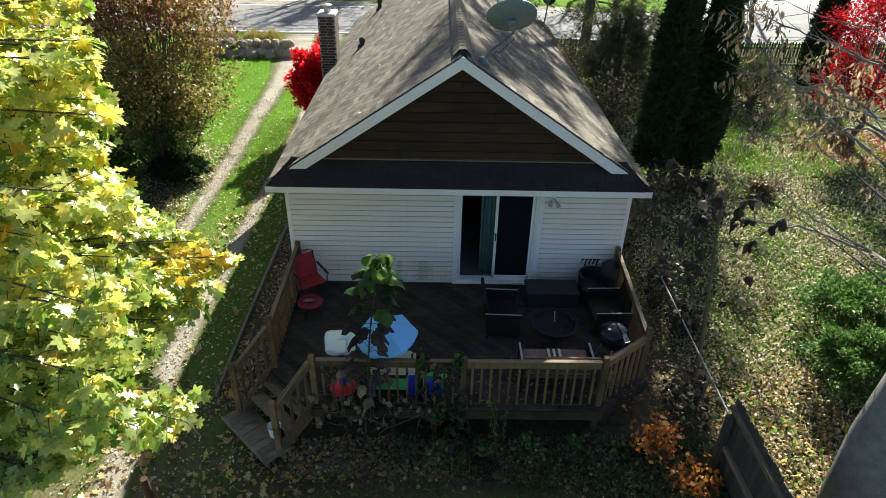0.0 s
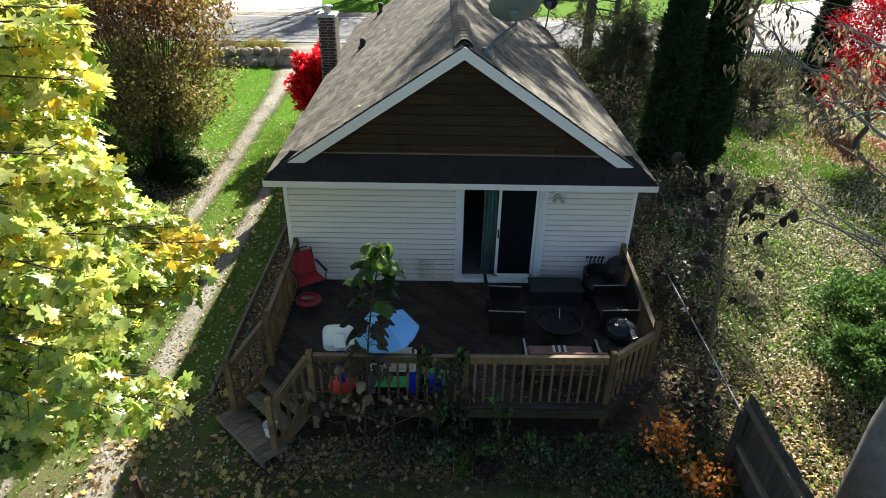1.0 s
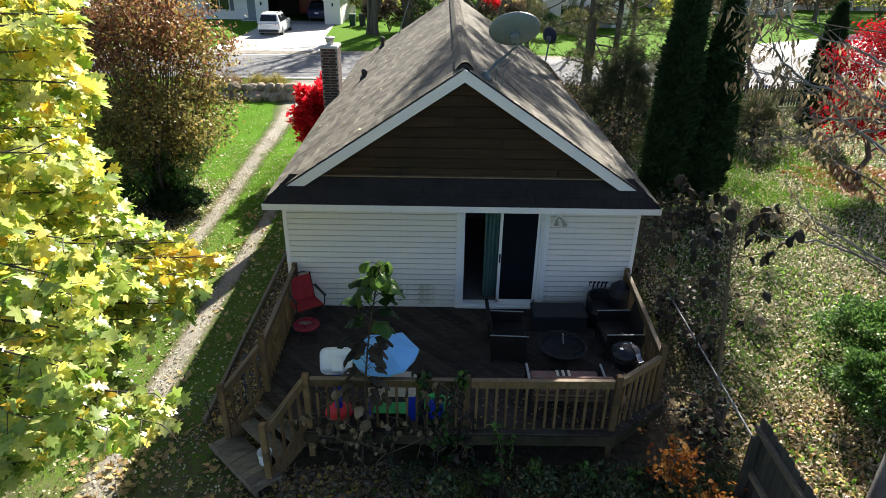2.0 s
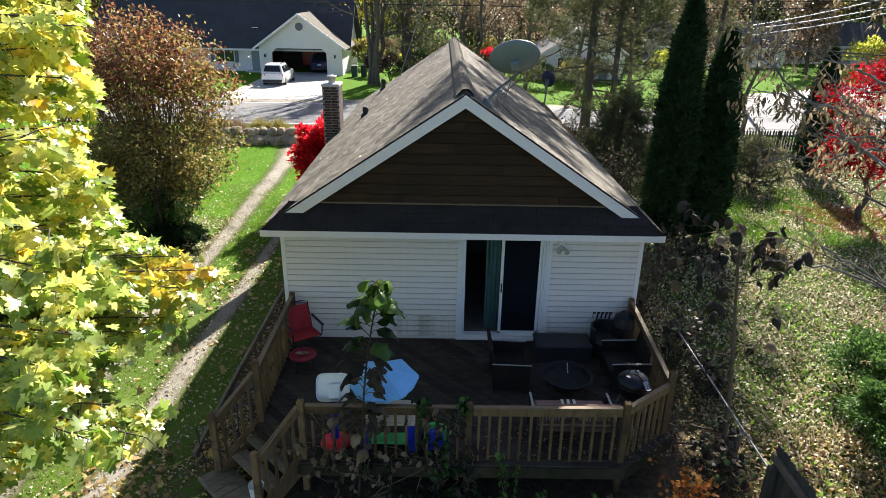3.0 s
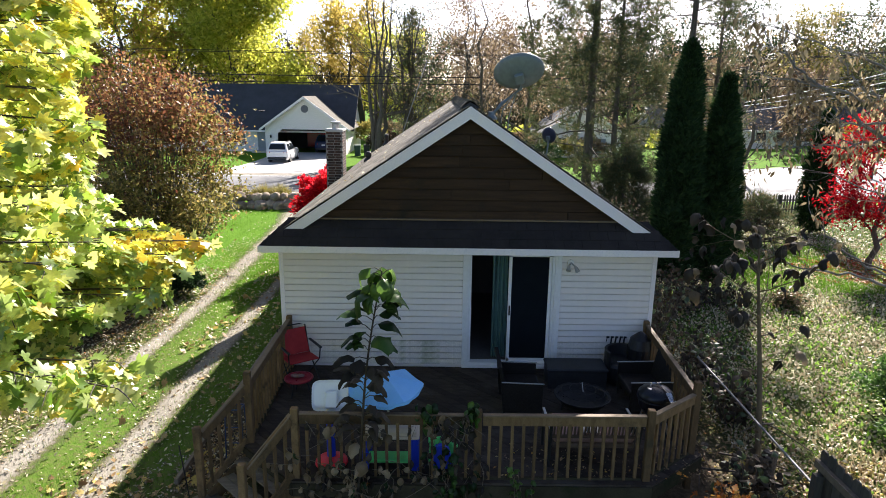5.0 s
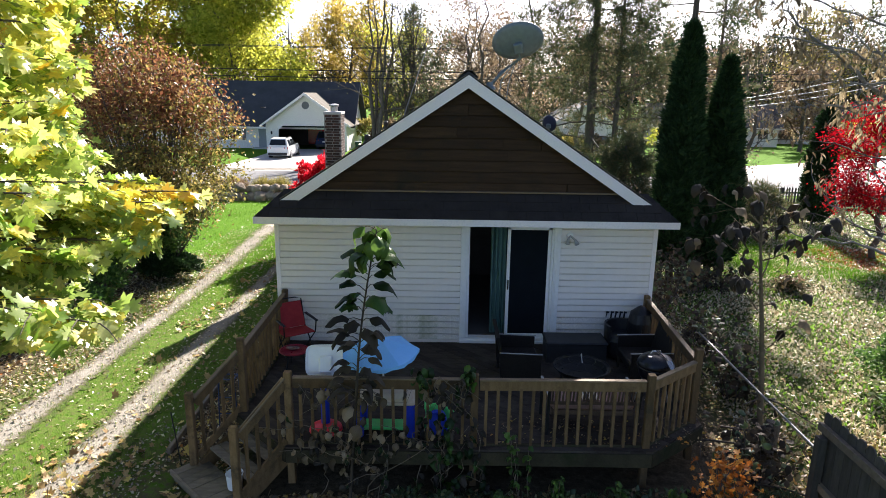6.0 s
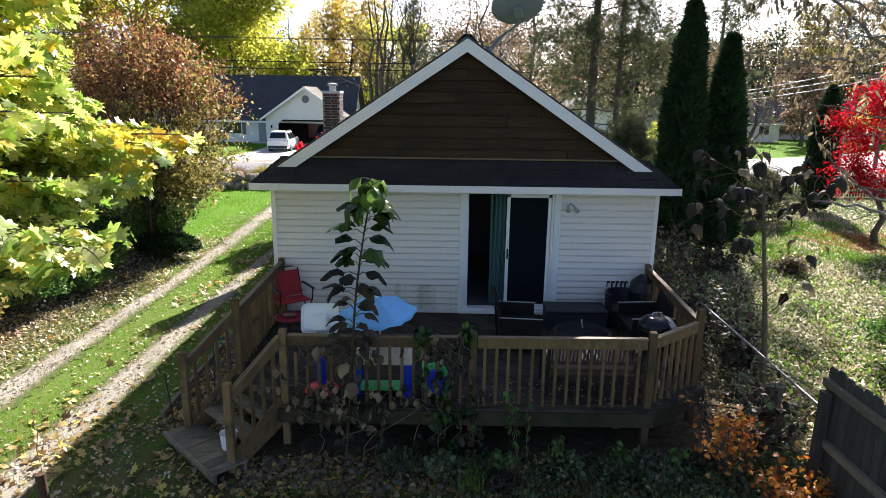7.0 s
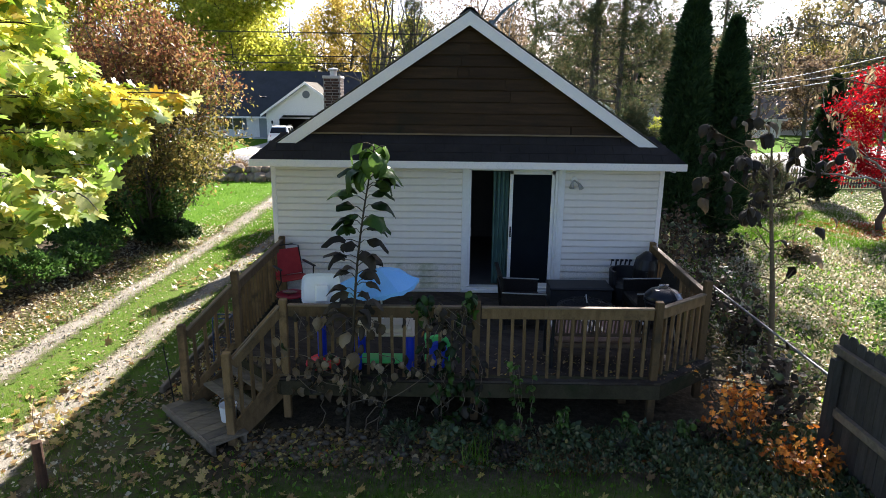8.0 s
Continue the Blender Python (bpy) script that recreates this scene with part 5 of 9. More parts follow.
def arborvitae(x, y, h, w, n, seed, label="tall narrow dark green arborvitae", bare=0.5):
    rng = np.random.default_rng(seed)
    z = gz(x, y)
    t = thing("arborvitae", (x, y, z), label, "tree", "columnar evergreens")
    tb = Tubes(7)
    tb.add([(x, y, z - 0.1), (x + 0.03, y, z + h * 0.5), (x, y, z + h * 0.95)], [0.11, 0.07, 0.01])
    tb.part("trunk", M["bark"], t)
    for i in range(6):
        tb = Tubes(6)
        a = i * 1.1
        tb.add([(x, y, z + 0.2), (x + 0.25 * w * math.cos(a), y + 0.25 * w * math.sin(a), z + 1.3), (x + 0.35 * w * math.cos(a), y + 0.35 * w * math.sin(a), z + 2.6)], [0.05, 0.035, 0.015])
        tb.part("stem", M["bark"], t)
    f = rng.uniform(0, 1, n) ** 0.85
    a = rng.uniform(0, 2 * math.pi, n)
    prof = np.interp(f, [0, 0.06, 0.3, 0.62, 0.85, 1.0], [0.7, 0.95, 1.0, 0.78, 0.46, 0.03])
    wob = 1 + 0.10 * np.sin(3 * a + 9 * f) + 0.08 * np.sin(5 * a - 21 * f) + 0.06 * np.sin(40 * f + 2 * a)
    r = w / 2 * prof * wob * rng.uniform(0.62, 1.03, n)
    P = np.stack([x + r * np.cos(a), y + r * np.sin(a), z + bare + f * (h - bare)], -1)
    A = np.stack([np.cos(a) * 0.5, np.sin(a) * 0.5, np.full(n, 1.1)], -1)
    tagged(leaves("crown", P, rng.uniform(0.14, 0.30, n), "spray", M["evergreen"], t, rng, A, 0.35), kind="stuff")
    return t


def pine(x, y, h, seed, n=4200, first=0.25, label="tall thin pine with loose needle clumps", spread=3.2, mat="pine", lean=(0, 0), trunk=0.17):
    rng = np.random.default_rng(seed)
    z = gz(x, y)
    t = thing("pine_tree", (x, y, z), label, "tree", "pines beside the street")
    tb, tips = Tubes(6), []
    tb.add([(x + lean[0] * f, y + lean[1] * f, z - 0.1 + h * f) for f in np.linspace(0, 1, 8)], [trunk * (1 - 0.85 * f) + 0.01 for f in np.linspace(0, 1, 8)])
    for i in range(46):
        f = first + (1 - first) * (i + rng.uniform(0, 1)) / 46
        a = i * 2.4 + rng.uniform(-0.4, 0.4)
        L = spread * (1.05 - f) * rng.uniform(0.55, 1.15) + 0.35
        d = Vector((math.cos(a), math.sin(a), rng.uniform(-0.1, 0.35)))
        grow(tb, (x + lean[0] * f, y + lean[1] * f, z + h * f), d, L, 0.045 * (1.2 - f), 1, rng, tips, 0.22, 4, 0.05, 0.5, 0.25)
    tb.part("trunk", M["bark"], t)
    P, D = around(tips, n, rng, 0.15, 1)
    tagged(leaves("crown", P, rng.uniform(0.18, 0.34, n), "needles", M[mat], t, rng, D + np.array([0, 0, 0.3]), 0.5), kind="stuff")


def broad_tree(name, x, y, h, w, seed, n, size, mats, label, category="tree", trunk=0.2, group="", fork=0.28, level=2, bark="bark", stems=1, spread=None, split=4):
    """A spreading tree: trunk, limbs, and a loose crown; n = 0 leaves it bare."""
    rng = np.random.default_rng(seed)
    z = gz(x, y)
    t = thing(name, (x, y, z), label, category, group)
    tb, tips = Tubes(6), []
    for s in range(stems):
        ox, oy = (rng.normal(0, 0.3, 2) if stems > 1 else (0, 0))
        lx, ly = rng.normal(0, 0.05 * h, 2) * (1.6 if stems > 1 else 0.5)
        top = Vector((x + ox + lx, y + oy + ly, z + h * 0.92))
        foot = Vector((x + ox, y + oy, z - 0.1))
        m = 9
        pts = [foot.lerp(top, k / m) + Vector((rng.normal(0, 0.012 * h), rng.normal(0, 0.012 * h), 0)) * (k > 0) for k in range(m + 1)]
        tb.add(pts, [trunk * (1 - 0.9 * k / m) + 0.012 for k in range(m + 1)])
        for k in range(15 if stems == 1 else 9):
            f = fork + (0.96 - fork) * (k + rng.uniform(0, 0.9)) / (15 if stems == 1 else 9)
            a = k * 2.4 + rng.uniform(-0.5, 0.5)
            i = min(int(f * m), m - 1)
            q = pts[i].lerp(pts[i + 1], f * m - i)
            d = Vector((math.cos(a), math.sin(a), rng.uniform(0.25, 0.9)))
            L = w * 0.5 * math.sqrt(max(0.06, 1 - ((f - 0.5) / 0.56) ** 2)) * rng.uniform(0.7, 1.1)
            grow(tb, q, d, L, trunk * 0.42 * (1.15 - f), level - 1, rng, tips, 0.25, split, 0.2, 0.58, 0.3)
    tb.part("trunk", M[bark], t)
    for mat, share in mats:
        P, D = around(tips, int(n * share), rng, spread or 0.05 * w, 1)
        tagged(leaves("crown", P, rng.uniform(size * 0.6, size * 1.3, len(P)), "oval", M[mat], t, rng, D * 0.4 + np.array([0, 0, -0.3]), 0.8), kind="stuff")
    return t


near_maple()
domed_shrub(-8.95, 7.6)
shrub("olive_shrub", -8.6, 6.7, 3.9, 5.0, 20, 13000, 0.115, [("olive", 0.7, 0.12, 1.4), ("green_shrub", 0.3, 0.03, 0.5)], "olive-leaved shrub filling in under the taller one", seed=36, spread=0.16, lean=0.5)
tuft_bush("understory_bush", -10.2, 6.0, 1.7, 2.4, 2600, 0.13, "green_shrub", "dark leafy bush under the tall shrub", 18)
tuft_bush("understory_bush", -8.9, 4.0, 1.1, 1.8, 1800, 0.12, "green_shrub", "dark leafy bush at the thicket's edge", 19)
tuft_bush("low_bush", -8.05, 6.2, 0.75, 1.9, 2600, 0.13, "evergreen", "low dark green bush at the lawn's edge", 3, "spray", 1.4)
tuft_bush("understory_bush", -9.6, 5.2, 1.3, 1.9, 1500, 0.15, "green_shrub", "dark leafy bush under the tall shrub", 8)
tuft_bush("understory_bush", -10.8, 3.6, 1.7, 2.6, 2000, 0.16, "green_shrub", "leafy bush in the thicket by the drive", 9)
tuft_bush("understory_bush", -9.9, 1.6, 1.5, 2.2, 1700, 0.15, "olive", "bronze-leaved bush in the thicket by the drive", 10)
tuft_bush("understory_bush", -8.9, 1.6, 1.0, 1.7, 2200, 0.11, "green_shrub", "sunlit leafy bush at the drive's edge", 25)
tuft_bush("understory_bush", -9.2, -0.3, 1.3, 2.0, 2600, 0.12, "olive", "bronze-leaved bush at the drive's edge", 26)
tuft_bush("understory_bush", -8.6, 2.9, 0.8, 1.4, 1600, 0.11, "green_shrub", "low leafy bush at the drive's edge", 27)
tuft_bush("understory_bush", -11.6, 0.2, 2.0, 2.6, 1900, 0.16, "green_shrub", "leafy bush in shade by the drive", 12)
tuft_bush("burning_bush", -4.3, 10.1, 3.4, 2.4, 14000, 0.15, "crimson", "rounded burning bush with scarlet leaves beside the cottage", 5, "oval", 2.6)
arborvitae(6.02, 6.8, 6.95, 1.14, 8500, 41)
arborvitae(7.18, 7.0, 6.15, 1.04, 6500, 42)
arborvitae(7.75, 7.6, 4.9, 0.8, 3000, 43, "slim dark green arborvitae behind the taller ones")
arborvitae(16.0, 17.0, 5.3, 1.25, 4500, 44, "conical dark evergreen by the picket fence", 0.15)
# unseen upper crown is made up, tall and full to shade the roof
pine(6.3, 19.3, 18.0, 51, 10500, 0.16, spread=5.4, trunk=0.25)
pine(6.5, 13.8, 3.6, 55, 2600, 0.08, "young pine with drooping green needles behind the cottage", 1.7)
pine(12.3, 14.4, 1.9, 56, 800, 0.06, "young pine with loose needles on the rough grass", 1.2)
pine(9.4, 15.6, 2.2, 57, 450, 0.06, "young pine near the picket fence", 1.3)
# crown beyond view is made up, tall enough to shade the deck rail
pine(9.3, 15.6, 19.0, 52, 4200, 0.45, "tall pine with green clumps and a dark trunk", 3.8)
pine(7.4, 19.0, 12.0, 53, 2600, 0.1, "pine with low sweeping branches")
pine(12.5, 20.5, 11.0, 54, 1300, 0.15, "pine by the picket fence")
broad_tree("red_tree", 14.2, 10.2, 4.9, 4.0, 61, 13000, 0.12, [("scarlet", 1.0)], "small spreading tree with scarlet autumn leaves", trunk=0.11, fork=0.25, spread=0.2)
tuft_bush("evergreen_bush", 8.2, -1.0, 1.45, 3.2, 17000, 0.085, "yew", "spreading mid-green evergreen bush", 15, "oval", 3.4)
tuft_bush("evergreen_bush", 7.2, -2.35, 1.5, 2.3, 11000, 0.08, "yew", "low evergreen bush beside the grey trunk", 20, "oval", 1.9)
tuft_bush("evergreen_bush", 10.4, -2.6, 1.5, 3.0, 12000, 0.09, "yew", "spreading mid-green evergreen bush", 16, "oval", 2.6)

# woods beyond the street
far_rng = np.random.default_rng(77)
broad_tree("yellow_maple", -27.0, 72.0, 25, 21, 71, 42000, 0.55, [("yellow_tree", 1.0)], "broad tree in yellow-green autumn leaf behind the neighbour's house", trunk=0.45, fork=0.14)
broad_tree("yellow_maple", -40.0, 70.0, 22, 17, 72, 14000, 0.7, [("yellow_tree", 0.5), ("gold_tree", 0.5)], "broad tree in gold and green leaf", trunk=0.4, fork=0.14)
broad_tree("yellow_maple", -14.0, 84.0, 17, 13, 73, 7500, 0.55, [("gold_tree", 1.0)], "gold-leaved tree behind the neighbour's roof", trunk=0.35, fork=0.16)
tuft_bush("burning_bush", 4.3, 56.0, 2.7, 2.6, 1500, 0.2, "crimson", "small scarlet bush on the lawn across the street", 17)
pine(-3.4, 47.8, 13.0, 58, 3000, 0.12, "dark conifer standing among the bare street trees", 2.6)
broad_tree("street_tree", -6.6, 45.5, 15, 8, 74, 700, 0.22, [("olive", 1.0)], "nearly bare tree with several trunks beside the neighbour's garage", trunk=0.22, stems=5, fork=0.25)
broad_tree("street_tree", -3.6, 47.5, 14, 8, 75, 1600, 0.22, [("pine", 1.0)], "nearly bare tree with dark ivy on its trunks", trunk=0.24, stems=4, fork=0.2)
broad_tree("street_tree", 1.2, 50.0, 15, 10, 76, 2200, 0.25, [("brown_leaf", 1.0)], "bare-limbed tree with a few brown leaves", trunk=0.25, stems=2)
broad_tree("brown_tree", 3.8, 40.0, 11, 8, 78, 3600, 0.22, [("brown_leaf", 1.0)], "tree with hanging dry brown leaves", trunk=0.2)
broad_tree("brown_tree", 10.5, 42.0, 12, 9, 79, 3600, 0.22, [("brown_leaf", 1.0)], "tree with hanging dry brown leaves", trunk=0.2)
broad_tree("brown_tree", 15.2, 24.0, 5.0, 3.5, 80, 420, 0.14, [("brown_leaf", 1.0)], "thin tree with dry tan leaves by the fence", trunk=0.08)
for i, (x, y, h, w, n) in enumerate(((1.4, 27.0, 12.0, 8.0, 1500), (4.2, 25.0, 13.0, 8.0, 1700), (10.2, 25.5, 12.5, 8.0, 1500), (17.5, 27.0, 9.0, 6.5, 700))):
    broad_tree("bare_roadside_tree", x, y, h, w, 180 + i, n, 0.17, [("brown_leaf", 1.0)], "leaning bare-limbed tree with curled brown leaves before the street", trunk=0.14, group="bare trees before the street", level=3, split=3, spread=0.22)
WOODS = [(-52, 66, 19, "gold_tree"), (-33, 88, 20, "brown_leaf"), (-20, 92, 16, "gold_tree"), (-8, 78, 14, "yellow_tree"), (-3, 88, 15, "pine"), (4, 74, 13, "brown_leaf"),
         (10, 82, 14, "brown_leaf"), (17, 76, 13, "pine"), (24, 84, 14, "evergreen"), (33, 90, 17, "evergreen"), (42, 86, 18, "evergreen"), (50, 80, 16, "olive"), (60, 84, 18, "pine"), (72, 80, 17, "gold_tree"), (40, 62, 9, "brown_leaf"), (55, 60, 10, "gold_tree"), (27, 60, 10, "brown_leaf")]
for i, (x, y, h, mt) in enumerate(WOODS):
    broad_tree("woodland_tree", x, y, h, h * 0.75, 100 + i, 5200, 0.42, [(mt, 1.0)], {"gold_tree": "distant tree in gold autumn leaf", "yellow_tree": "distant tree in yellow-green leaf", "pine": "distant dark green woodland tree", "olive": "distant woodland tree with bronze leaves", "evergreen": "distant dark evergreen above the low house"}.get(mt, "distant tree with thin brown leaves"), trunk=0.25, group="woods beyond the street", split=3, fork=0.14)

def far_woods():
    """The closed belt of trees behind the houses."""
    rng = np.random.default_rng(88)
    tb = Tubes(5)
    P, S = [], []
    for i in range(190):
        x, y = -95 + (i % 120) * 1.75 + rng.normal(0, 1.5), rng.uniform(92, 118) if i < 120 else rng.uniform(76, 92)
        h = rng.uniform(8, 13) * (1 if i < 120 else 0.62) + (6.5 if x < -22 else 3.0 if x < -6 else 0) + (6.0 if x > 20 else 0)
        z = gz(x, y)
        tb.add([(x, y, z - 0.2), (x + rng.normal(0, 0.3), y, z + h * 0.5), (x + rng.normal(0, 0.6), y, z + h * 0.97)], [0.22, 0.15, 0.03])
        w = h * rng.uniform(0.28, 0.42)
        n = 480 if x < 18 else 1500
        u = rng.normal(size=(n, 3))
        u /= np.linalg.norm(u, axis=1)[:, None]
        r = rng.uniform(0.2, 1.0, n) ** 0.5 * (0.8 + 0.25 * np.sin(5 * u[:, 0] + i) * np.cos(4 * u[:, 2]))
        P.append(np.stack([x + u[:, 0] * r * w, y + u[:, 1] * r * w, z + h * 0.52 + u[:, 2] * r * h * 0.5], -1))
        S.append(rng.uniform(0.3, 0.8, n))
    P, S = np.concatenate(P), np.concatenate(S)
    tagged(leaves("far_woods", P, S, "oval", M["far_leaf"], None, rng, None, 1.0), "closed belt of brown and olive autumn woods", "woods", kind="stuff")
    tagged(tb.part("far_trunks", M["bark"]), "grey trunks standing in the far woods", "woods", kind="stuff")


far_woods()

# undergrowth at the wood's edge
for i in range(30):
    x = -9.0 + i * 2.6 + far_rng.uniform(-0.8, 0.8)
    y = 59 + 6 * math.sin(i * 1.9) + max(0, x - 20) * 0.35
    if 24 < x < 44 and y < 74:
        y += 16
    mt = ("olive", "brown_leaf", "yellow_tree", "pine", "brown_leaf")[i % 5]
    tuft_bush("undergrowth", x, y, far_rng.uniform(2.2, 4.2), far_rng.uniform(3.5, 5.5), 900, 0.40, mt, "loose undergrowth at the edge of the woods", 300 + i)

# dark thicket between the street and the woods
for i, (x, y, h, w) in enumerate(((-5.2, 47.5, 2.6, 3.0), (-2.6, 49.0, 3.2, 3.4), (0.4, 48.0, 2.4, 3.2), (3.0, 46.5, 2.8, 3.4), (5.8, 48.5, 2.6, 3.6), (8.6, 46.0, 2.2, 3.2), (11.4, 48.5, 2.4, 3.4), (-7.0, 52.0, 2.4, 2.6))):
    tuft_bush("thicket_bush", x, y, h, w, 1300, 0.26, ("dead_mass", "evergreen", "olive", "dead_mass")[i % 4], "dark tangled bush across the street", 330 + i)

# ---- the neighbour's house and the street ----
def gable_block(owner, x0, x1, y0, y1, z0, eave, ridge, along, wall, roofm, over=0.4, names=("wall", "roof_slope"), front_to=None):
    """Walls and a gable roof; along: axis of the ridge."""
    for nm, c, s in ((names[0], ((x0 + (front_to or x1)) / 2, y0 + 0.1, (z0 + eave) / 2), ((front_to or x1) - x0, 0.2, eave - z0)), (names[0], ((x0 + x1) / 2, y1 - 0.1, (z0 + eave) / 2), (x1 - x0, 0.2, eave - z0)),
                     (names[0], (x0 + 0.1, (y0 + y1) / 2, (z0 + eave) / 2), (0.2, y1 - y0 - 0.42, eave - z0)), (names[0], (x1 - 0.1, (y0 + y1) / 2, (z0 + eave) / 2), (0.2, y1 - y0 - 0.42, eave - z0))):
        part(nm, box(nb(), c, s), wall, owner)
    if along == "x":
        mid = (y0 + y1) / 2
        run = mid - y0
        k = (ridge - eave) / run
        for s in (-1, 1):
            e = mid + s * (run + over)
            ze = ridge - k * (run + over)
            prismo = prism(nb(), [(x0 - over, mid, ridge), (x1 + over, mid, ridge), (x1 + over, e, ze), (x0 - over, e, ze)], (0, 0, 0.12))
            part(names[1], prismo, roofm, owner)
        for x in (x0, x1 - 0.18):
            part("gable_end", prism(nb(), [(x, y0 + 0.02, eave), (x, y1 - 0.02, eave), (x, mid, ridge - 0.02)], (0.18, 0, 0)), wall, owner)
        part("fascia", box(nb(), ((x0 + x1) / 2, y0 - over - 0.02, ridge - k * (run + over) + 0.03), (x1 - x0 + 2 * over, 0.04, 0.18)), M["white"], owner)
    else:
        mid = (x0 + x1) / 2
        run = mid - x0
        k = (ridge - eave) / run
        for s in (-1, 1):
            e = mid + s * (run + over)
            ze = ridge - k * (run + over)
            part(names[1], prism(nb(), [(mid, y0 - over, ridge), (mid, y1, ridge), (e, y1, ze), (e, y0 - over, ze)], (0, 0, 0.12)), roofm, owner)
            part("rake_board", prism(nb(), [(mid, y0 - over - 0.04, ridge + 0.1), (e, y0 - over - 0.04, ze + 0.1), (e, y0 - over - 0.04, ze - 0.1), (mid, y0 - over - 0.04, ridge - 0.12)], (0, 0.035, 0)), M["white"], owner)


def house_window(owner, x, y, z, w, h, shutters=False, facing=-1):
    bm = nb()
    for dx in (-w / 2, 0, w / 2):
        box(bm, (x + dx, y + facing * 0.03, z), (0.07, 0.08, h + 0.07))
    for dz in (-h / 2, h / 2):
        box(bm, (x, y + facing * 0.03, z + dz), (w + 0.07, 0.08, 0.07))
    win = part("window", bm, M["white"], owner)
    for s in (-1, 1):
        part("pane", box(nb(), (x + s * w / 4, y + facing * 0.012, z), (w / 2 - 0.07, 0.02, h - 0.07)), M["dark_glass"], win)
    if shutters:
        for s in (-1, 1):
            part("shutter", box(nb(), (x + s * (w / 2 + 0.25), y + facing * 0.03, z), (0.36, 0.04, h + 0.1), None, 0.01), M["shutter"], owner)


def neighbour_house():
    z = -0.72
    h = thing("neighbour_house", (-20, 55, z), "low white house with a dark slate-grey roof across the street", "house")
    gable_block(h, -35.0, -10.2, 54.5, 63.5, z, 1.95, 6.0, "x", M["neighbour_wall"], M["roof_far"], 0.6, front_to=-18.0)
    house_window(h, -22.2, 54.5, 0.95, 1.9, 1.5, True)
    house_window(h, -27.5, 54.5, 0.95, 1.9, 1.5, True)
    part("front_door", box(nb(), (-19.05, 54.46, 0.35), (0.95, 0.06, 2.05), None, 0.02), M["neighbour_door"], h, "grey front door")
    part("porch_step", box(nb(), (-19.0, 53.9, z + 0.08), (1.8, 1.2, 0.2), None, 0.02), M["concrete"], h)
    # garage wing with a wide open door
    g0, g1, y0 = -18.0, -10.1, 51.8
    o0, o1, ot = -16.8, -11.6, 1.78
    bm = nb()
    box(bm, ((g0 + o0) / 2, y0 + 0.1, (z + 2.0) / 2), (o0 - g0, 0.2, 2.0 - z))
    part("garage_front_wall", bm, M["neighbour_wall"], h)
    part("garage_front_wall", box(nb(), ((o1 + g1) / 2, y0 + 0.1, (z + 2.0) / 2), (g1 - o1, 0.2, 2.0 - z)), M["neighbour_wall"], h)
    mid = (g0 + g1) / 2
    part("garage_gable", prism(nb(), [(o0, y0, ot), (o1, y0, ot), (o1, y0, 2.0), (g1, y0, 2.0), (mid, y0, 4.72), (g0, y0, 2.0), (o0, y0, 2.0)], (0, 0.2, 0)), M["neighbour_wall"], h)
    for s, x in ((1, o0), (-1, o1)):
        part("corner_brace", prism(nb(), [(x, y0 + 0.01, ot), (x + s * 0.42, y0 + 0.01, ot), (x, y0 + 0.01, ot - 0.42)], (0, 0.18, 0)), M["white"], h)
    part("garage_side_wall", box(nb(), (g0 + 0.1, (y0 + 60) / 2, (z + 2.0) / 2), (0.2, 60 - y0 - 0.4, 2.0 - z)), M["neighbour_wall"], h)
    part("garage_side_wall", box(nb(), (g1 - 0.1, (y0 + 60) / 2, (z + 2.0) / 2), (0.2, 60 - y0 - 0.4, 2.0 - z)), M["neighbour_wall"], h)
    part("garage_back_wall", box(nb(), (mid, 59.4, (z + 2.0) / 2), (g1 - g0 - 0.4, 0.15, 2.0 - z)), M["garage_dark"], h)
    part("garage_ceiling", box(nb(), (mid, (y0 + 59.3) / 2 + 0.15, 1.92), (g1 - g0 - 0.42, 59.1 - y0 - 0.3, 0.08)), M["garage_dark"], h)
    for x in (g0 + 0.24, g1 - 0.24):
        part("garage_lining", box(nb(), (x, (y0 + 59.3) / 2 + 0.15, 0.55), (0.05, 59.1 - y0 - 0.3, 2.5)), M["garage_dark"], h)
    part("garage_shelf", box(nb(), (mid - 0.2, 58.9, 0.5), (2.2, 0.5, 1.9), None, 0.02), M["lamp_red"], h, "dark red cabinet in the garage")
    k = (4.8 - 2.0) / (g1 - mid)
    for s in (-1, 1):
        e = mid + s * (g1 - mid + 0.45)
        ze = 4.85 - k * (g1 - mid + 0.45)
        part("garage_roof_slope", prism(nb(), [(mid, y0 - 0.5, 4.85), (mid, 60.2, 4.85), (e, 60.2, ze), (e, y0 - 0.5, ze)], (0, 0, 0.1)), M["shingle"] if s > 0 else M["roof_far"], h)
        part("garage_rake_board", prism(nb(), [(mid, y0 - 0.54, 4.95), (e, y0 - 0.54, ze + 0.1), (e, y0 - 0.54, ze - 0.12), (mid, y0 - 0.54, 4.68)], (0, 0.035, 0)), M["white"], h)
    bm = nb()
    lathe(bm, (0, 0, 0), [(0.36, 0), (0.36, 0.05), (0.30, 0.06), (0.30, 0.04)], 20)
    bmesh.ops.rotate(bm, verts=bm.verts, cent=(0, 0, 0), matrix=Matrix.Rotation(radians(90), 3, "X"))
    bmesh.ops.translate(bm, verts=bm.verts, vec=(mid, y0 - 0.01, 3.75))
    part("gable_vent", bm, M["shutter"], h, "round grey gable vent")
    for x in (g0 + 0.55, g1 - 0.7):
        bm = nb()
        box(bm, (x, y0 - 0.07, 1.1), (0.14, 0.12, 0.3), None, 0.02)
        part("coach_lamp", bm, M["dark_metal"], h)
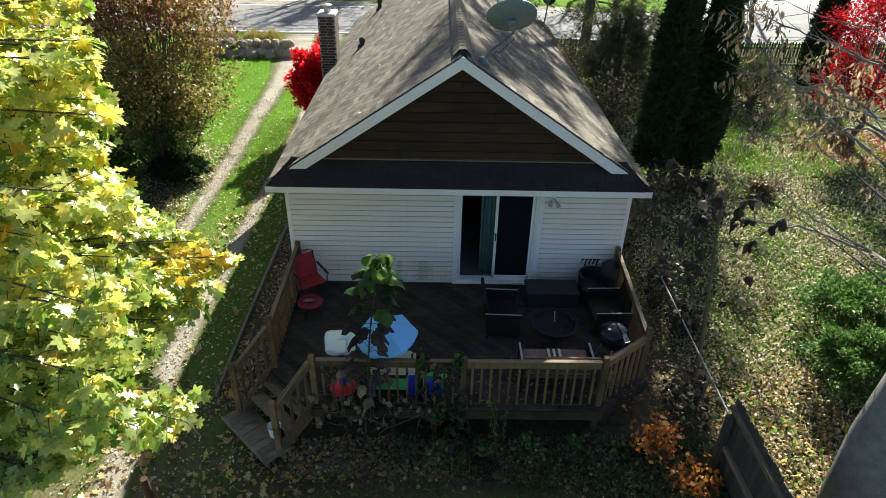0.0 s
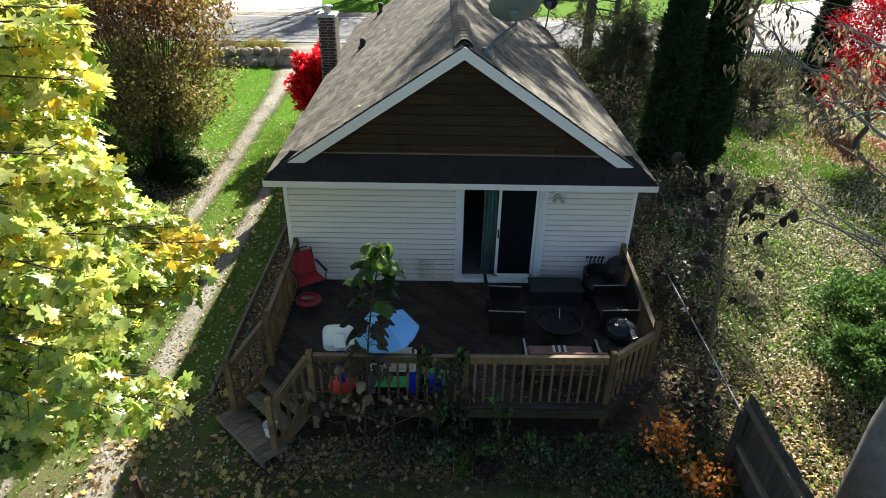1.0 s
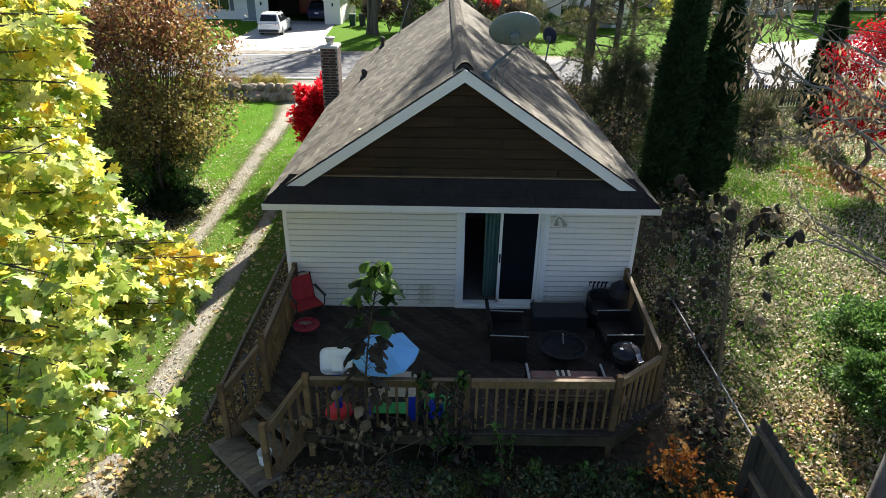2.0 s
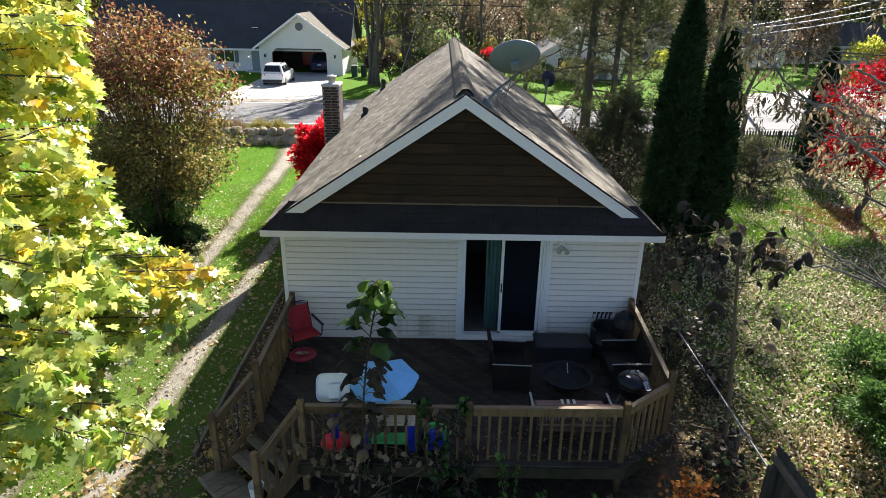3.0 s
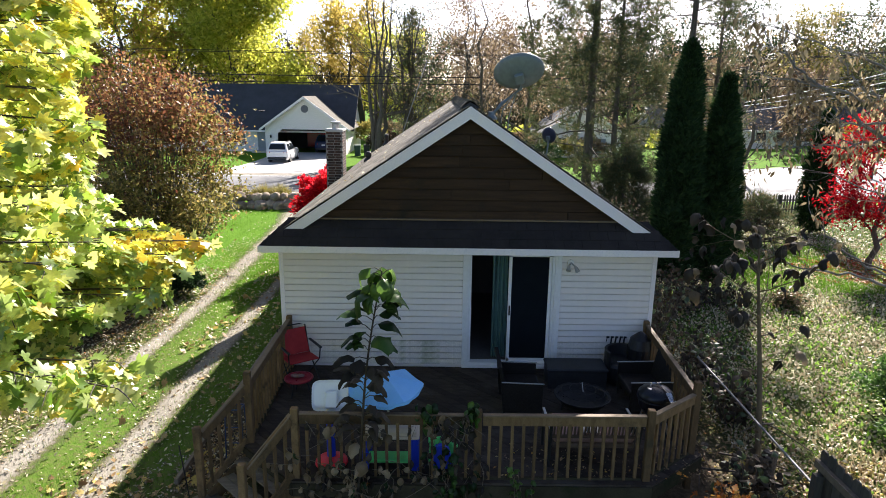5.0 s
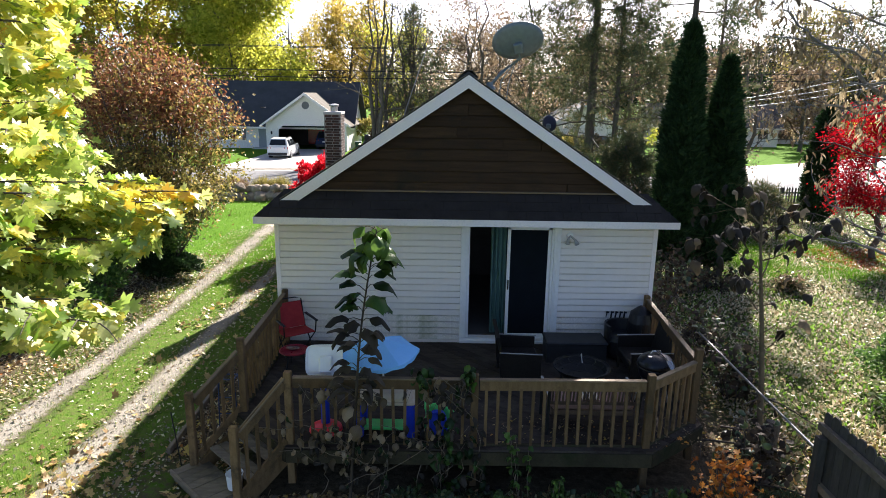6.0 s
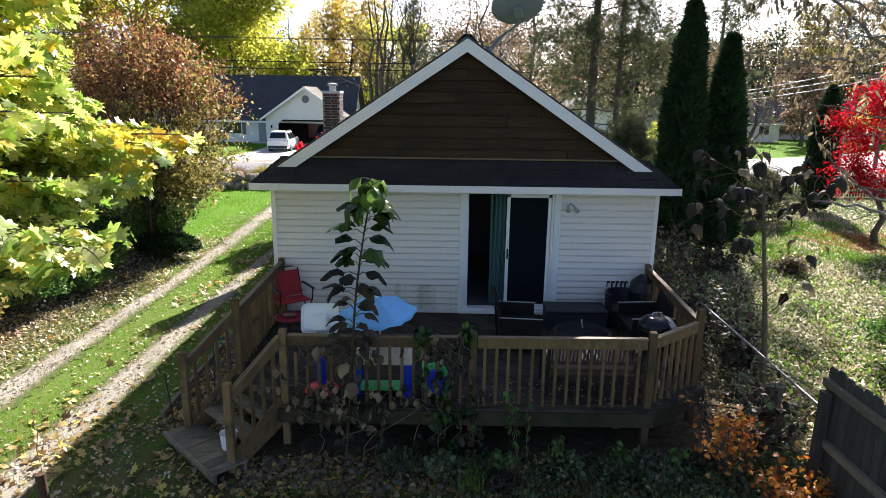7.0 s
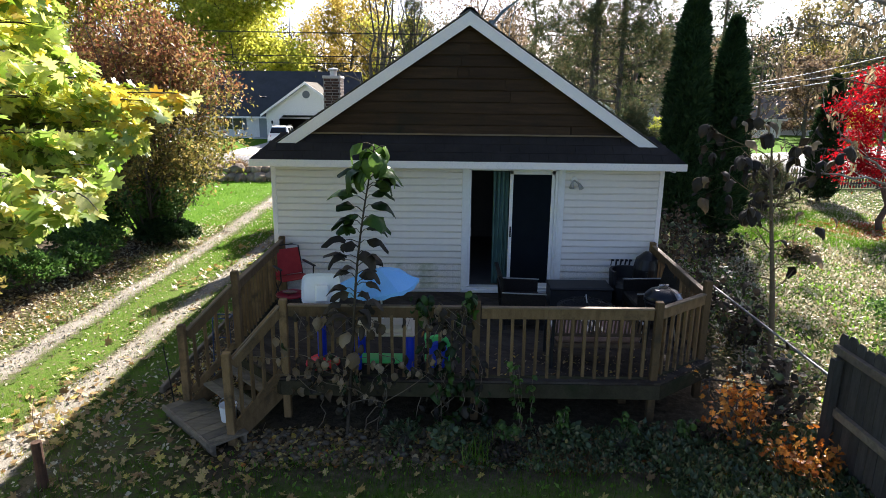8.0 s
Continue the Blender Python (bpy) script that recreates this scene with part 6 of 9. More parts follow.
    part("ridge_antenna_dish", lathe(nb(), (-18.9, 54.2, 3.35), [(0.02, 0), (0.3, 0.10), (0.32, 0.12), (0.30, 0.13)], 14), M["dark_metal"], h)


def car(name, x, y, z, paint, label, turn=0.0):
    """A tall estate car, its tail towards -y."""
    c = thing(name, (x, y, z), label, "car")
    L, Wd = 4.8, 1.86
    rows = [(0.0, 0.34, 0.98, 0.86), (0.12, 0.26, 1.05, 0.93), (0.9, 0.22, 1.05, 0.96), (2.4, 0.22, 1.02, 0.97), (3.7, 0.22, 0.98, 0.95), (4.5, 0.26, 0.86, 0.88), (4.8, 0.36, 0.72, 0.74)]
    bm = nb()

    def loft(rows, top_in):
        prev = None
        for yy, lo, hi, hw in rows:
            ring = [bm.verts.new((x + sx * hw * f, y + yy, z + zz)) for sx, f, zz in ((-1, 0.92, lo), (-1, 1, lo + 0.16), (-1, 1, (lo + hi) / 2), (-1, top_in, hi), (1, top_in, hi), (1, 1, (lo + hi) / 2), (1, 1, lo + 0.16), (1, 0.92, lo))]
            if prev:
                for i in range(8):
                    bm.faces.new((prev[i], prev[(i + 1) % 8], ring[(i + 1) % 8], ring[i]))
            else:
                bm.faces.new(ring[::-1])
            prev = ring
        bm.faces.new(prev)
    loft(rows, 0.93)
    bmesh.ops.bevel(bm, geom=[e for e in bm.edges if e.calc_face_angle(0) > 0.35], offset=0.05, segments=2, affect="EDGES")
    part("body", bm, paint, c)
    bm = nb()
    prev = None
    for yy, lo, hi, hw, tw in ((0.10, 1.0, 1.04, 0.86, 0.84), (0.42, 1.0, 1.66, 0.88, 0.66), (1.0, 1.0, 1.73, 0.90, 0.69), (2.3, 1.0, 1.70, 0.90, 0.68), (3.1, 0.98, 1.20, 0.88, 0.76), (3.5, 0.96, 0.99, 0.86, 0.82)):
        ring = [bm.verts.new((x + a, y + yy, z + b)) for a, b in ((-hw, lo), (-tw, hi), (tw, hi), (hw, lo))]
        if prev:
            for i in range(4):
                bm.faces.new((prev[i], prev[(i + 1) % 4], ring[(i + 1) % 4], ring[i]))
        else:
            bm.faces.new(ring[::-1])
        prev = ring
    bm.faces.new(prev)
    bmesh.ops.recalc_face_normals(bm, faces=bm.faces)
    bmesh.ops.bevel(bm, geom=[e for e in bm.edges if e.calc_face_angle(0) > 0.35], offset=0.045, segments=2, affect="EDGES")
    part("cabin", bm, paint, c)
    part("rear_window", prism(nb(), [(x - 0.70, y + 0.14, z + 1.16), (x + 0.70, y + 0.14, z + 1.16), (x + 0.60, y + 0.375, z + 1.60), (x - 0.60, y + 0.375, z + 1.60)], (0, -0.02, 0.012)), M["dark_glass"], c)
    for s in (-1, 1):
        for a, b in ((0.62, 1.35), (1.42, 2.25), (2.32, 2.95)):
            t0, t1 = 0.885, 0.715
            part("side_window", prism(nb(), [(x + s * t0, y + a, z + 1.08), (x + s * t0, y + b + 0.05, z + 1.08), (x + s * t1, y + b - 0.08, z + 1.58 - (0.28 if b > 2.5 else 0)), (x + s * t1, y + a + 0.05, z + 1.58)], (s * 0.022, 0, 0.005)), M["dark_glass"], c)
        part("tail_light", box(nb(), (x + s * 0.72, y + 0.07, z + 0.92), (0.32, 0.10, 0.15), pose(0, 0, 0, 0, 0, s * 12), 0.02), M["lamp_red"], c)
        part("roof_rail", beam(nb(), (x + s * 0.62, y + 0.6, z + 1.76), (x + s * 0.62, y + 2.3, z + 1.76), 0.04, 0.04), M["dark_metal"], c)
        part("mirror", box(nb(), (x + s * 1.02, y + 2.85, z + 1.08), (0.2, 0.12, 0.14), None, 0.03), paint, c)
    part("rear_bumper", box(nb(), (x, y - 0.02, z + 0.42), (1.62, 0.14, 0.22), None, 0.04), M["black_plastic"], c)
    part("number_plate", box(nb(), (x, y - 0.01, z + 0.80), (0.36, 0.02, 0.14)), M["road_paint"], c)
    for s in (-1, 1):
        for yy in (0.95, 3.85):
            bm = nb()
            cyl(bm, (x + s * 0.72, y + yy, z + 0.35), (x + s * 0.96, y + yy, z + 0.35), 0.35, 0.35, 24)
            wheel = part("wheel", bm, M["tyre"], c)
            part("rim", cyl(nb(), (x + s * 0.945, y + yy, z + 0.35), (x + s * 0.972, y + yy, z + 0.35), 0.235, 0.2, 14), M["rim"], wheel)
    return c


def wheelie_bin(x, y, mat, label):
    z = gz(x, y)
    b = thing("wheelie_bin", (x, y, z), label, "bin", "bins beside the garage")
    bm = nb()
    prism(bm, [(x - 0.24, y - 0.26, z + 0.02), (x + 0.24, y - 0.26, z + 0.02), (x + 0.24, y + 0.26, z + 0.02), (x - 0.24, y + 0.26, z + 0.02)], (0, 0, 0.98))
    for v in bm.verts:
        if v.co.z > z + 0.5:
            v.co.x, v.co.y = x + (v.co.x - x) * 1.2, y + (v.co.y - y) * 1.2
    part("tub", bm, mat, b)
    part("lid", box(nb(), (x, y, z + 1.03), (0.62, 0.68, 0.06), pose(0, 0, 0, 4), 0.02), mat, b)
    for s in (-1, 1):
        part("wheel", cyl(nb(), (x + s * 0.22, y + 0.3, z + 0.1), (x + s * 0.28, y + 0.3, z + 0.1), 0.1, 0.1, 12), M["tyre"], b)


def far_house(x, y, w, d, eave, ridge, along, label, wall="neighbour_wall"):
    z = gz(x, y) - 0.05
    h = thing("far_house", (x, y, z), label, "house", "houses down the street")
    gable_block(h, x - w / 2, x + w / 2, y, y + d, z, z + eave, z + ridge, along, M[wall], M["roof_far"], 0.45)
    if along == "y":
        part("gable_end", prism(nb(), [(x - w / 2, y + 0.01, z + eave), (x + w / 2, y + 0.01, z + eave), (x, y + 0.01, z + ridge - 0.05)], (0, 0.2, 0)), M[wall], h)
    n = max(2, int(w / 3.2))
    for i in range(n):
        xx = x - w / 2 + w * (i + 0.5) / n
        if i == n // 2:
            part("door", box(nb(), (xx, y - 0.03, z + 1.0), (0.9, 0.06, 2.0), None, 0.02), M["neighbour_door"], h)
        else:
            house_window(h, xx, y, z + 1.5, 1.3, 1.1)


def boulder_wall():
    rng = np.random.default_rng(91)
    for i in range(25):
        row = 0 if i < 13 else 1
        x = -13.4 + (i % 13) * 0.46 + row * 0.25 + rng.normal(0, 0.05)
        y = 20.5 + row * 0.28 + 0.16 * (i % 2) + 0.08 * math.sin(i) + (x + 12) * 0.06
        r = rng.uniform(0.27, 0.37) * (0.9 if row else 1)
        bm = nb()
        bmesh.ops.create_icosphere(bm, subdivisions=3, radius=1.0)
        ph = rng.uniform(0, 9)
        for v in bm.verts:
            c = v.co
            k = 1 + 0.32 * (noise.noise(c * 1.4 + Vector((ph, i, 0)))) + 0.12 * noise.noise(c * 4 + Vector((i, ph, 3)))
            v.co = Vector((c.x * r * 1.15 * k, c.y * r * 0.95 * k, c.z * r * 0.86 * k))
        z = gz(x, y) + r * 0.5 + row * 0.42
        ob = tagged(attach(new("boulder", finish(bm, "boulder", M["rock"])), None, pose(x, y, z, 0, 0, rng.uniform(0, 360))), "rounded brown field boulder stacked at the lawn's end", "boulder", "boulders of the garden wall")
        ob.data.polygons.foreach_set("use_smooth", np.ones(len(ob.data.polygons), bool))
    for i, x in enumerate((-12.2, -11.2, -9.9, -9.0)):
        tuft_bush("ornamental_grass", x, 21.75 + 0.1 * i, 0.95, 1.3, 900, 0.4, "brown_leaf" if i < 2 else "olive", "dry tuft of ornamental grass above the boulders", 60 + i, "blade")


def picket_fence():
    f = thing("picket_fence", (14, 21.4, -0.5), "dark weathered picket fence along the street side", "fence")
    x0, x1 = 4.8, 27.0
    meshes = []
    for k in range(3):
        bm = nb()
        prism(bm, [(-0.045, 0, 0), (0.045, 0, 0), (0.045, 0, 0.95), (0, 0, 1.04 + 0.02 * k), (-0.045, 0, 0.95)], (0, 0.02, 0))
        meshes.append(finish(bm, "picket", M["picket"]))

    def yy(x):
        return 21.3 + 0.05 * (x - 5)
    n = int((x1 - x0) / 0.155)
    for i in range(n):
        x = x0 + i * 0.155
        piece("picket", meshes[i % 3], f, pose(x, yy(x), gz(x, yy(x)) + 0.04, 0, random.uniform(-1.5, 1.5), 3))
    for i in range(10):
        x = x0 + i * (x1 - x0) / 9
        part("fence_post", box(nb(), (x, yy(x) + 0.07, gz(x, yy(x)) + 0.5), (0.09, 0.09, 1.1)), M["picket"], f)
    for zz in (0.28, 0.78):
        for i in range(9):
            a, b = x0 + i * (x1 - x0) / 9, x0 + (i + 1) * (x1 - x0) / 9
            part("fence_rail", beam(nb(), (a, yy(a) + 0.035, gz(a, yy(a)) + zz), (b, yy(b) + 0.035, gz(b, yy(b)) + zz), 0.035, 0.08), M["picket"], f)


def board_fence():
    f = thing("board_fence", (3.9, -6.5, 0), "grey weathered board fence panel with two rails", "fence")
    for i in range(34):
        y = -4.18 - i * 0.143
        h = 1.58 + 0.02 * math.sin(i * 1.7)
        bm = nb()
        prism(bm, [(3.885, y - 0.068, -0.03), (3.885, y + 0.068, -0.03), (3.885, y + 0.068, h - 0.04), (3.885, y + 0.035, h), (3.885, y - 0.035, h), (3.885, y - 0.068, h - 0.04)], (0.02, 0, 0))
        part("fence_board", bm, M["fence_wood"], f)
    for z in (1.40, 0.72):
        part("fence_rail", beam(nb(), (3.85, -4.12, z), (3.85, -9.0, z), 0.06, 0.09, 0.004), M["step_wood"], f)
    for y in (-4.25, -6.6, -9.0):
        part("fence_post", box(nb(), (3.80, y, 0.65), (0.09, 0.09, 1.35)), M["fence_wood"], f)


def pipe_fence():
    f = thing("pipe_fence", (4.05, -2, 0), "galvanised top rail of an old wire fence", "fence")
    part("top_rail", cyl(nb(), (4.08, 0.2, 0.97), (4.03, -4.05, 0.93), 0.017, 0.017, 10), M["hose"], f)
    for y in (0.2, -4.0):
        part("fence_post", cyl(nb(), (4.06, y, -0.1), (4.06, y, 0.98), 0.022, 0.022, 8), M["hose"], f)


def satellite_dish(name, c, w, h, foot, label, aim=(0.12, 0.80, 0.58), roll=0.0, mat="dish"):
    t = thing(name, foot, label, "satellite dish")
    n = Vector(aim).normalized()
    xx = Vector((0, 0, 1)).cross(n).normalized()
    yy = n.cross(xx)
    xx, yy = xx * math.cos(roll) - yy * math.sin(roll), yy * math.cos(roll) + xx * math.sin(roll)
    c = Vector(c)
    bm = nb()
    rings, m = [], 36
    for k in range(6):
        r = k / 5
        rings.append([bm.verts.new(c + xx * (w / 2 * r * math.cos(2 * math.pi * i / m)) + yy * (h / 2 * r * math.sin(2 * math.pi * i / m)) + n * (0.09 * w * r * r)) for i in range(m)] if k else [bm.verts.new(c)])
    for p, q in zip(rings, rings[1:]):
        for i in range(m):
            if len(p) == 1:
                bm.faces.new((p[0], q[i], q[(i + 1) % m]))
            else:
                bm.faces.new((p[i], q[i], q[(i + 1) % m], p[(i + 1) % m]))
    ex = bmesh.ops.extrude_face_region(bm, geom=bm.faces[:])
    bmesh.ops.translate(bm, verts=[v for v in ex["geom"] if isinstance(v, bmesh.types.BMVert)], vec=n * 0.012)
    d = part("reflector", bm, M[mat], t, "grey oval reflector seen from behind")
    d.data.polygons.foreach_set("use_smooth", np.ones(len(d.data.polygons), bool))
    hub = c - n * 0.05 - yy * 0.12 * h
    part("bracket", box(nb(), hub, (0.15, 0.10, 0.17), (Matrix((xx, n, yy)).transposed()).to_4x4(), 0.015), M["dish"], t)
    tb = Tubes(10)
    f = Vector(foot)
    tb.add([f, f + (hub - f) * 0.35 + Vector((0.02, 0, 0)), hub - yy * 0.28 * h, hub], [0.032, 0.03, 0.03, 0.03])
    tb.part("mast", M["dish"], t)
    part("foot_plate", lathe(nb(), f - Vector((0, 0, 0.06)), [(0.10, 0), (0.10, 0.03), (0.06, 0.07), (0.05, 0.13)], 14), M["dish"], t)
    end = c + n * 0.5 * w + yy * -0.30 * h
    tb = Tubes(6)
    tb.add([hub - yy * 0.3 * h, end], [0.014, 0.012])
    tb.part("feed_arm", M["dish"], t)
    part("receiver", box(nb(), end, (0.10, 0.12, 0.08), None, 0.02), M["dish"], t)
    if w > 0.7:
        for s in (0.18, 0.30):
            tb = Tubes(5)
            g = f + Vector((s, 0.16, -0.70 * s))
            tb.add([hub - yy * 0.2 * h - (hub - f) * 0.15, g + Vector((0.02, 0, 0.22)), g], [0.009] * 3)
            tb.part("brace", M["dish"], t)
        tb = Tubes(5)
        tb.add([hub - yy * 0.3, f + Vector((0.28, 0.1, 0.12)), f + Vector((0.12, 0.3, 0.12)), f + Vector((0.22, 0.25, -0.02)), f + Vector((0.7, 0.5, -0.46)), f + Vector((1.1, 0.55, -0.76))], [0.006] * 6)
        tb.part("cable", M["wire"], t)
    return t


def utility_lines():
    for x, y in ((-46, 37.2), (33, 38.6), (22.9, 40.0), (36.1, 40.0)):
        z = gz(x, y)
        p = thing("utility_pole", (x, y, z), "wooden utility pole beside the street", "utility pole", "poles along the street")
        part("pole", cyl(nb(), (x, y, z - 0.2), (x, y, z + 9), 0.16, 0.11, 12), M["bark"], p)
        part("crossarm", box(nb(), (x, y, z + 8.4), (0.12, 2.2, 0.12)), M["bark"], p)
    for z0, z1, dy in ((6.45, 6.35, 0.0), (6.95, 6.85, -0.1), (8.5, 8.4, -0.9), (8.7, 8.6, 0.9)):
        tb = Tubes(4)
        tb.add([(-46 + 79 * f, 37.2 + 1.4 * f + dy, z0 + (z1 - z0) * f - 3.0 * f * (1 - f) * 0.45) for f in np.linspace(0, 1, 25)], [0.042 if -0.5 < dy < 0.5 else 0.024] * 25)
        tagged(tb.part("overhead_cable", M["wire"]), "black overhead cable sagging between poles", "cable", "overhead cables")
    for z0, z1 in ((4.3, 6.75), (4.75, 7.2), (5.0, 8.0)):
        tb = Tubes(4)
        tb.add([(23 + 13 * f, 40, z0 + (z1 - z0) * f - 0.8 * f * (1 - f)) for f in np.linspace(0, 1, 13)], [0.035] * 13)
        tagged(tb.part("overhead_cable", M["glint_wire"]), "sunlit overhead cable running to the pole", "cable", "overhead cables")


def mailbox():
    x, y = -13.5, 24.6
    z = gz(x, y)
    m = thing("mailbox", (x, y, z), "grey roadside mailbox on a wooden post", "mailbox")
    part("post", box(nb(), (x, y, z + 0.55), (0.1, 0.1, 1.2)), M["step_wood"], m)
    bm = nb()
    prism(bm, [(x - 0.1, y - 0.25, z + 1.12), (x + 0.1, y - 0.25, z + 1.12), (x + 0.1, y - 0.25, z + 1.26), (x + 0.06, y - 0.25, z + 1.33), (x - 0.06, y - 0.25, z + 1.33), (x - 0.1, y - 0.25, z + 1.26)], (0, 0.5, 0))
    part("box", bm, M["metal"], m)


neighbour_house()
car("suv", -14.75, 43.4, gz(-15.45, 48) + 0.03, M["car"], "white sport utility car parked on the driveway")
car("parked_car", -12.6, 53.2, gz(-12.6, 54) + 0.03, M["car_blue"], "dark blue car inside the open garage")
wheelie_bin(-8.9, 51.2, M["bin_green"], "dark green wheelie bin beside the garage")
wheelie_bin(-8.0, 51.3, M["black_plastic"], "black wheelie bin beside the garage")
far_house(33, 68, 15, 8, 2.5, 5.0, "x", "white bungalow beyond the side street")
far_house(50, 74, 14, 8, 2.5, 5.0, "x", "pale bungalow among trees")
far_house(13.5, 54, 8, 9, 2.6, 5.0, "y", "cream gabled house behind the pines")
boulder_wall()
mailbox()
picket_fence()
board_fence()
pipe_fence()
satellite_dish("satellite_dish", (0.72, 0.30, 5.83), 0.86, 0.63, (0.28, 0.26, 5.13), "grey oval satellite dish on the roof ridge", (0.1, 0.86, 0.45), 0.22)
satellite_dish("small_satellite_dish", (3.40, 13.25, 3.97), 0.54, 0.62, (3.30, 13.1, 3.02), "small dark satellite dish at the eave", (0.45, 0.86, 0.25), 0.0, "dish_shaded")
utility_lines()

# ---- things on the deck ----
def folding_chair():
    x, y, z = -2.93, -0.62, DECK
    c = thing("folding_chair", (x, y, z), "red mesh folding chair with black metal arms on the deck", "chair")
    R = pose(x, y, z, 0, 0, 34)

    def q(a, b, d):
        return R @ Vector((a, b, d))
    w = 0.25
    part("seat", prism(nb(), [q(-w, -0.22, 0.42), q(w, -0.22, 0.42), q(w, 0.22, 0.38), q(-w, 0.22, 0.38)], (0, 0, 0.02)), M["red_fabric"], c)
    bm = nb()
    prism(bm, [q(-w, 0.20, 0.42), q(w, 0.20, 0.42), q(w * 0.96, 0.36, 0.82), q(-w * 0.96, 0.36, 0.82)], (0, -0.02, 0))
    part("backrest", bm, M["red_fabric"], c)
    for s in (-1, 1):
        tb = Tubes(8)
        tb.add([q(s * w, -0.26, 0.0), q(s * w, 0.21, 0.40), q(s * w, 0.37, 0.85), q(s * w * 0.6, 0.38, 0.88), q(0, 0.38, 0.885)], [0.011] * 5)
        tb.part("back_tube", M["dark_metal"], c)
        tb = Tubes(8)
        tb.add([q(s * (w + 0.02), 0.27, 0.0), q(s * (w + 0.02), -0.2, 0.42), q(s * (w + 0.03), -0.22, 0.62)], [0.011] * 3)
        tb.part("leg", M["dark_metal"], c)
        part("armrest", beam(nb(), q(s * (w + 0.03), -0.26, 0.63), q(s * (w + 0.03), 0.25, 0.62), 0.05, 0.025, 0.008), M["black_plastic"], c)


def round_stool():
    x, y, z = -2.84, -1.14, DECK
    s = thing("round_side_table", (x, y, z), "small round red side table in front of the chair", "table")
    part("tabletop", lathe(nb(), (x, y, z + 0.27), [(0.20, 0), (0.235, 0.012), (0.235, 0.03), (0.21, 0.035), (0.2, 0.028)], 28), M["maroon"], s)
    for i in range(3):
        a = i * 2.094
        part("leg", cyl(nb(), (x + 0.19 * math.cos(a), y + 0.19 * math.sin(a), z), (x + 0.12 * math.cos(a), y + 0.12 * math.sin(a), z + 0.275), 0.011, 0.011, 8), M["dark_metal"], s)
    g = thing("work_glove", (x, y, z + 0.305), "crumpled dark cloth lying on the red side table", "cloth")
    bm = nb()
    bmesh.ops.create_icosphere(bm, subdivisions=3, radius=1)
    for v in bm.verts:
        c = v.co.copy()
        k = 1 + 0.5 * noise.noise(c * 2.2)
        v.co = Vector((x - 0.02 + c.x * 0.10 * k, y + c.y * 0.05 * k, z + 0.327 + max(-0.02, c.z * 0.025 * k)))
    part("cloth", bm, M["cushion"], g)


def toy_hoop():
    x, y, z = -1.97, -3.10, DECK
    t = thing("toy_basketball_hoop", (x, y, z), "toddler basketball hoop with white backboard, blue pole and red base", "toy")
    part("base", lathe(nb(), (x, y, z), [(0.20, 0), (0.22, 0.02), (0.21, 0.05), (0.15, 0.09), (0.07, 0.12)], 24), M["toy_red"], t, "rounded red plastic base")
    part("pole", cyl(nb(), (x, y, z + 0.10), (x, y - 0.02, z + 0.95), 0.06, 0.055, 16), M["toy_blue"], t, "blue plastic pole")
    bm = nb()
    R = pose(x + 0.02, y - 0.06, z + 1.02, -20, 0, 4)
    pts = []
    for i in range(28):
        a = 2 * math.pi * i / 28
        ca, sa = math.cos(a), math.sin(a)
        pts.append(R @ Vector((0.235 * math.copysign(abs(ca) ** 0.4, ca), 0.02, 0.20 * math.copysign(abs(sa) ** 0.4, sa))))
    prism(bm, pts, R.to_3x3() @ Vector((0, -0.045, 0)))
    out = R.to_3x3() @ Vector((0, -1, 0))
    bm.normal_update()
    face = max((f for f in bm.faces if len(f.verts) == 28), key=lambda f: f.calc_center_median().dot(out))
    bmesh.ops.inset_region(bm, faces=[face], thickness=0.03, depth=-0.028)
    part("backboard", bm, M["toy_white"], t, "white rounded backboard")
    bm = nb()
    box(bm, R @ Vector((0.02, -0.04, -0.05)), (0.17, 0.05, 0.22), R.to_3x3().to_4x4(), 0.02)
    part("hoop_bracket", bm, M["toy_white"], t)
    tb = Tubes(8)
    tb.add([R @ Vector((0.02 + 0.11 * math.cos(a), 0.16 + 0.11 * math.sin(a), -0.12)) for a in np.linspace(0, 2 * math.pi, 19)], [0.012] * 19)
    tb.part("hoop", M["toy_white"], t)


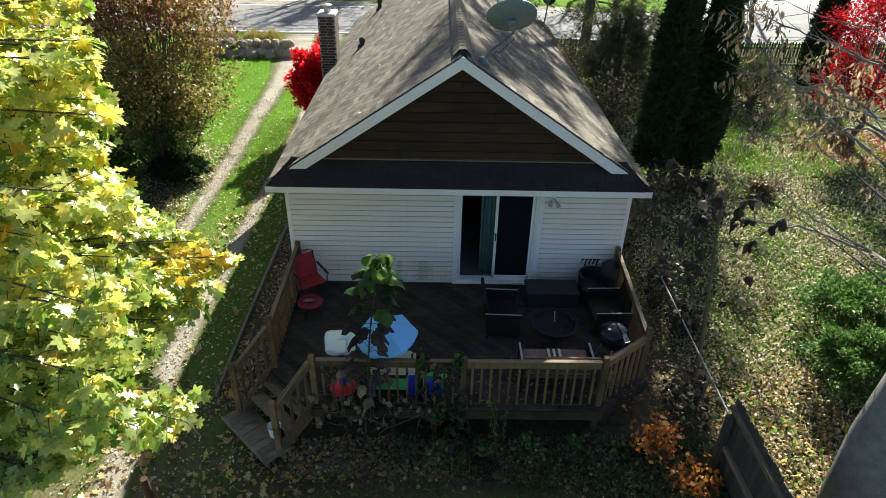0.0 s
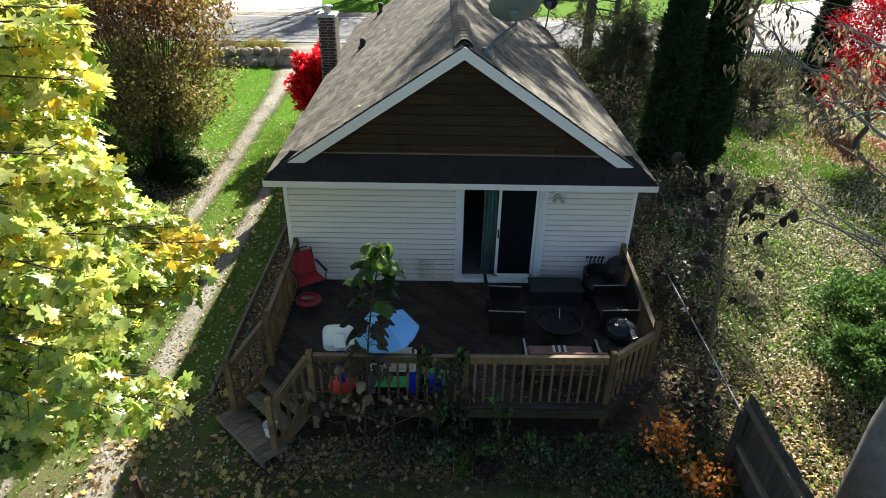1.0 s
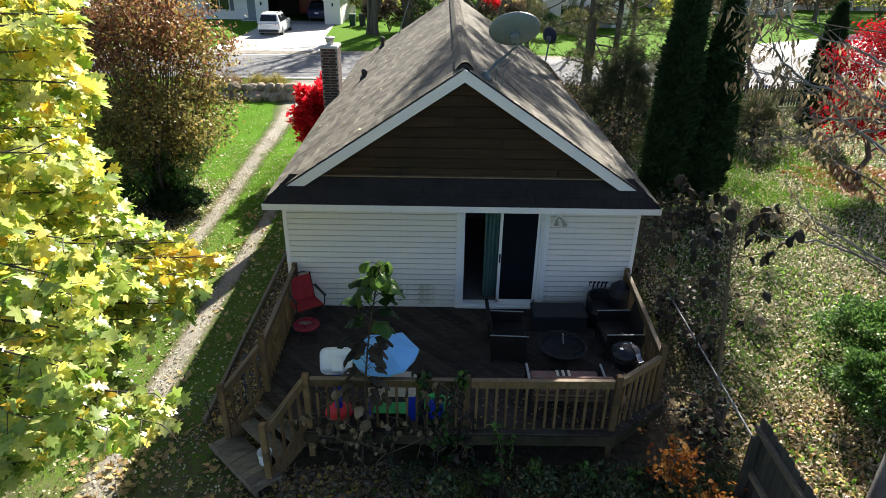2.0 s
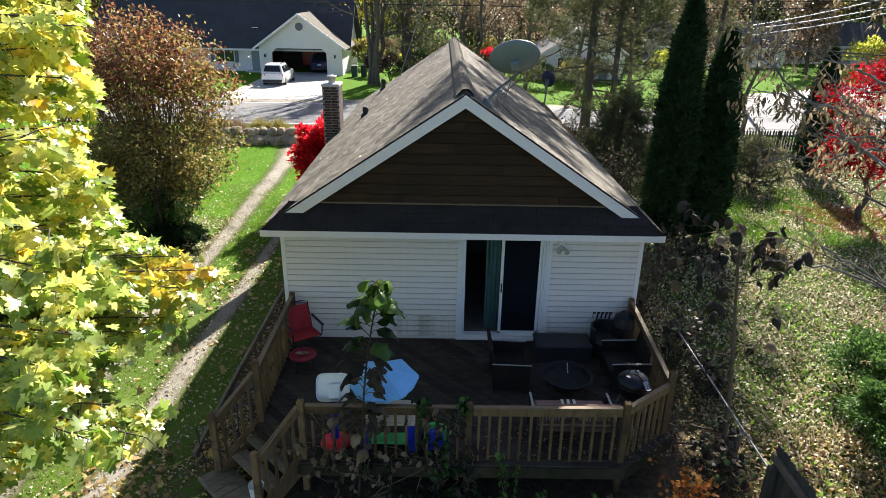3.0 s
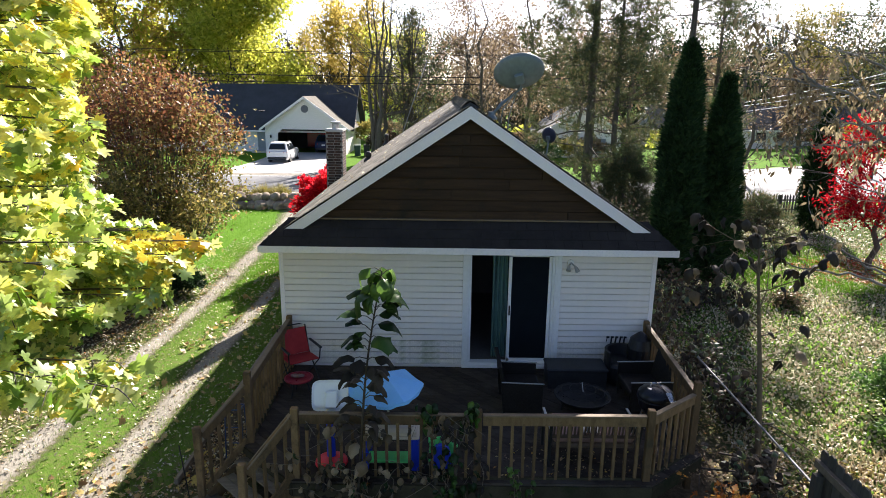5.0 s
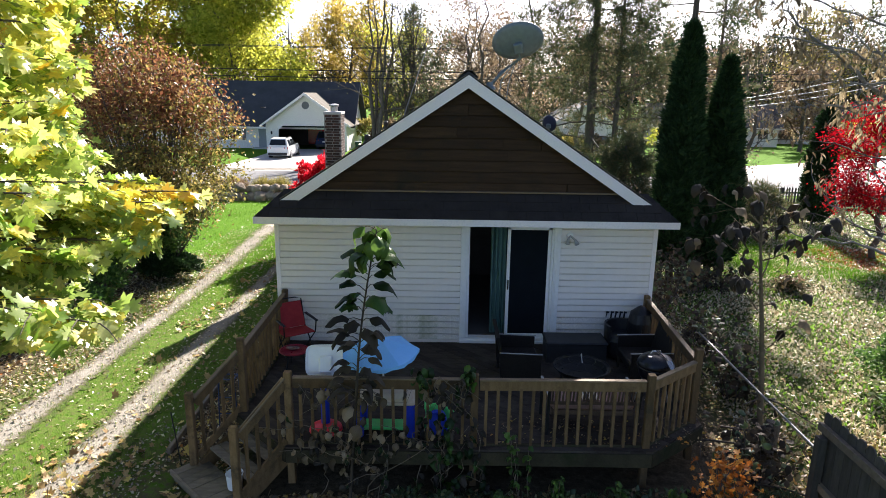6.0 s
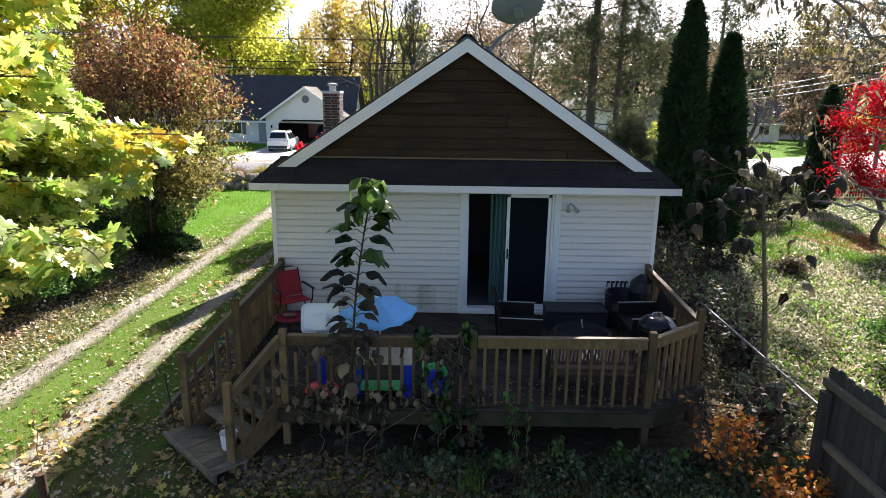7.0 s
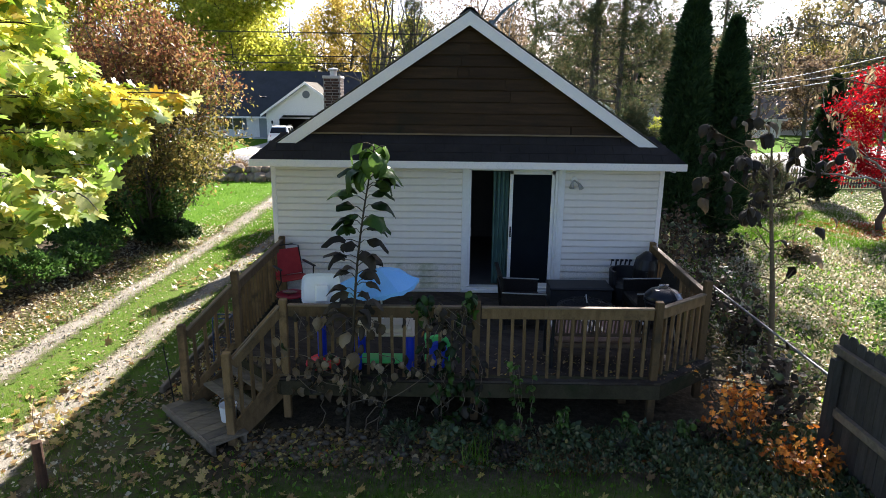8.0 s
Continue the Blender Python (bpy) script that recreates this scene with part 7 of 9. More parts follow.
def water_table():
    x, y, z = -1.18, -3.02, DECK
    t = thing("toy_water_table", (x, y, z), "plastic water table in blue, green and cream with a blue umbrella", "toy")
    part("shelf", box(nb(), (x, y - 0.06, z + 0.085), (0.72, 0.24, 0.055), None, 0.02), M["toy_green"], t, "bright green lower shelf")
    bm = nb()
    box(bm, (x + 0.01, y, z + 0.525), (0.68, 0.46, 0.13), None, 0.045)
    box(bm, (x + 0.01, y, z + 0.475), (0.76, 0.52, 0.045), None, 0.018)
    part("basin", bm, M["toy_cream"], t, "cream moulded basin turned upside down")
    for sx in (-1, 1):
        for sy in (-1, 1):
            part("leg", cyl(nb(), (x + sx * 0.34, y + sy * 0.19, z), (x + sx * 0.32, y + sy * 0.18, z + 0.455), 0.065, 0.055, 14), M["toy_blue"], t)
    # umbrella, tilted
    R = pose(x - 0.08, y - 0.025, z + 1.275, 3, -4, 3)
    part("umbrella_pole", cyl(nb(), (x - 0.02, y, z + 0.60), R @ Vector((0, 0, 0.02)), 0.014, 0.012, 10), M["toy_white"], t)
    n, rings = 6, 6
    V = [tuple(R @ Vector((0, 0, 0)))]
    m = n * 6
    for k in range(1, rings + 1):
        r = k / rings
        for i in range(m):
            a = 2 * math.pi * i / m
            ph = (i % 6) / 6
            sag = math.sin(math.pi * ph)
            rad = 0.505 * r * (1 - 0.10 * sag * r)
            V.append(tuple(R @ Vector((rad * math.cos(a), rad * math.sin(a), -0.175 * r ** 1.25 - 0.032 * sag * r))))
    faces = [(0, 1 + i, 1 + (i + 1) % m) for i in range(m)]
    for k in range(rings - 1):
        for i in range(m):
            a, b = 1 + k * m + i, 1 + k * m + (i + 1) % m
            faces += [(a, a + m, b + m), (a, b + m, b)]
    can = fast_part("canopy", V, faces, M["umbrella"], t, "sky-blue scalloped canopy")
    can.data.polygons.foreach_set("use_smooth", np.zeros(len(can.data.polygons), bool))
    hem = 1 + (rings - 1) * m
    VV = [V[hem + i] for i in range(m)] + [tuple(Vector(V[hem + i]) + Vector((0, 0, -0.045 - 0.012 * math.sin(i * 2.1)))) for i in range(m)]
    fast_part("valance", VV, [(i, (i + 1) % m, m + (i + 1) % m, m + i) for i in range(m)], M["umbrella"], can)
    for i in range(n):
        tb = Tubes(5)
        p = Vector(V[1 + (rings - 1) * m + i * 6])
        tb.add([R @ Vector((0, 0, -0.03)), Vector(V[1 + 2 * m + i * 6]) - Vector((0, 0, 0.012)), p - Vector((0, 0, 0.012))], [0.005] * 3)
        tb.part("rib", M["toy_white"], can)
    part("finial", lathe(nb(), R @ Vector((0, 0, -0.005)), [(0.012, 0), (0.02, 0.015), (0.006, 0.04)], 10), M["toy_white"], can)


def ride_on_toy():
    x, y, z = -0.50, -3.16, DECK
    t = thing("toy_ride_on", (x, y, z), "blue and green plastic ride-on toy behind the railing", "toy")

    def arch(w, h, y0, depth, mat, name):
        pts = [(x + w * math.copysign(abs(math.cos(a)) ** 0.6, math.cos(a)), y + y0, z + 0.06 + h * math.sin(a) ** 0.7) for a in np.linspace(0, math.pi, 13)]
        bm = nb()
        prism(bm, pts, (0, depth, 0))
        bmesh.ops.bevel(bm, geom=bm.edges[:], offset=0.012, segments=2, affect="EDGES")
        part(name, bm, mat, t)
    arch(0.13, 0.33, -0.15, 0.10, M["toy_blue"], "body")
    arch(0.17, 0.39, -0.03, 0.05, M["toy_green"], "seat_back")
    part("seat", box(nb(), (x + 0.05, y + 0.08, z + 0.24), (0.34, 0.2, 0.05), None, 0.02), M["toy_green"], t)
    tb = Tubes(8)
    tb.add([(x - 0.14, y, z + 0.28), (x - 0.16, y, z + 0.4), (x - 0.16, y - 0.1, z + 0.42), (x - 0.16, y + 0.1, z + 0.42)], [0.014] * 4)
    tb.part("handlebar", M["toy_green"], t)
    for sx in (-0.15, 0.15):
        for sy in (-0.14, 0.14):
            part("wheel", cyl(nb(), (x + sx, y + sy - 0.025, z + 0.07), (x + sx, y + sy + 0.025, z + 0.07), 0.07, 0.07, 16), M["black_plastic"], t)


def patio_seat(name, x, y, turn, width, label, cushion=True, group="patio seats round the fire pit"):
    """A wicker seat with thin metal-capped arms; faces +y before its turn."""
    c = thing(name, (x, y, DECK), label, "chair", group)
    R = pose(x, y, DECK, 0, 0, turn)
    rot = R.to_3x3().to_4x4()

    def q(a, b, d):
        return R @ Vector((a, b, d))
    w = width / 2
    part("seat", box(nb(), q(0, 0.02, 0.30), (width - 0.08, 0.58, 0.14), rot, 0.02), M["wicker"], c)
    bm = nb()
    prism(bm, [q(-w + 0.03, -0.27, 0.28), q(w - 0.03, -0.27, 0.28), q(w - 0.03, -0.38, 0.80), q(-w + 0.03, -0.38, 0.80)], R.to_3x3() @ Vector((0, 0.05, 0.01)))
    part("backrest", bm, M["wicker"], c)
    part("back_cap", beam(nb(), q(-w, -0.36, 0.81), q(w, -0.36, 0.81), 0.06, 0.03, 0.008), M["cushion"] if cushion else M["wicker"], c)
    for s in (-1, 1):
        part("side_panel", prism(nb(), [q(s * w, -0.30, 0.08), q(s * w, 0.30, 0.08), q(s * w, 0.30, 0.54), q(s * w, -0.34, 0.56)], R.to_3x3() @ Vector((-s * 0.035, 0, 0))), M["wicker"], c)
        part("armrest", beam(nb(), q(s * (w - 0.01), -0.33, 0.575), q(s * (w - 0.01), 0.32, 0.555), 0.02, 0.014, 0.003), M["arm_metal"], c)
        for yy in (-0.28, 0.28):
            part("leg", box(nb(), q(s * (w - 0.03), yy, 0.12), (0.04, 0.04, 0.24), rot), M["dark_metal"], c)
    if cushion:
        part("seat_cushion", box(nb(), q(0, 0.03, 0.42), (width - 0.14, 0.52, 0.10), rot, 0.03), M["cushion"], c, "faded pinkish seat cushion")


def slatted_loveseat(x, y):
    """A loveseat whose slatted back stands against the railing; faces +y."""
    c = thing("patio_loveseat", (x, y, DECK), "slat-backed brown loveseat with a faded pink cushion, back to the railing", "chair", "patio seats round the fire pit")
    w, z = 0.60, DECK
    part("seat", box(nb(), (x, y + 0.02, z + 0.31), (1.10, 0.56, 0.07), None, 0.015), M["bench_wood"], c)
    part("seat_cushion", box(nb(), (x, y + 0.02, z + 0.40), (1.08, 0.56, 0.11), None, 0.035), M["cushion"], c, "faded pinkish seat cushion")
    part("back_cap", beam(nb(), (x - w, y - 0.36, z + 0.815), (x + w, y - 0.36, z + 0.815), 0.05, 0.03, 0.008), M["cushion"], c, "pale worn top edge")
    part("back_rail", beam(nb(), (x - w + 0.03, y - 0.355, z + 0.775), (x + w - 0.03, y - 0.355, z + 0.775), 0.028, 0.05, 0.006), M["bench_wood"], c)
    part("back_rail", beam(nb(), (x - w + 0.03, y - 0.29, z + 0.47), (x + w - 0.03, y - 0.29, z + 0.47), 0.028, 0.045, 0.006), M["bench_wood"], c)
    for i in range(25):
        a = x - w + 0.06 + i * (2 * w - 0.12) / 24
        part("back_slat", beam(nb(), (a, y - 0.29, z + 0.47), (a, y - 0.355, z + 0.77), 0.022, 0.012), M["bench_wood"], c)
    for s in (-1, 1):
        a = x + s * (w - 0.015)
        part("back_post", beam(nb(), (a, y - 0.27, z + 0.24), (a, y - 0.365, z + 0.81), 0.04, 0.035, 0.006), M["dark_metal"], c)
        part("armrest", beam(nb(), (a, y - 0.34, z + 0.575), (a, y + 0.32, z + 0.555), 0.035, 0.016, 0.004), M["arm_metal"], c)
        part("arm_post", box(nb(), (a, y + 0.28, z + 0.40), (0.035, 0.035, 0.32), None, 0.005), M["dark_metal"], c)
        for yy in (-0.27, 0.28):
            part("leg", box(nb(), (a, y + yy, z + 0.135), (0.04, 0.04, 0.27), None, 0.006), M["dark_metal"], c)


def fire_pit():
    x, y, z = 1.67, -1.72, DECK
    f = thing("fire_pit", (x, y, z), "round black metal fire pit with a mesh lid", "fire pit")
    part("bowl", lathe(nb(), (x, y, z + 0.12), [(0.10, 0), (0.26, 0.04), (0.36, 0.14), (0.395, 0.20), (0.42, 0.21), (0.42, 0.22), (0.38, 0.215), (0.34, 0.13), (0.2, 0.06)], 40), M["dark_metal"], f)
    for r, h in ((0.425, 0.345), (0.33, 0.40), (0.2, 0.44)):
        tb = Tubes(6)
        tb.add([(x + r * math.cos(a), y + r * math.sin(a), z + h) for a in np.linspace(0, 2 * math.pi, 41)], [0.008 if r > 0.4 else 0.004] * 41)
        tb.part("lid_ring", M["dark_metal"], f)
    for i in range(12):
        a = i * math.pi / 6
        tb = Tubes(4)
        tb.add([(x + r * math.cos(a), y + r * math.sin(a), z + h) for r, h in ((0.42, 0.345), (0.33, 0.40), (0.2, 0.44), (0.02, 0.46))], [0.003] * 4)
        tb.part("lid_wire", M["dark_metal"], f)
    tb = Tubes(6)
    tb.add([(x - 0.02, y - 0.12, z + 0.45), (x - 0.02, y - 0.05, z + 0.50), (x + 0.01, y + 0.10, z + 0.50), (x + 0.01, y + 0.16, z + 0.45)], [0.009] * 4)
    tb.part("lid_handle", M["arm_metal"], f)
    for i in range(3):
        a = i * 2.094 + 0.5
        part("leg", cyl(nb(), (x + 0.32 * math.cos(a), y + 0.32 * math.sin(a), z), (x + 0.3 * math.cos(a), y + 0.3 * math.sin(a), z + 0.24), 0.016, 0.016, 8), M["dark_metal"], f)


def deck_box():
    x0, x1, y0, y1, z = 1.27, 2.30, -0.86, -0.36, DECK
    b = thing("covered_deck_box", ((x0 + x1) / 2, (y0 + y1) / 2, z), "low storage box under a dark grey vinyl cover", "storage box")
    bm = nb()
    box(bm, ((x0 + x1) / 2, (y0 + y1) / 2, z + 0.165), (x1 - x0 - 0.04, y1 - y0 - 0.04, 0.33))
    part("body", bm, M["cover"], b)
    bm = nb()
    box(bm, ((x0 + x1) / 2, (y0 + y1) / 2, z + 0.335), (x1 - x0, y1 - y0, 0.05), None, 0.02)
    part("lid", bm, M["cover"], b, "smooth dark grey lid")


def covered_smoker():
    for x, y, r, h, lab in ((2.62, -0.50, 0.30, 0.58, "black barrel-shaped tub chair in the deck corner"), (2.93, -0.42, 0.20, 0.88, "tall black covered smoker in the deck corner")):
        t = thing("tub_chair" if r > 0.25 else "covered_smoker", (x, y, DECK), lab, "chair" if r > 0.25 else "smoker")
        if r > 0.25:
            part("seat", lathe(nb(), (x, y, DECK + 0.02), [(r * 0.85, 0), (r * 0.95, 0.1), (r * 0.95, 0.30), (r * 0.8, 0.36)], 28), M["black_plastic"], t)
            bm = nb()
            pts = [(math.cos(a) * r, math.sin(a) * r) for a in np.linspace(-0.5, math.pi + 0.5, 22)]
            for (ax, ay), (bx, by) in zip(pts, pts[1:]):
                prism(bm, [(x + ax, y + ay, DECK + 0.25), (x + bx, y + by, DECK + 0.25), (x + bx * 1.04, y + by * 1.04, DECK + h), (x + ax * 1.04, y + ay * 1.04, DECK + h)], (-(ax + bx) * 0.07, -(ay + by) * 0.07, 0))
            bmesh.ops.remove_doubles(bm, verts=bm.verts, dist=0.001)
            part("backrest", bm, M["black_plastic"], t)
        else:
            bm = nb()
            lathe(bm, (x, y, DECK), [(r * 1.2, 0), (r * 1.12, 0.1), (r, 0.45), (r * 1.05, 0.6), (r * 0.85, 0.76), (r * 0.35, h - 0.03), (0.03, h)], 26)
            for v in bm.verts:
                k = 1 + 0.08 * noise.noise(v.co * 6)
                v.co.x, v.co.y = x + (v.co.x - x) * k, y + (v.co.y - y) * k
            part("cover", bm, M["cover_black"], t)


def kettle_grill():
    x, y, z = 2.50, -2.52, DECK
    g = thing("kettle_grill", (x, y, z), "black enamelled kettle grill with a spatula on its lid", "grill")
    part("bowl", lathe(nb(), (x, y, z + 0.45), [(0.05, 0), (0.15, 0.05), (0.215, 0.14), (0.24, 0.26), (0.25, 0.27), (0.245, 0.28)], 36), M["enamel"], g)
    lid = part("lid", lathe(nb(), (x, y, z + 0.735), [(0.25, 0), (0.252, 0.02), (0.237, 0.07), (0.186, 0.125), (0.11, 0.158), (0.03, 0.168)], 36), M["enamel"], g)
    lid.data.polygons.foreach_set("use_smooth", np.ones(len(lid.data.polygons), bool))
    tb = Tubes(8)
    tb.add([(x - 0.07, y + 0.02, z + 0.893), (x - 0.06, y + 0.02, z + 0.935), (x + 0.06, y + 0.02, z + 0.935), (x + 0.07, y + 0.02, z + 0.893)], [0.011] * 4)
    tb.part("lid_handle", M["chrome"], lid)
    part("lid_vent", lathe(nb(), (x - 0.10, y - 0.05, z + 0.876), [(0.04, 0), (0.04, 0.012), (0.01, 0.018)], 14), M["chrome"], lid)
    for i in range(3):
        a = i * 2.094 + 0.3
        leg = part("leg", cyl(nb(), (x + 0.30 * math.cos(a), y + 0.30 * math.sin(a), z), (x + 0.16 * math.cos(a), y + 0.16 * math.sin(a), z + 0.50), 0.013, 0.013, 8), M["metal"], g)
    for i in (0, 1):
        a = i * 2.094 + 0.3
        part("wheel", cyl(nb(), (x + 0.32 * math.cos(a), y + 0.32 * math.sin(a) - 0.015, z + 0.07), (x + 0.32 * math.cos(a), y + 0.32 * math.sin(a) + 0.015, z + 0.07), 0.075, 0.075, 16), M["tyre"], g)
    s = thing("spatula", (x + 0.1, y - 0.1, z + 0.9), "chrome slotted spatula hung over the grill lid", "utensil")
    a, b, e = Vector((x + 0.0, y + 0.03, z + 0.945)), Vector((x + 0.11, y - 0.17, z + 0.875)), Vector((x + 0.15, y - 0.265, z + 0.79))
    part("handle", beam(nb(), a, b, 0.016, 0.008), M["black_plastic"], s)
    d = (e - b).normalized()
    side = d.cross(Vector((0.4, -0.5, 0.8))).normalized()
    for k in range(5):
        o = side * (k - 2) * 0.021
        part("tine", beam(nb(), b + o, e + o * 1.15, 0.012, 0.004), M["chrome"], s)
    part("blade_edge", beam(nb(), e - side * 0.055, e + side * 0.055, 0.02, 0.004), M["chrome"], s)


def hanging_tools():
    for i, (x, L) in enumerate(((2.46, 0.10), (2.54, 0.17), (2.62, 0.13), (2.70, 0.12), (2.77, 0.19))):
        t = thing("grill_tool", (x, -0.02, 1.28), "small dark grill tool hanging on the siding", "utensil", "grill tools on the wall")
        part("hook", cyl(nb(), (x, -0.01, 1.29), (x, -0.05, 1.30), 0.006, 0.006, 6), M["dark_metal"], t)
        part("handle", beam(nb(), (x, -0.035, 1.29), (x - 0.015, -0.03, 1.29 - L), 0.028, 0.014, 0.003), M["black_plastic"], t)
        part("head", box(nb(), (x + 0.01, -0.035, 1.28), (0.055, 0.014, 0.035), None, 0.004), M["black_plastic"], t)


def pail():
    x, y = -3.02, -3.66
    p = thing("pail", (x, y, 0.17), "small white enamel pail standing on the bottom step", "pail")
    part("body", lathe(nb(), (x, y, 0.17), [(0.085, 0), (0.09, 0.01), (0.105, 0.2), (0.11, 0.205), (0.10, 0.2), (0.08, 0.02)], 20), M["toy_white"], p)
    tb = Tubes(5)
    tb.add([(x + 0.105 * math.cos(a), y, 0.37 + 0.1 * math.sin(a)) for a in np.linspace(0, math.pi, 11)], [0.004] * 11)
    tb.part("handle", M["metal"], p)


def deck_plants_and_stakes():
    s = thing("garden_stake", (-3.98, -2.9, 0), "thin dark metal garden stake in the grass", "stake")
    part("rod", cyl(nb(), (-3.99, -2.95, -0.1), (-4.06, -2.98, 0.82), 0.008, 0.008, 6), M["dark_metal"], s)
    s = thing("fence_stub", (-4.55, -4.85, 0), "short weathered fence post stub in the lawn", "post")
    part("post", cyl(nb(), (-4.55, -4.85, -0.1), (-4.57, -4.83, 0.55), 0.055, 0.05, 12), M["rust_post"], s)
    tb = Tubes(4)
    tb.add([(-4.56, -4.8, 0.5), (-4.6, -4.78, 0.8), (-4.58, -4.75, 1.0)], [0.004] * 3)
    tb.part("wire", M["stem"], s)
    e = thing("lawn_edging", (-4.3, 0, 0), "weathered timber edging beside the deck", "edging")
    part("timber", beam(nb(), (-4.31, -0.2, 0.05), (-4.33, 4.6, 0.0), 0.06, 0.10, 0.01), M["step_wood"], e)
    part("timber", beam(nb(), (-4.28, -2.7, 0.06), (-4.31, -0.22, 0.055), 0.06, 0.10, 0.01), M["step_wood"], e)


def plant_stand():
    x, y = -3.62, -2.05
    s = thing("plant_stand", (x, y, 0), "narrow dark blue metal plant stand beside the deck", "stand")
    top = [(x + dx, y + dy, 0.90) for dx, dy in ((-0.10, -0.09), (0.13, -0.09), (0.13, 0.09), (-0.10, 0.09))]
    for p in top:
        part("leg", cyl(nb(), (p[0] + 0.25 * (p[0] - x), p[1] + 0.25 * (p[1] - y), gz(x, y) - 0.02), p, 0.011, 0.009, 8), M["blue_metal"], s)
    for a, b in zip(top, top[1:] + top[:1]):
        part("top_bar", beam(nb(), a, b, 0.018, 0.018, 0.003), M["blue_metal"], s)
    for z in (0.36, 0.62):
        part("cross_bar", beam(nb(), (x - 0.11, y - 0.1, z), (x + 0.14, y - 0.1, z), 0.012, 0.012), M["blue_metal"], s)


M["blue_metal"] = plain("dark_blue_painted_metal", (0.02, 0.045, 0.12), 0.5)
plant_stand()
folding_chair()
round_stool()
toy_hoop()
water_table()
ride_on_toy()
M["arm_metal"] = plain("worn_grey_metal", (0.40, 0.40, 0.38), 0.6, 0.1)
M["cover_black"] = surface("black_vinyl_cover", (0.012, 0.012, 0.013), (0.025, 0.025, 0.027), 4, fine=60, rough=0.45, relief=0.2)
slatted_loveseat(1.52, -2.86)
patio_seat("patio_chair", 0.74, -1.42, -90, 0.80, "dark wicker patio chair facing the fire pit", False)
patio_seat("patio_chair", 2.72, -1.34, 90, 0.80, "dark wicker patio chair beside the grill", False)
pl = thing("folded_towel", (1.50, -2.82, DECK + 0.5), "grey and white striped towel folded over the loveseat cushion", "towel")
for k in range(5):
    part("stripe", box(nb(), (1.41 + k * 0.045, -2.85, DECK + 0.487), (0.044, 0.46, 0.018), None, 0.006), M["cover" if k % 2 else "toy_cream"], pl)
fire_pit()
deck_box()
covered_smoker()
kettle_grill()
hanging_tools()
pail()
deck_plants_and_stakes()

# ---- plants near the deck ----


def hung_leaf(owner, p, size, mat, rng, yaw=None, fall=0.8, key={}):
    form = "curl_" + "abc"[rng.integers(0, 3)]
    if (mat, form) not in key:
        key[mat, form] = fast_mesh("leaf", *FORMS[form], M[mat])
    a = rng.uniform(0, 360) if yaw is None else yaw
    m = pose(p[0], p[1], p[2], 0, 0, a) @ pose(0, 0, 0, -math.degrees(fall) + rng.normal(0, 14), rng.normal(0, 18), 0) @ Matrix.Diagonal((size * rng.uniform(0.75, 1.15) * (0.85 if mat == "dead_leaf" else 1.0), size, size, 1))
    piece("leaf", key[mat, form], owner, m)


def tall_plant():
    rng = np.random.default_rng(17)
    x, y = -1.40, -3.72
    t = thing("sunflower_plant", (x, y, 0), "tall leggy plant, green and drooping at the top, withered below", "plant")
    tb = Tubes(7)
    pts = [Vector((x - 0.18 + 0.34 * f ** 1.5 + 0.02 * math.sin(7 * f), y + 0.22 * f, 3.46 * f)) for f in np.linspace(0, 1, 12)]
    tb.add(pts, np.linspace(0.022, 0.008, 12))
    for i in range(54):
        top = i >= 38
        f = 0.91 + 0.09 * (i - 38) / 15 if top else 0.42 + 0.50 * (i // 2) / 18.5 + rng.normal(0, 0.008)
        k = min(int(f * 11), 10)
        q = pts[k].lerp(pts[k + 1], f * 11 - k)
        a = rng.uniform(0, 360) if top else (i % 2) * 180 + rng.uniform(-55, 55)
        L = rng.uniform(0.05, 0.16) if top else rng.uniform(0.07, 0.18)
        e = q + Vector((math.cos(radians(a)) * L, math.sin(radians(a)) * L, 0.04 if top else 0.05))
        tb.add([q, q.lerp(e, 0.6) + Vector((0, 0, 0.02)), e], [0.006, 0.005, 0.004])
        kind = "plant_top" if top else "plant_leaf" if f > 0.70 else "dead_leaf"
        hung_leaf(t, e, rng.uniform(0.22, 0.31) if f > 0.6 else rng.uniform(0.18, 0.26), kind, rng, a - 90 + rng.uniform(-25, 25), rng.uniform(0.7, 1.25) if top else rng.uniform(-0.35, 0.1))
    for i in range(9):
        f = 0.30 + 0.14 * i / 8
        k = min(int(f * 11), 10)
        q = pts[k].lerp(pts[k + 1], f * 11 - k)
        a = rng.uniform(0, 360)
        e = q + Vector((math.cos(radians(a)) * 0.12, math.sin(radians(a)) * 0.12, 0.02))
        tb.add([q, e], [0.005, 0.003])
        hung_leaf(t, e, rng.uniform(0.12, 0.19), ("dead_leaf", "brown_piece")[i % 2], rng, a - 90, rng.uniform(0.5, 1.2))
    tb.part("stalk", M["dark_stem"], t)


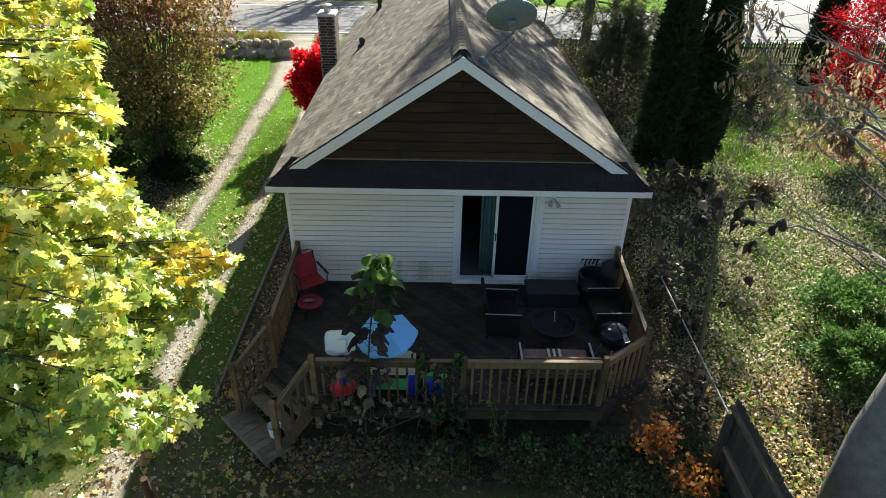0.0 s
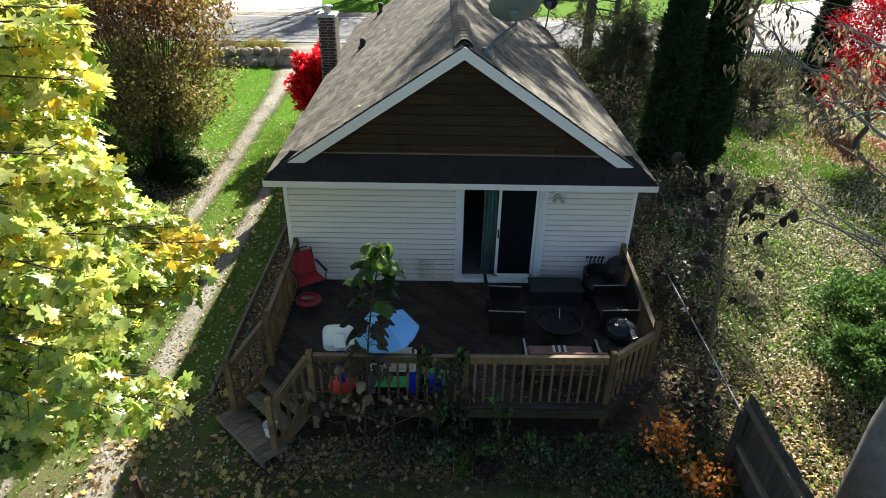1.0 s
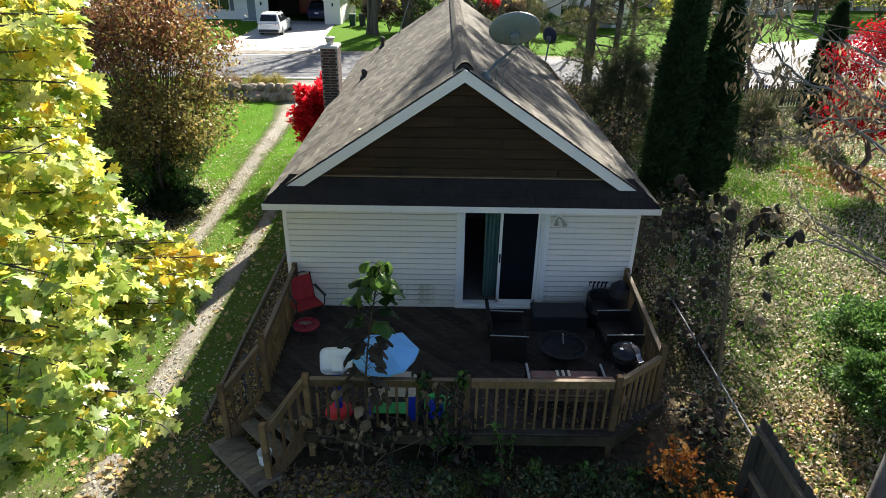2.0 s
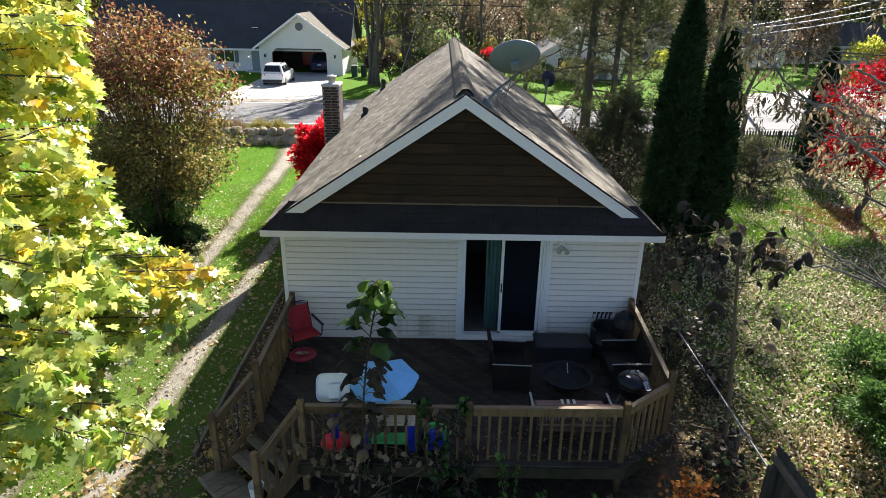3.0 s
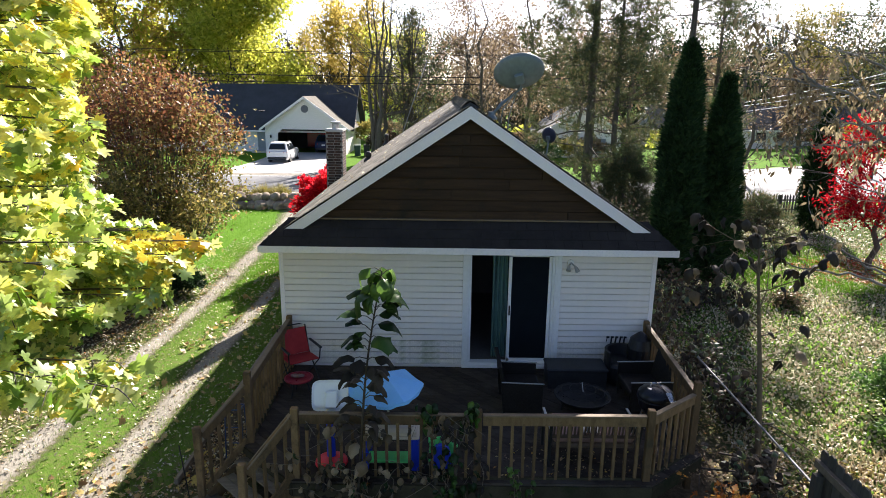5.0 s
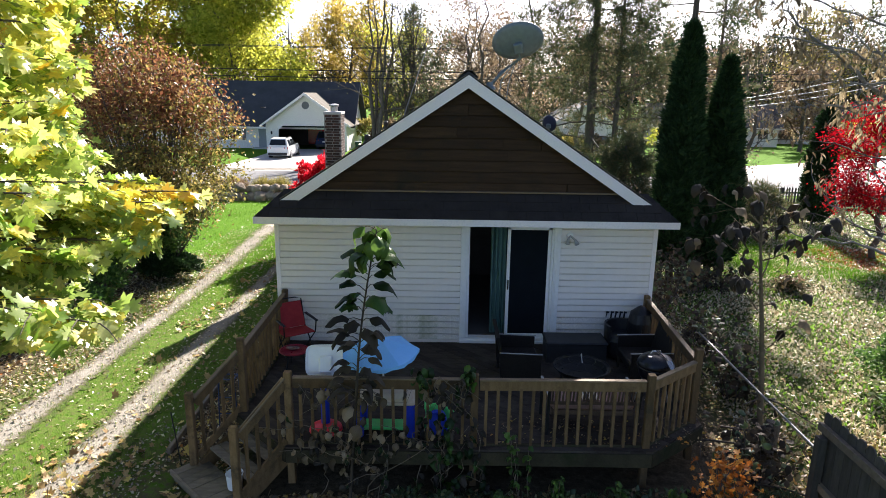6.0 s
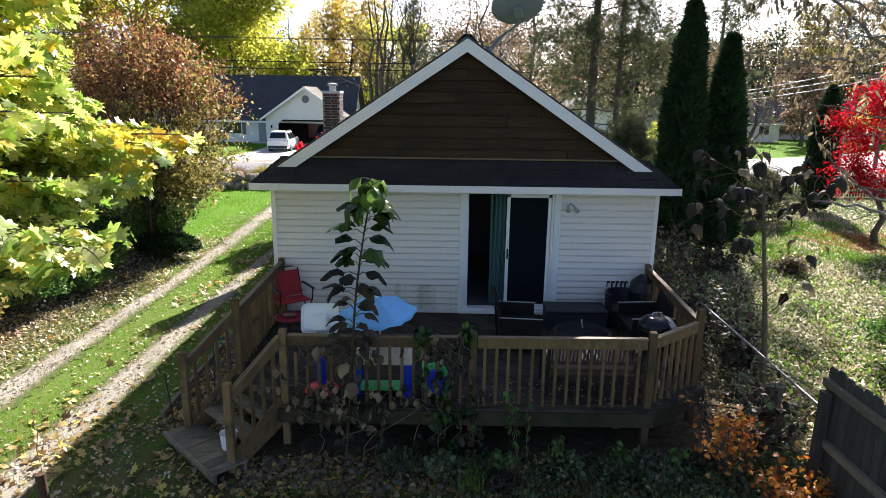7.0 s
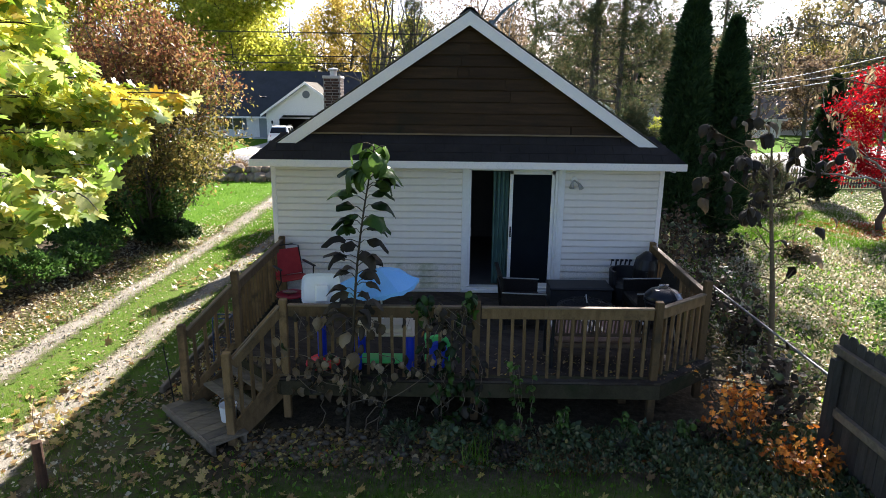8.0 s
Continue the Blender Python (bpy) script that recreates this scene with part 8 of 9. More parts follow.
def withered_vines():
    rng = np.random.default_rng(19)
    t = thing("withered_vine", (-1.2, -3.62, 0), "withered vines and dry stems tangled along the railing", "plant")
    for i in range(6):
        x0 = rng.uniform(-2.2, -0.3)
        p = Vector((x0, -3.62 + rng.normal(0, 0.06), 0.0))
        d = Vector((rng.normal(0, 0.5), rng.normal(-0.15, 0.25), 1)).normalized()
        tb = Tubes(4)
        pts = [p.copy()]
        for k in range(9):
            d = (d + Vector((rng.normal(0, 0.35), rng.normal(0, 0.22), rng.normal(-0.10, 0.25)))).normalized()
            p = p + d * rng.uniform(0.10, 0.22)
            p.y = min(p.y, -3.48)
            p.z = max(p.z, 0.05)
            pts.append(p.copy())
        tb.add(pts, np.linspace(0.007, 0.003, 10))
        tb.part("stem", M["stem"], t)
        for q in pts[3:]:
            if rng.uniform() < 0.7:
                hung_leaf(t, q, rng.uniform(0.07, 0.12), "dead_leaf" if rng.uniform() < 0.7 else "brown_piece", rng, None, 1.1)
    for i in range(16):
        p = Vector((rng.uniform(-2.3, -0.7), -3.56, rng.uniform(0.7, 1.2)))
        d = Vector((rng.normal(0, 0.8), -0.35, rng.uniform(-0.1, 0.7))).normalized()
        tb = Tubes(5)
        pts = [p.copy()]
        for k in range(11):
            d = (d + Vector((rng.normal(0, 0.38), rng.normal(0, 0.16), rng.normal(-0.13, 0.26)))).normalized()
            p = p + d * rng.uniform(0.035, 0.085)
            p.y, p.z = min(max(p.y, -4.0), -3.48), max(p.z, 0.05)
            pts.append(p.copy())
        tb.add(pts, np.linspace(0.0045, 0.002, 12))
        tb.part("stem", M["pale_stem"], t)
        for q in pts[3:]:
            if rng.uniform() < 0.55:
                hung_leaf(t, q, rng.uniform(0.06, 0.12), ("dead_leaf", "brown_piece", "brown_piece", "plant_leaf")[rng.integers(0, 4)], rng, None, 1.3)
    for i in range(30):
        x0 = rng.uniform(-2.2, -0.1)
        q = Vector((x0, -3.52, rng.uniform(1.25, 1.62)))
        tb = Tubes(4)
        tb.add([q, q + Vector((rng.normal(0, 0.08), -0.05, 0.06)), q + Vector((rng.normal(0, 0.14), -0.08, -0.12))], [0.004, 0.0035, 0.003])
        tb.part("stem", M["pale_stem"], t)
        hung_leaf(t, q + Vector((0, -0.05, 0.03)), rng.uniform(0.09, 0.17), ("dead_leaf", "dead_leaf", "brown_piece")[rng.integers(0, 3)], rng, rng.uniform(120, 420), 1.2)
    for i in range(46):
        q = Vector((rng.uniform(-2.25, -0.75), -3.60 + rng.normal(0, 0.04), rng.uniform(0.55, 1.0)))
        hung_leaf(t, q, rng.uniform(0.08, 0.15), ("brown_piece", "brown_piece", "dead_leaf")[i % 3], rng, None, 1.25)
    g = thing("climbing_vine", (0.0, -3.55, 0), "green and withering vine climbing the deck post", "plant")
    for i in range(7):
        x0 = rng.uniform(-0.75, 0.25)
        tb = Tubes(4)
        pts = [Vector((x0, -3.60 + rng.normal(0, 0.03), 0.0))]
        top = rng.uniform(0.7, 1.65) if x0 < 0.2 else rng.uniform(0.5, 0.9)
        for k in range(9):
            pts.append(Vector((x0 + rng.normal(0, 0.05) - 0.03 * k * (x0 > 0) + 0.015 * k * (x0 < 0), -3.54 + rng.normal(0, 0.03), top * (k + 1) / 9)))
        tb.add(pts, np.linspace(0.007, 0.003, 10))
        tb.part("stem", M["stem"], g)
        for q in pts[1:]:
            for _ in range(2):
                hung_leaf(g, q + Vector(rng.normal(0, 0.05, 3)), rng.uniform(0.07, 0.15), ("plant_leaf", "dead_leaf", "plant_leaf", "dead_leaf")[rng.integers(0, 4)], rng, rng.uniform(120, 420), 0.8)
    for cx, cz in ((-0.69, 1.64), (-0.16, 1.72)):
        for _ in range(13):
            hung_leaf(g, Vector((cx + rng.normal(0, 0.07), -3.46 + rng.normal(0, 0.05), cz + rng.normal(-0.04, 0.07))), rng.uniform(0.10, 0.17), ("plant_top", "plant_leaf", "plant_leaf")[rng.integers(0, 3)], rng, None, 1.0)


def dead_sapling():
    rng = np.random.default_rng(23)
    t = thing("sapling", (4.18, -2.35, 0), "thin sapling with large dark withered leaves beside the deck", "tree")
    tb, tips = Tubes(6), []
    pts = [Vector((4.18 + 0.10 * f + 0.03 * math.sin(5 * f), -2.35 + 0.95 * f, 3.3 * f)) for f in np.linspace(0, 1, 9)]
    tb.add(pts, np.linspace(0.05, 0.016, 9))
    for i in range(16):
        f = 0.42 + 0.58 * i / 15
        k = min(int(f * 8), 7)
        q = pts[k].lerp(pts[k + 1], f * 8 - k)
        a = i * 2.4 + rng.uniform(-0.4, 0.4)
        grow(tb, q, (math.cos(a), math.sin(a), 0.75), rng.uniform(0.5, 1.0), 0.012, 1, rng, tips, 0.25, 3, 0.12, 0.6, 0.35)
    tb.part("trunk", M["sapling_bark"], t)
    for i in range(165):
        q = tips[rng.integers(0, len(tips))][0]
        if q.z < 2.45 and rng.uniform() < 0.86:
            continue
        hung_leaf(t, q + Vector((0, 0, -0.02)), rng.uniform(0.12, 0.24), "brown_piece" if i % 7 == 0 else "dead_leaf", rng, None, rng.uniform(0.5, 1.3))


def right_tree():
    rng = np.random.default_rng(29)
    t = thing("bare_tree", (5.55, -5.1, 0), "grey-barked tree with thin limbs and hanging tan leaves", "tree")
    tb = Tubes(14)
    trunk = [(5.36, -5.12, -0.1), (5.30, -5.12, 0.8), (5.28, -5.1, 1.8), (5.42, -5.02, 2.8), (6.3, -4.55, 4.2), (6.6, -4.2, 6.0), (6.7, -4.0, 8.0)]
    tb.add(trunk, [0.42, 0.38, 0.36, 0.33, 0.2, 0.13, 0.06])
    tb.part("trunk", M["pale_bark"], t)
    P, D = [], []
    ends = [(5.3, 0.6, 4.3), (4.9, -0.9, 3.3), (6.0, 0.6, 5.6), (5.2, 0.3, 6.2), (6.6, 1.8, 6.9), (5.6, 0.4, 7.2), (6.2, -0.6, 3.9), (7.0, 1.0, 4.8), (6.6, 0.0, 2.6), (5.7, 1.6, 5.0)]
    for e in ends:
        e = Vector(e)
        lb = Tubes(5)
        z0 = max(2.6, min(7.0, e.z - 0.6))
        s = Vector((6.3, -4.5, z0))
        mid = s.lerp(e, 0.5) + Vector((0.15, 0, 0.35))
        pts = [s.lerp(mid, f).lerp(mid.lerp(e, f), f) for f in np.linspace(0, 1, 9)]
        pts = [p + Vector(rng.normal(0, 0.07, 3)) * (0 < k < 8) for k, p in enumerate(pts)]
        lb.add(pts, np.linspace(0.022, 0.005, 9))
        tips = []
        for k in range(3, 9):
            for _ in range(2):
                grow(lb, pts[k], Vector(rng.normal(0, 1, 3)) + (e - s).normalized() * 1.2, rng.uniform(0.35, 0.8), 0.007, 0, rng, tips, 0.3)
        lb.part("limb", M["bark"], t)
        for q, d, _ in tips[::2]:
            if rng.uniform() < 0.2:
                for _ in range(rng.integers(10, 20)):
                    P.append(tuple(q + Vector((rng.normal(0, 0.05), rng.normal(0, 0.05), rng.uniform(-0.26, 0.02)))))
                    D.append((rng.normal(0, 0.3), rng.normal(0, 0.3), -1))
    # long boughs that reach over the lawn towards the cottage
    boughs = [
        [(6.4, -4.5, 4.2), (5.73, -2.6, 4.6), (4.79, -2.45, 5.19), (4.28, -2.4, 5.62), (3.89, -2.4, 5.87), (3.33, -2.3, 6.42)],
        [(6.5, -4.3, 5.0), (5.58, -2.1, 5.77), (5.09, -2.0, 5.96), (4.54, -2.0, 6.11), (3.72, -1.9, 6.41)],
        [(6.4, -4.5, 4.3), (5.6, -2.6, 5.12), (4.82, -2.5, 5.44), (4.28, -2.5, 5.64), (3.7, -2.4, 5.72)],
        [(6.1, -4.8, 3.2), (6.9, -1.7, 2.55), (6.21, -1.5, 2.74), (5.64, -1.5, 2.9), (4.84, -1.5, 3.0), (4.43, -1.5, 3.23)],
        [(6.9, -1.7, 2.55), (6.1, -1.5, 2.95), (5.6, -1.45, 3.2), (5.26, -1.4, 3.49), (4.96, -1.4, 3.81)],
        [(6.5, -4.3, 4.6), (5.3, -2.6, 5.15), (4.9, -2.5, 5.22), (4.5, -2.5, 5.14), (4.2, -2.5, 5.28)],
        [(6.4, -4.4, 4.4), (5.3, -2.6, 5.1), (4.9, -2.5, 4.97), (4.59, -2.5, 4.9), (4.1, -2.5, 4.93), (3.8, -2.5, 4.85)],
        [(6.6, -4.2, 5.2), (5.3, -2.7, 5.3), (4.95, -2.5, 5.5), (4.6, -2.5, 5.7), (4.42, -2.5, 5.93)],
    ]
    for k, path in enumerate(boughs):
        lb = Tubes(6)
        path = [Vector(p) for p in path]
        pts = []
        for a, b in zip(path, path[1:]):
            pts += [a.lerp(b, f) + Vector(rng.normal(0, 0.018, 3)) for f in (0, 0.25, 0.5, 0.75)]
        pts.append(path[-1])
        lb.add(pts, np.linspace(0.034 if k in (0, 3) else 0.024, 0.006, len(pts)))
        tips = []
        for q, ahead in zip(pts[5:], pts[6:] + [pts[-1] + (pts[-1] - pts[-2])]):
            way = (ahead - q).normalized()
            for _ in range(2 if k not in (3, 4) else 1):
                grow(lb, q, way * 1.4 + Vector(rng.normal(0, 0.8, 3)), rng.uniform(0.2, 0.55), 0.006, 0, rng, tips, 0.3)
        tips.append((pts[-1], None, 0))
        lb.part("limb", M["pale_bark"], t)
        for q, _, _ in tips:
            if rng.uniform() < (0.11 if k not in (3, 4) else 0.04):
                w = rng.uniform(0.05, 0.1)
                for _ in range(rng.integers(9, 20)):
                    P.append(tuple(q + Vector((rng.normal(0, w), rng.normal(0, w), rng.uniform(-0.24, 0.03)))))
                    D.append((rng.normal(0, 0.4), rng.normal(0, 0.4), -1))
    tagged(leaves("hanging_leaves", np.array(P), rng.uniform(0.06, 0.15, len(P)), "hang", M["tan_leaf"], t, rng, np.array(D), 0.35), kind="stuff")


# brighter copy of plant_leaf: sun on the top leaves put into its colour
M["plant_top"] = foliage("sunlit_green_leaf", [(0.0, (0.04, 0.085, 0.018)), (0.5, (0.085, 0.16, 0.03)), (1.0, (0.16, 0.28, 0.055))], 0.4, 0.4, per="object")
M["brown_piece"] = foliage("dry_tan_leaf", [(0.0, (0.12, 0.085, 0.046)), (0.5, (0.25, 0.18, 0.105)), (1.0, (0.42, 0.32, 0.20))], 0.35, per="object")
M["dark_stem"] = surface("dark_brown_stalk", (0.045, 0.034, 0.022), (0.085, 0.065, 0.042), 8, fine=40, rough=0.85, relief=0.2)
M["pale_stem"] = surface("pale_dry_stem", (0.13, 0.105, 0.07), (0.26, 0.215, 0.15), 8, fine=40, rough=0.9, relief=0.2)
tall_plant()
withered_vines()
dead_sapling()
right_tree()
shrub("orange_shrub", 3.02, -4.02, 1.08, 0.8, 9, 260, 0.058, [("orange", 1.0, 0.25, 1.3)], "small shrub with orange autumn leaves beside the deck", seed=33, level=1, spread=0.06, kind="maple")
shrub("orange_shrub", 3.40, -4.55, 0.6, 0.8, 9, 240, 0.055, [("orange", 1.0, 0.2, 1.3)], "low shrub with orange autumn leaves by the fence", seed=34, level=1, spread=0.06, kind="maple")
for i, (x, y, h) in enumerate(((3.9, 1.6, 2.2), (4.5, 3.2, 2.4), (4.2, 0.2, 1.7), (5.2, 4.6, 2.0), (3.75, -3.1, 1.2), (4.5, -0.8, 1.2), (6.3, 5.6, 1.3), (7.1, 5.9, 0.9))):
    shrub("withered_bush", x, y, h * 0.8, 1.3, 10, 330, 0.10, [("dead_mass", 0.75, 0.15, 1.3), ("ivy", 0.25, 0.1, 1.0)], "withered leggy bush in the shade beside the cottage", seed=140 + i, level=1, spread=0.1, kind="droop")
for i, (x, y, h, w) in enumerate(((8.7, 11.6, 0.6, 1.2), (10.6, 14.2, 0.8, 1.6), (12.0, 16.5, 1.1, 2.0), (5.4, 10.5, 1.8, 1.8), (4.6, 14.5, 2.0, 2.0), (9.2, 6.2, 0.35, 0.7))):
    shrub("wild_shrub", x, y, h * 1.3, w, 9, 1100, 0.13, [("pine", 0.6, 0.05, 1.3), ("brown_leaf", 0.4, 0.2, 1.3)], "loose wild shrub under the pines", seed=160 + i, level=1, spread=0.16)


for i in range(7):
    tuft_bush("bed_plant", -0.9 + i * 0.62 + 0.1 * math.sin(i * 5), -3.86 - 0.16 * (i % 3), 0.26 + 0.08 * math.sin(i * 2.3), 0.55, 210, 0.075, ("ivy", "ivy", "dead_mass", "ivy")[i % 4], "low straggling plant in the shady bed", 400 + i, "droop" if i % 2 else "oval")


def bed_weed(x, y, h, seed):
    """A leggy weed: a few upright stems with pale green leaves."""
    rng = np.random.default_rng(seed)
    w = thing("leggy_weed", (x, y, 0), "leggy green weed standing before the deck skirt", "plant", "weeds before the deck")
    for k in range(4):
        tb = Tubes(4)
        top = Vector((x + rng.normal(0, 0.09), y + rng.normal(0, 0.05), h * rng.uniform(0.7, 1.0)))
        foot = Vector((x + rng.normal(0, 0.03), y, -0.02))
        pts = [foot.lerp(top, f) + Vector((rng.normal(0, 0.015), rng.normal(0, 0.015), 0)) for f in np.linspace(0, 1, 7)]
        tb.add(pts, np.linspace(0.006, 0.003, 7))
        tb.part("stem", M["stem"], w)
        for q in pts[2:]:
            for _ in range(2):
                hung_leaf(w, q, rng.uniform(0.06, 0.11), "plant_top", rng, None, 0.5)


for i, (x, y, h) in enumerate(((0.55, -3.66, 1.0), (0.95, -3.85, 0.5), (1.75, -3.8, 0.45), (0.3, -4.0, 0.4), (2.35, -3.85, 0.4))):
    bed_weed(x, y, h, 450 + i)


# ---- grass and fallen leaves ----
def scatter(name, n, x0, x1, y0, y1, size, kind, mat, label, category, seed, flat=True, lift=0.015, keep=None, aim=None, even=1.6, tilt=0.7):
    rng = np.random.default_rng(seed)
    x, y = rng.uniform(x0, x1, n), rng.uniform(y0, y1, n)
    clump = np.sin(1.7 * x + 0.6 * y + seed) * np.cos(1.1 * y - 0.7 * x) + 0.6 * np.sin(3.9 * x - 2.3 * y)
    ok = clump + rng.uniform(-even, even, n) > -0.3
    if keep is not None:
        ok &= keep(x, y)
    house = (x > XL - 0.05) & (x < XR + 0.05) & (y > -0.05) & (y < YB + 0.2)
    dk = (x > -3.3) & (x < 3.2) & (y > -3.55) & (y <= 0)
    ok &= ~house & ~dk
    x, y = x[ok], y[ok]
    P = np.stack([x, y, ground_z(x, y) + lift + rng.uniform(0, 0.02, len(x))], -1)
    ob = leaves(name, P, rng.uniform(size * 0.5, size * 1.4, len(x)), kind, M[mat], None, rng, aim, 0.45, flat=flat, tilt=tilt)
    tagged(ob, label, category, kind="stuff")


def off_track(x, y):
    l, r = np.array(TRACK_L), np.array(TRACK_R)
    wob = 0.62 + 0.22 * np.sin(5 * y + 3 * x) + 0.16 * np.sin(13 * y - 7 * x)
    stray = np.sin(91.7 * x + 47.3 * y) > 0.86
    bare = (x > -4.25) & (x < -3.3) & (y < 5) | (x > -4.9) & (x < -2.3) & (y < -1.8) & (np.sin(7 * x + 3 * y) + np.sin(5 * y - 4 * x) + np.sin(17 * x) > -0.5)
    return ~bare & (stray | ((np.abs(x - np.interp(y, l[:, 1], l[:, 0])) > np.interp(y, l[:, 1], l[:, 2]) * wob) & (np.abs(x - np.interp(y, r[:, 1], r[:, 0])) > np.interp(y, r[:, 1], r[:, 2]) * wob)))


UP = np.array([0, 0, 1.6])
M["maple_litter"] = foliage("fallen_maple_leaf", [(0.0, (0.24, 0.14, 0.06)), (0.4, (0.44, 0.30, 0.13)), (0.7, (0.66, 0.50, 0.20)), (0.9, (0.70, 0.56, 0.14)), (1.0, (0.44, 0.25, 0.10))], 0.25, 0.45)
M["rust_weed"] = foliage("rusty_weed_stem", [(0.0, (0.14, 0.045, 0.022)), (0.6, (0.24, 0.085, 0.04)), (1.0, (0.30, 0.16, 0.07))], 0.25)
M["straw"] = foliage("dry_straw_blade", [(0.0, (0.20, 0.15, 0.07)), (0.6, (0.38, 0.31, 0.16)), (1.0, (0.55, 0.47, 0.27))], 0.35, 0.6)
M["stone_bit"] = surface("gravel_chip", (0.2, 0.175, 0.14), (0.38, 0.345, 0.285), 5, fine=60, rough=0.9, relief=0, per="island", spread=0.5)
M["drive_grass"] = foliage("lawn_blade_by_drive", [(0.0, (0.07, 0.16, 0.014)), (0.5, (0.13, 0.25, 0.024)), (0.85, (0.24, 0.34, 0.05)), (1.0, (0.36, 0.34, 0.12))], 0.5, 0.8, sheen=0.05)
scatter("lawn_grass", 90000, -8.2, -3.4, -7, 12, 0.085, "blade", "drive_grass", "short dull green grass along the drive", "grass", 1, False, 0.0, off_track, UP)
scatter("lawn_grass", 50000, -13, -5.0, 8, 24.5, 0.10, "blade", "grass", "short green lawn grass", "grass", 2, False, 0.0, off_track, UP)
scatter("lawn_grass", 52000, -4.6, 4.0, -7.5, -4.28, 0.08, "blade", "grass", "short green lawn grass in shade", "grass", 3, False, 0.0, None, UP)
scatter("rough_grass", 60000, 7.6, 15, 7.5, 14, 0.12, "blade", "grass", "thicker green grass showing between fallen leaves", "grass", 26, False, 0.03, None, UP, 0.7)
scatter("rough_grass", 90000, 4.3, 16, -6, 20, 0.10, "blade", "grass", "rough thin grass on the wild side", "grass", 4, False, 0.0, None, UP)
scatter("fallen_leaves", 142000, 4.2, 16.5, -6.5, 20, 0.062, "oval", "litter_pale", "pale fallen leaves strewn over rough grass", "fallen leaves", 5, lift=0.045, even=1.5, tilt=1.1, keep=lambda x, y: (y > -2.2) | (x > 6.6) | (np.sin(57.3 * x + 91.1 * y) > 0.45))
scatter("fallen_leaves", 9000, 4.0, 6.8, -6.0, -1.8, 0.07, "droop", "litter", "brown curled leaves behind the board fence", "fallen leaves", 35)
scatter("straw_grass", 2600, 4.0, 6.8, -6.0, -1.6, 0.22, "blade", "straw", "dry straw-coloured grass behind the board fence", "grass", 36, False, 0.02, None, np.array([0, 0, 0.4]))
scatter("rough_grass", 45000, 15.5, 27, 4, 21, 0.12, "blade", "grass", "rough grass towards the picket fence", "grass", 31, False, 0.0, None, UP)
scatter("fallen_leaves", 22000, 15.5, 27, 4, 21, 0.10, "oval", "litter_pale", "pale leaves towards the picket fence", "fallen leaves", 32)
scatter("fallen_leaves", 26000, 4.2, 16.5, -6.5, 20, 0.062, "droop", "litter", "brown fallen leaves strewn over rough grass", "fallen leaves", 6)
scatter("fallen_leaves", 1250, -5.8, -2.4, -7, -2.2, 0.078, "maple", "maple_litter", "yellow and brown maple leaves fallen on the grass", "fallen leaves", 7)
scatter("fallen_leaves", 15000, -8.6, -3.3, -7, 14, 0.055, "oval", "litter_pale", "small pale fallen leaves along the drive", "fallen leaves", 8)
scatter("fallen_leaves", 11000, -10.5, -7.0, -7, 9, 0.085, "oval", "litter", "brown leaves fallen at the thicket's edge", "fallen leaves", 9, keep=off_track)
scatter("fallen_leaves", 9000, -9.2, -7.2, -7, 9, 0.07, "oval", "litter_pale", "pale leaves fallen along the thicket", "fallen leaves", 19, keep=off_track)
scatter("fallen_leaves", 700, -6.2, -4.4, -7, 9, 0.085, "maple", "maple_litter", "brown maple leaves lying on the wheel track", "fallen leaves", 37)
scatter("fallen_leaves", 900, -13, -6.9, 7, 24, 0.07, "oval", "litter_pale", "pale leaves dotted over the lawn", "fallen leaves", 10)
scatter("fallen_leaves", 4600, -3.4, 4.2, -4.4, -3.5, 0.06, "droop", "litter", "brown fallen leaves in the shady bed", "fallen leaves", 11)
scatter("fallen_leaves", 620, -3.0, 4.0, -8, -4.3, 0.085, "maple", "maple_litter", "maple leaves fallen on shaded grass", "fallen leaves", 12)
scatter("fallen_leaves", 17000, 11.8, 17.4, 8.0, 12.2, 0.08, "oval", "red_litter", "red fallen leaves under the scarlet tree", "fallen leaves", 13, lift=0.06, keep=lambda x, y: ((x - 14.4) / 2.7) ** 2 + ((y - 10.1) / 2.0) ** 2 + 0.35 * np.sin(5 * x + 3 * y) < 0.9)
scatter("ground_ivy", 8000, -0.2, 4.4, -4.5, -3.55, 0.055, "oval", "ivy", "low dark ivy and weeds in the bed", "ground cover", 14, False, 0.06, None, np.array([0, 0, 0.5]))
scatter("ground_ivy", 9000, 1.9, 4.0, -5.2, -3.6, 0.075, "oval", "ivy", "low dark ivy beside the fence", "ground cover", 15, False, 0.16, None, np.array([0, 0, 0.5]))
scatter("weed_grass", 110, -0.2, 0.15, -4.35, -4.05, 0.25, "blade", "weed", "tuft of long weedy grass in the bed", "grass", 16, False, 0.0, None, UP)
scatter("rusty_stems", 420, 0.7, 1.4, -4.5, -4.1, 0.12, "blade", "rust_weed", "rusty red dry weeds in the bed", "weeds", 27, False, 0.0, None, UP * 0.5)
scatter("fallen_leaves", 2600, -2.6, 2.2, -4.35, -3.6, 0.05, "droop", "tan_leaf", "rusty brown leaves fallen in the bed", "fallen leaves", 23)
scatter("fallen_leaves", 5200, -4.25, -3.3, -2.9, 4.6, 0.06, "oval", "litter", "brown leaves drifted between the edging and the deck", "fallen leaves", 28)
scatter("fallen_leaves", 11000, 3.3, 5.2, -4.2, 7, 0.055, "oval", "litter", "brown leaves drifted beside the cottage", "fallen leaves", 24)
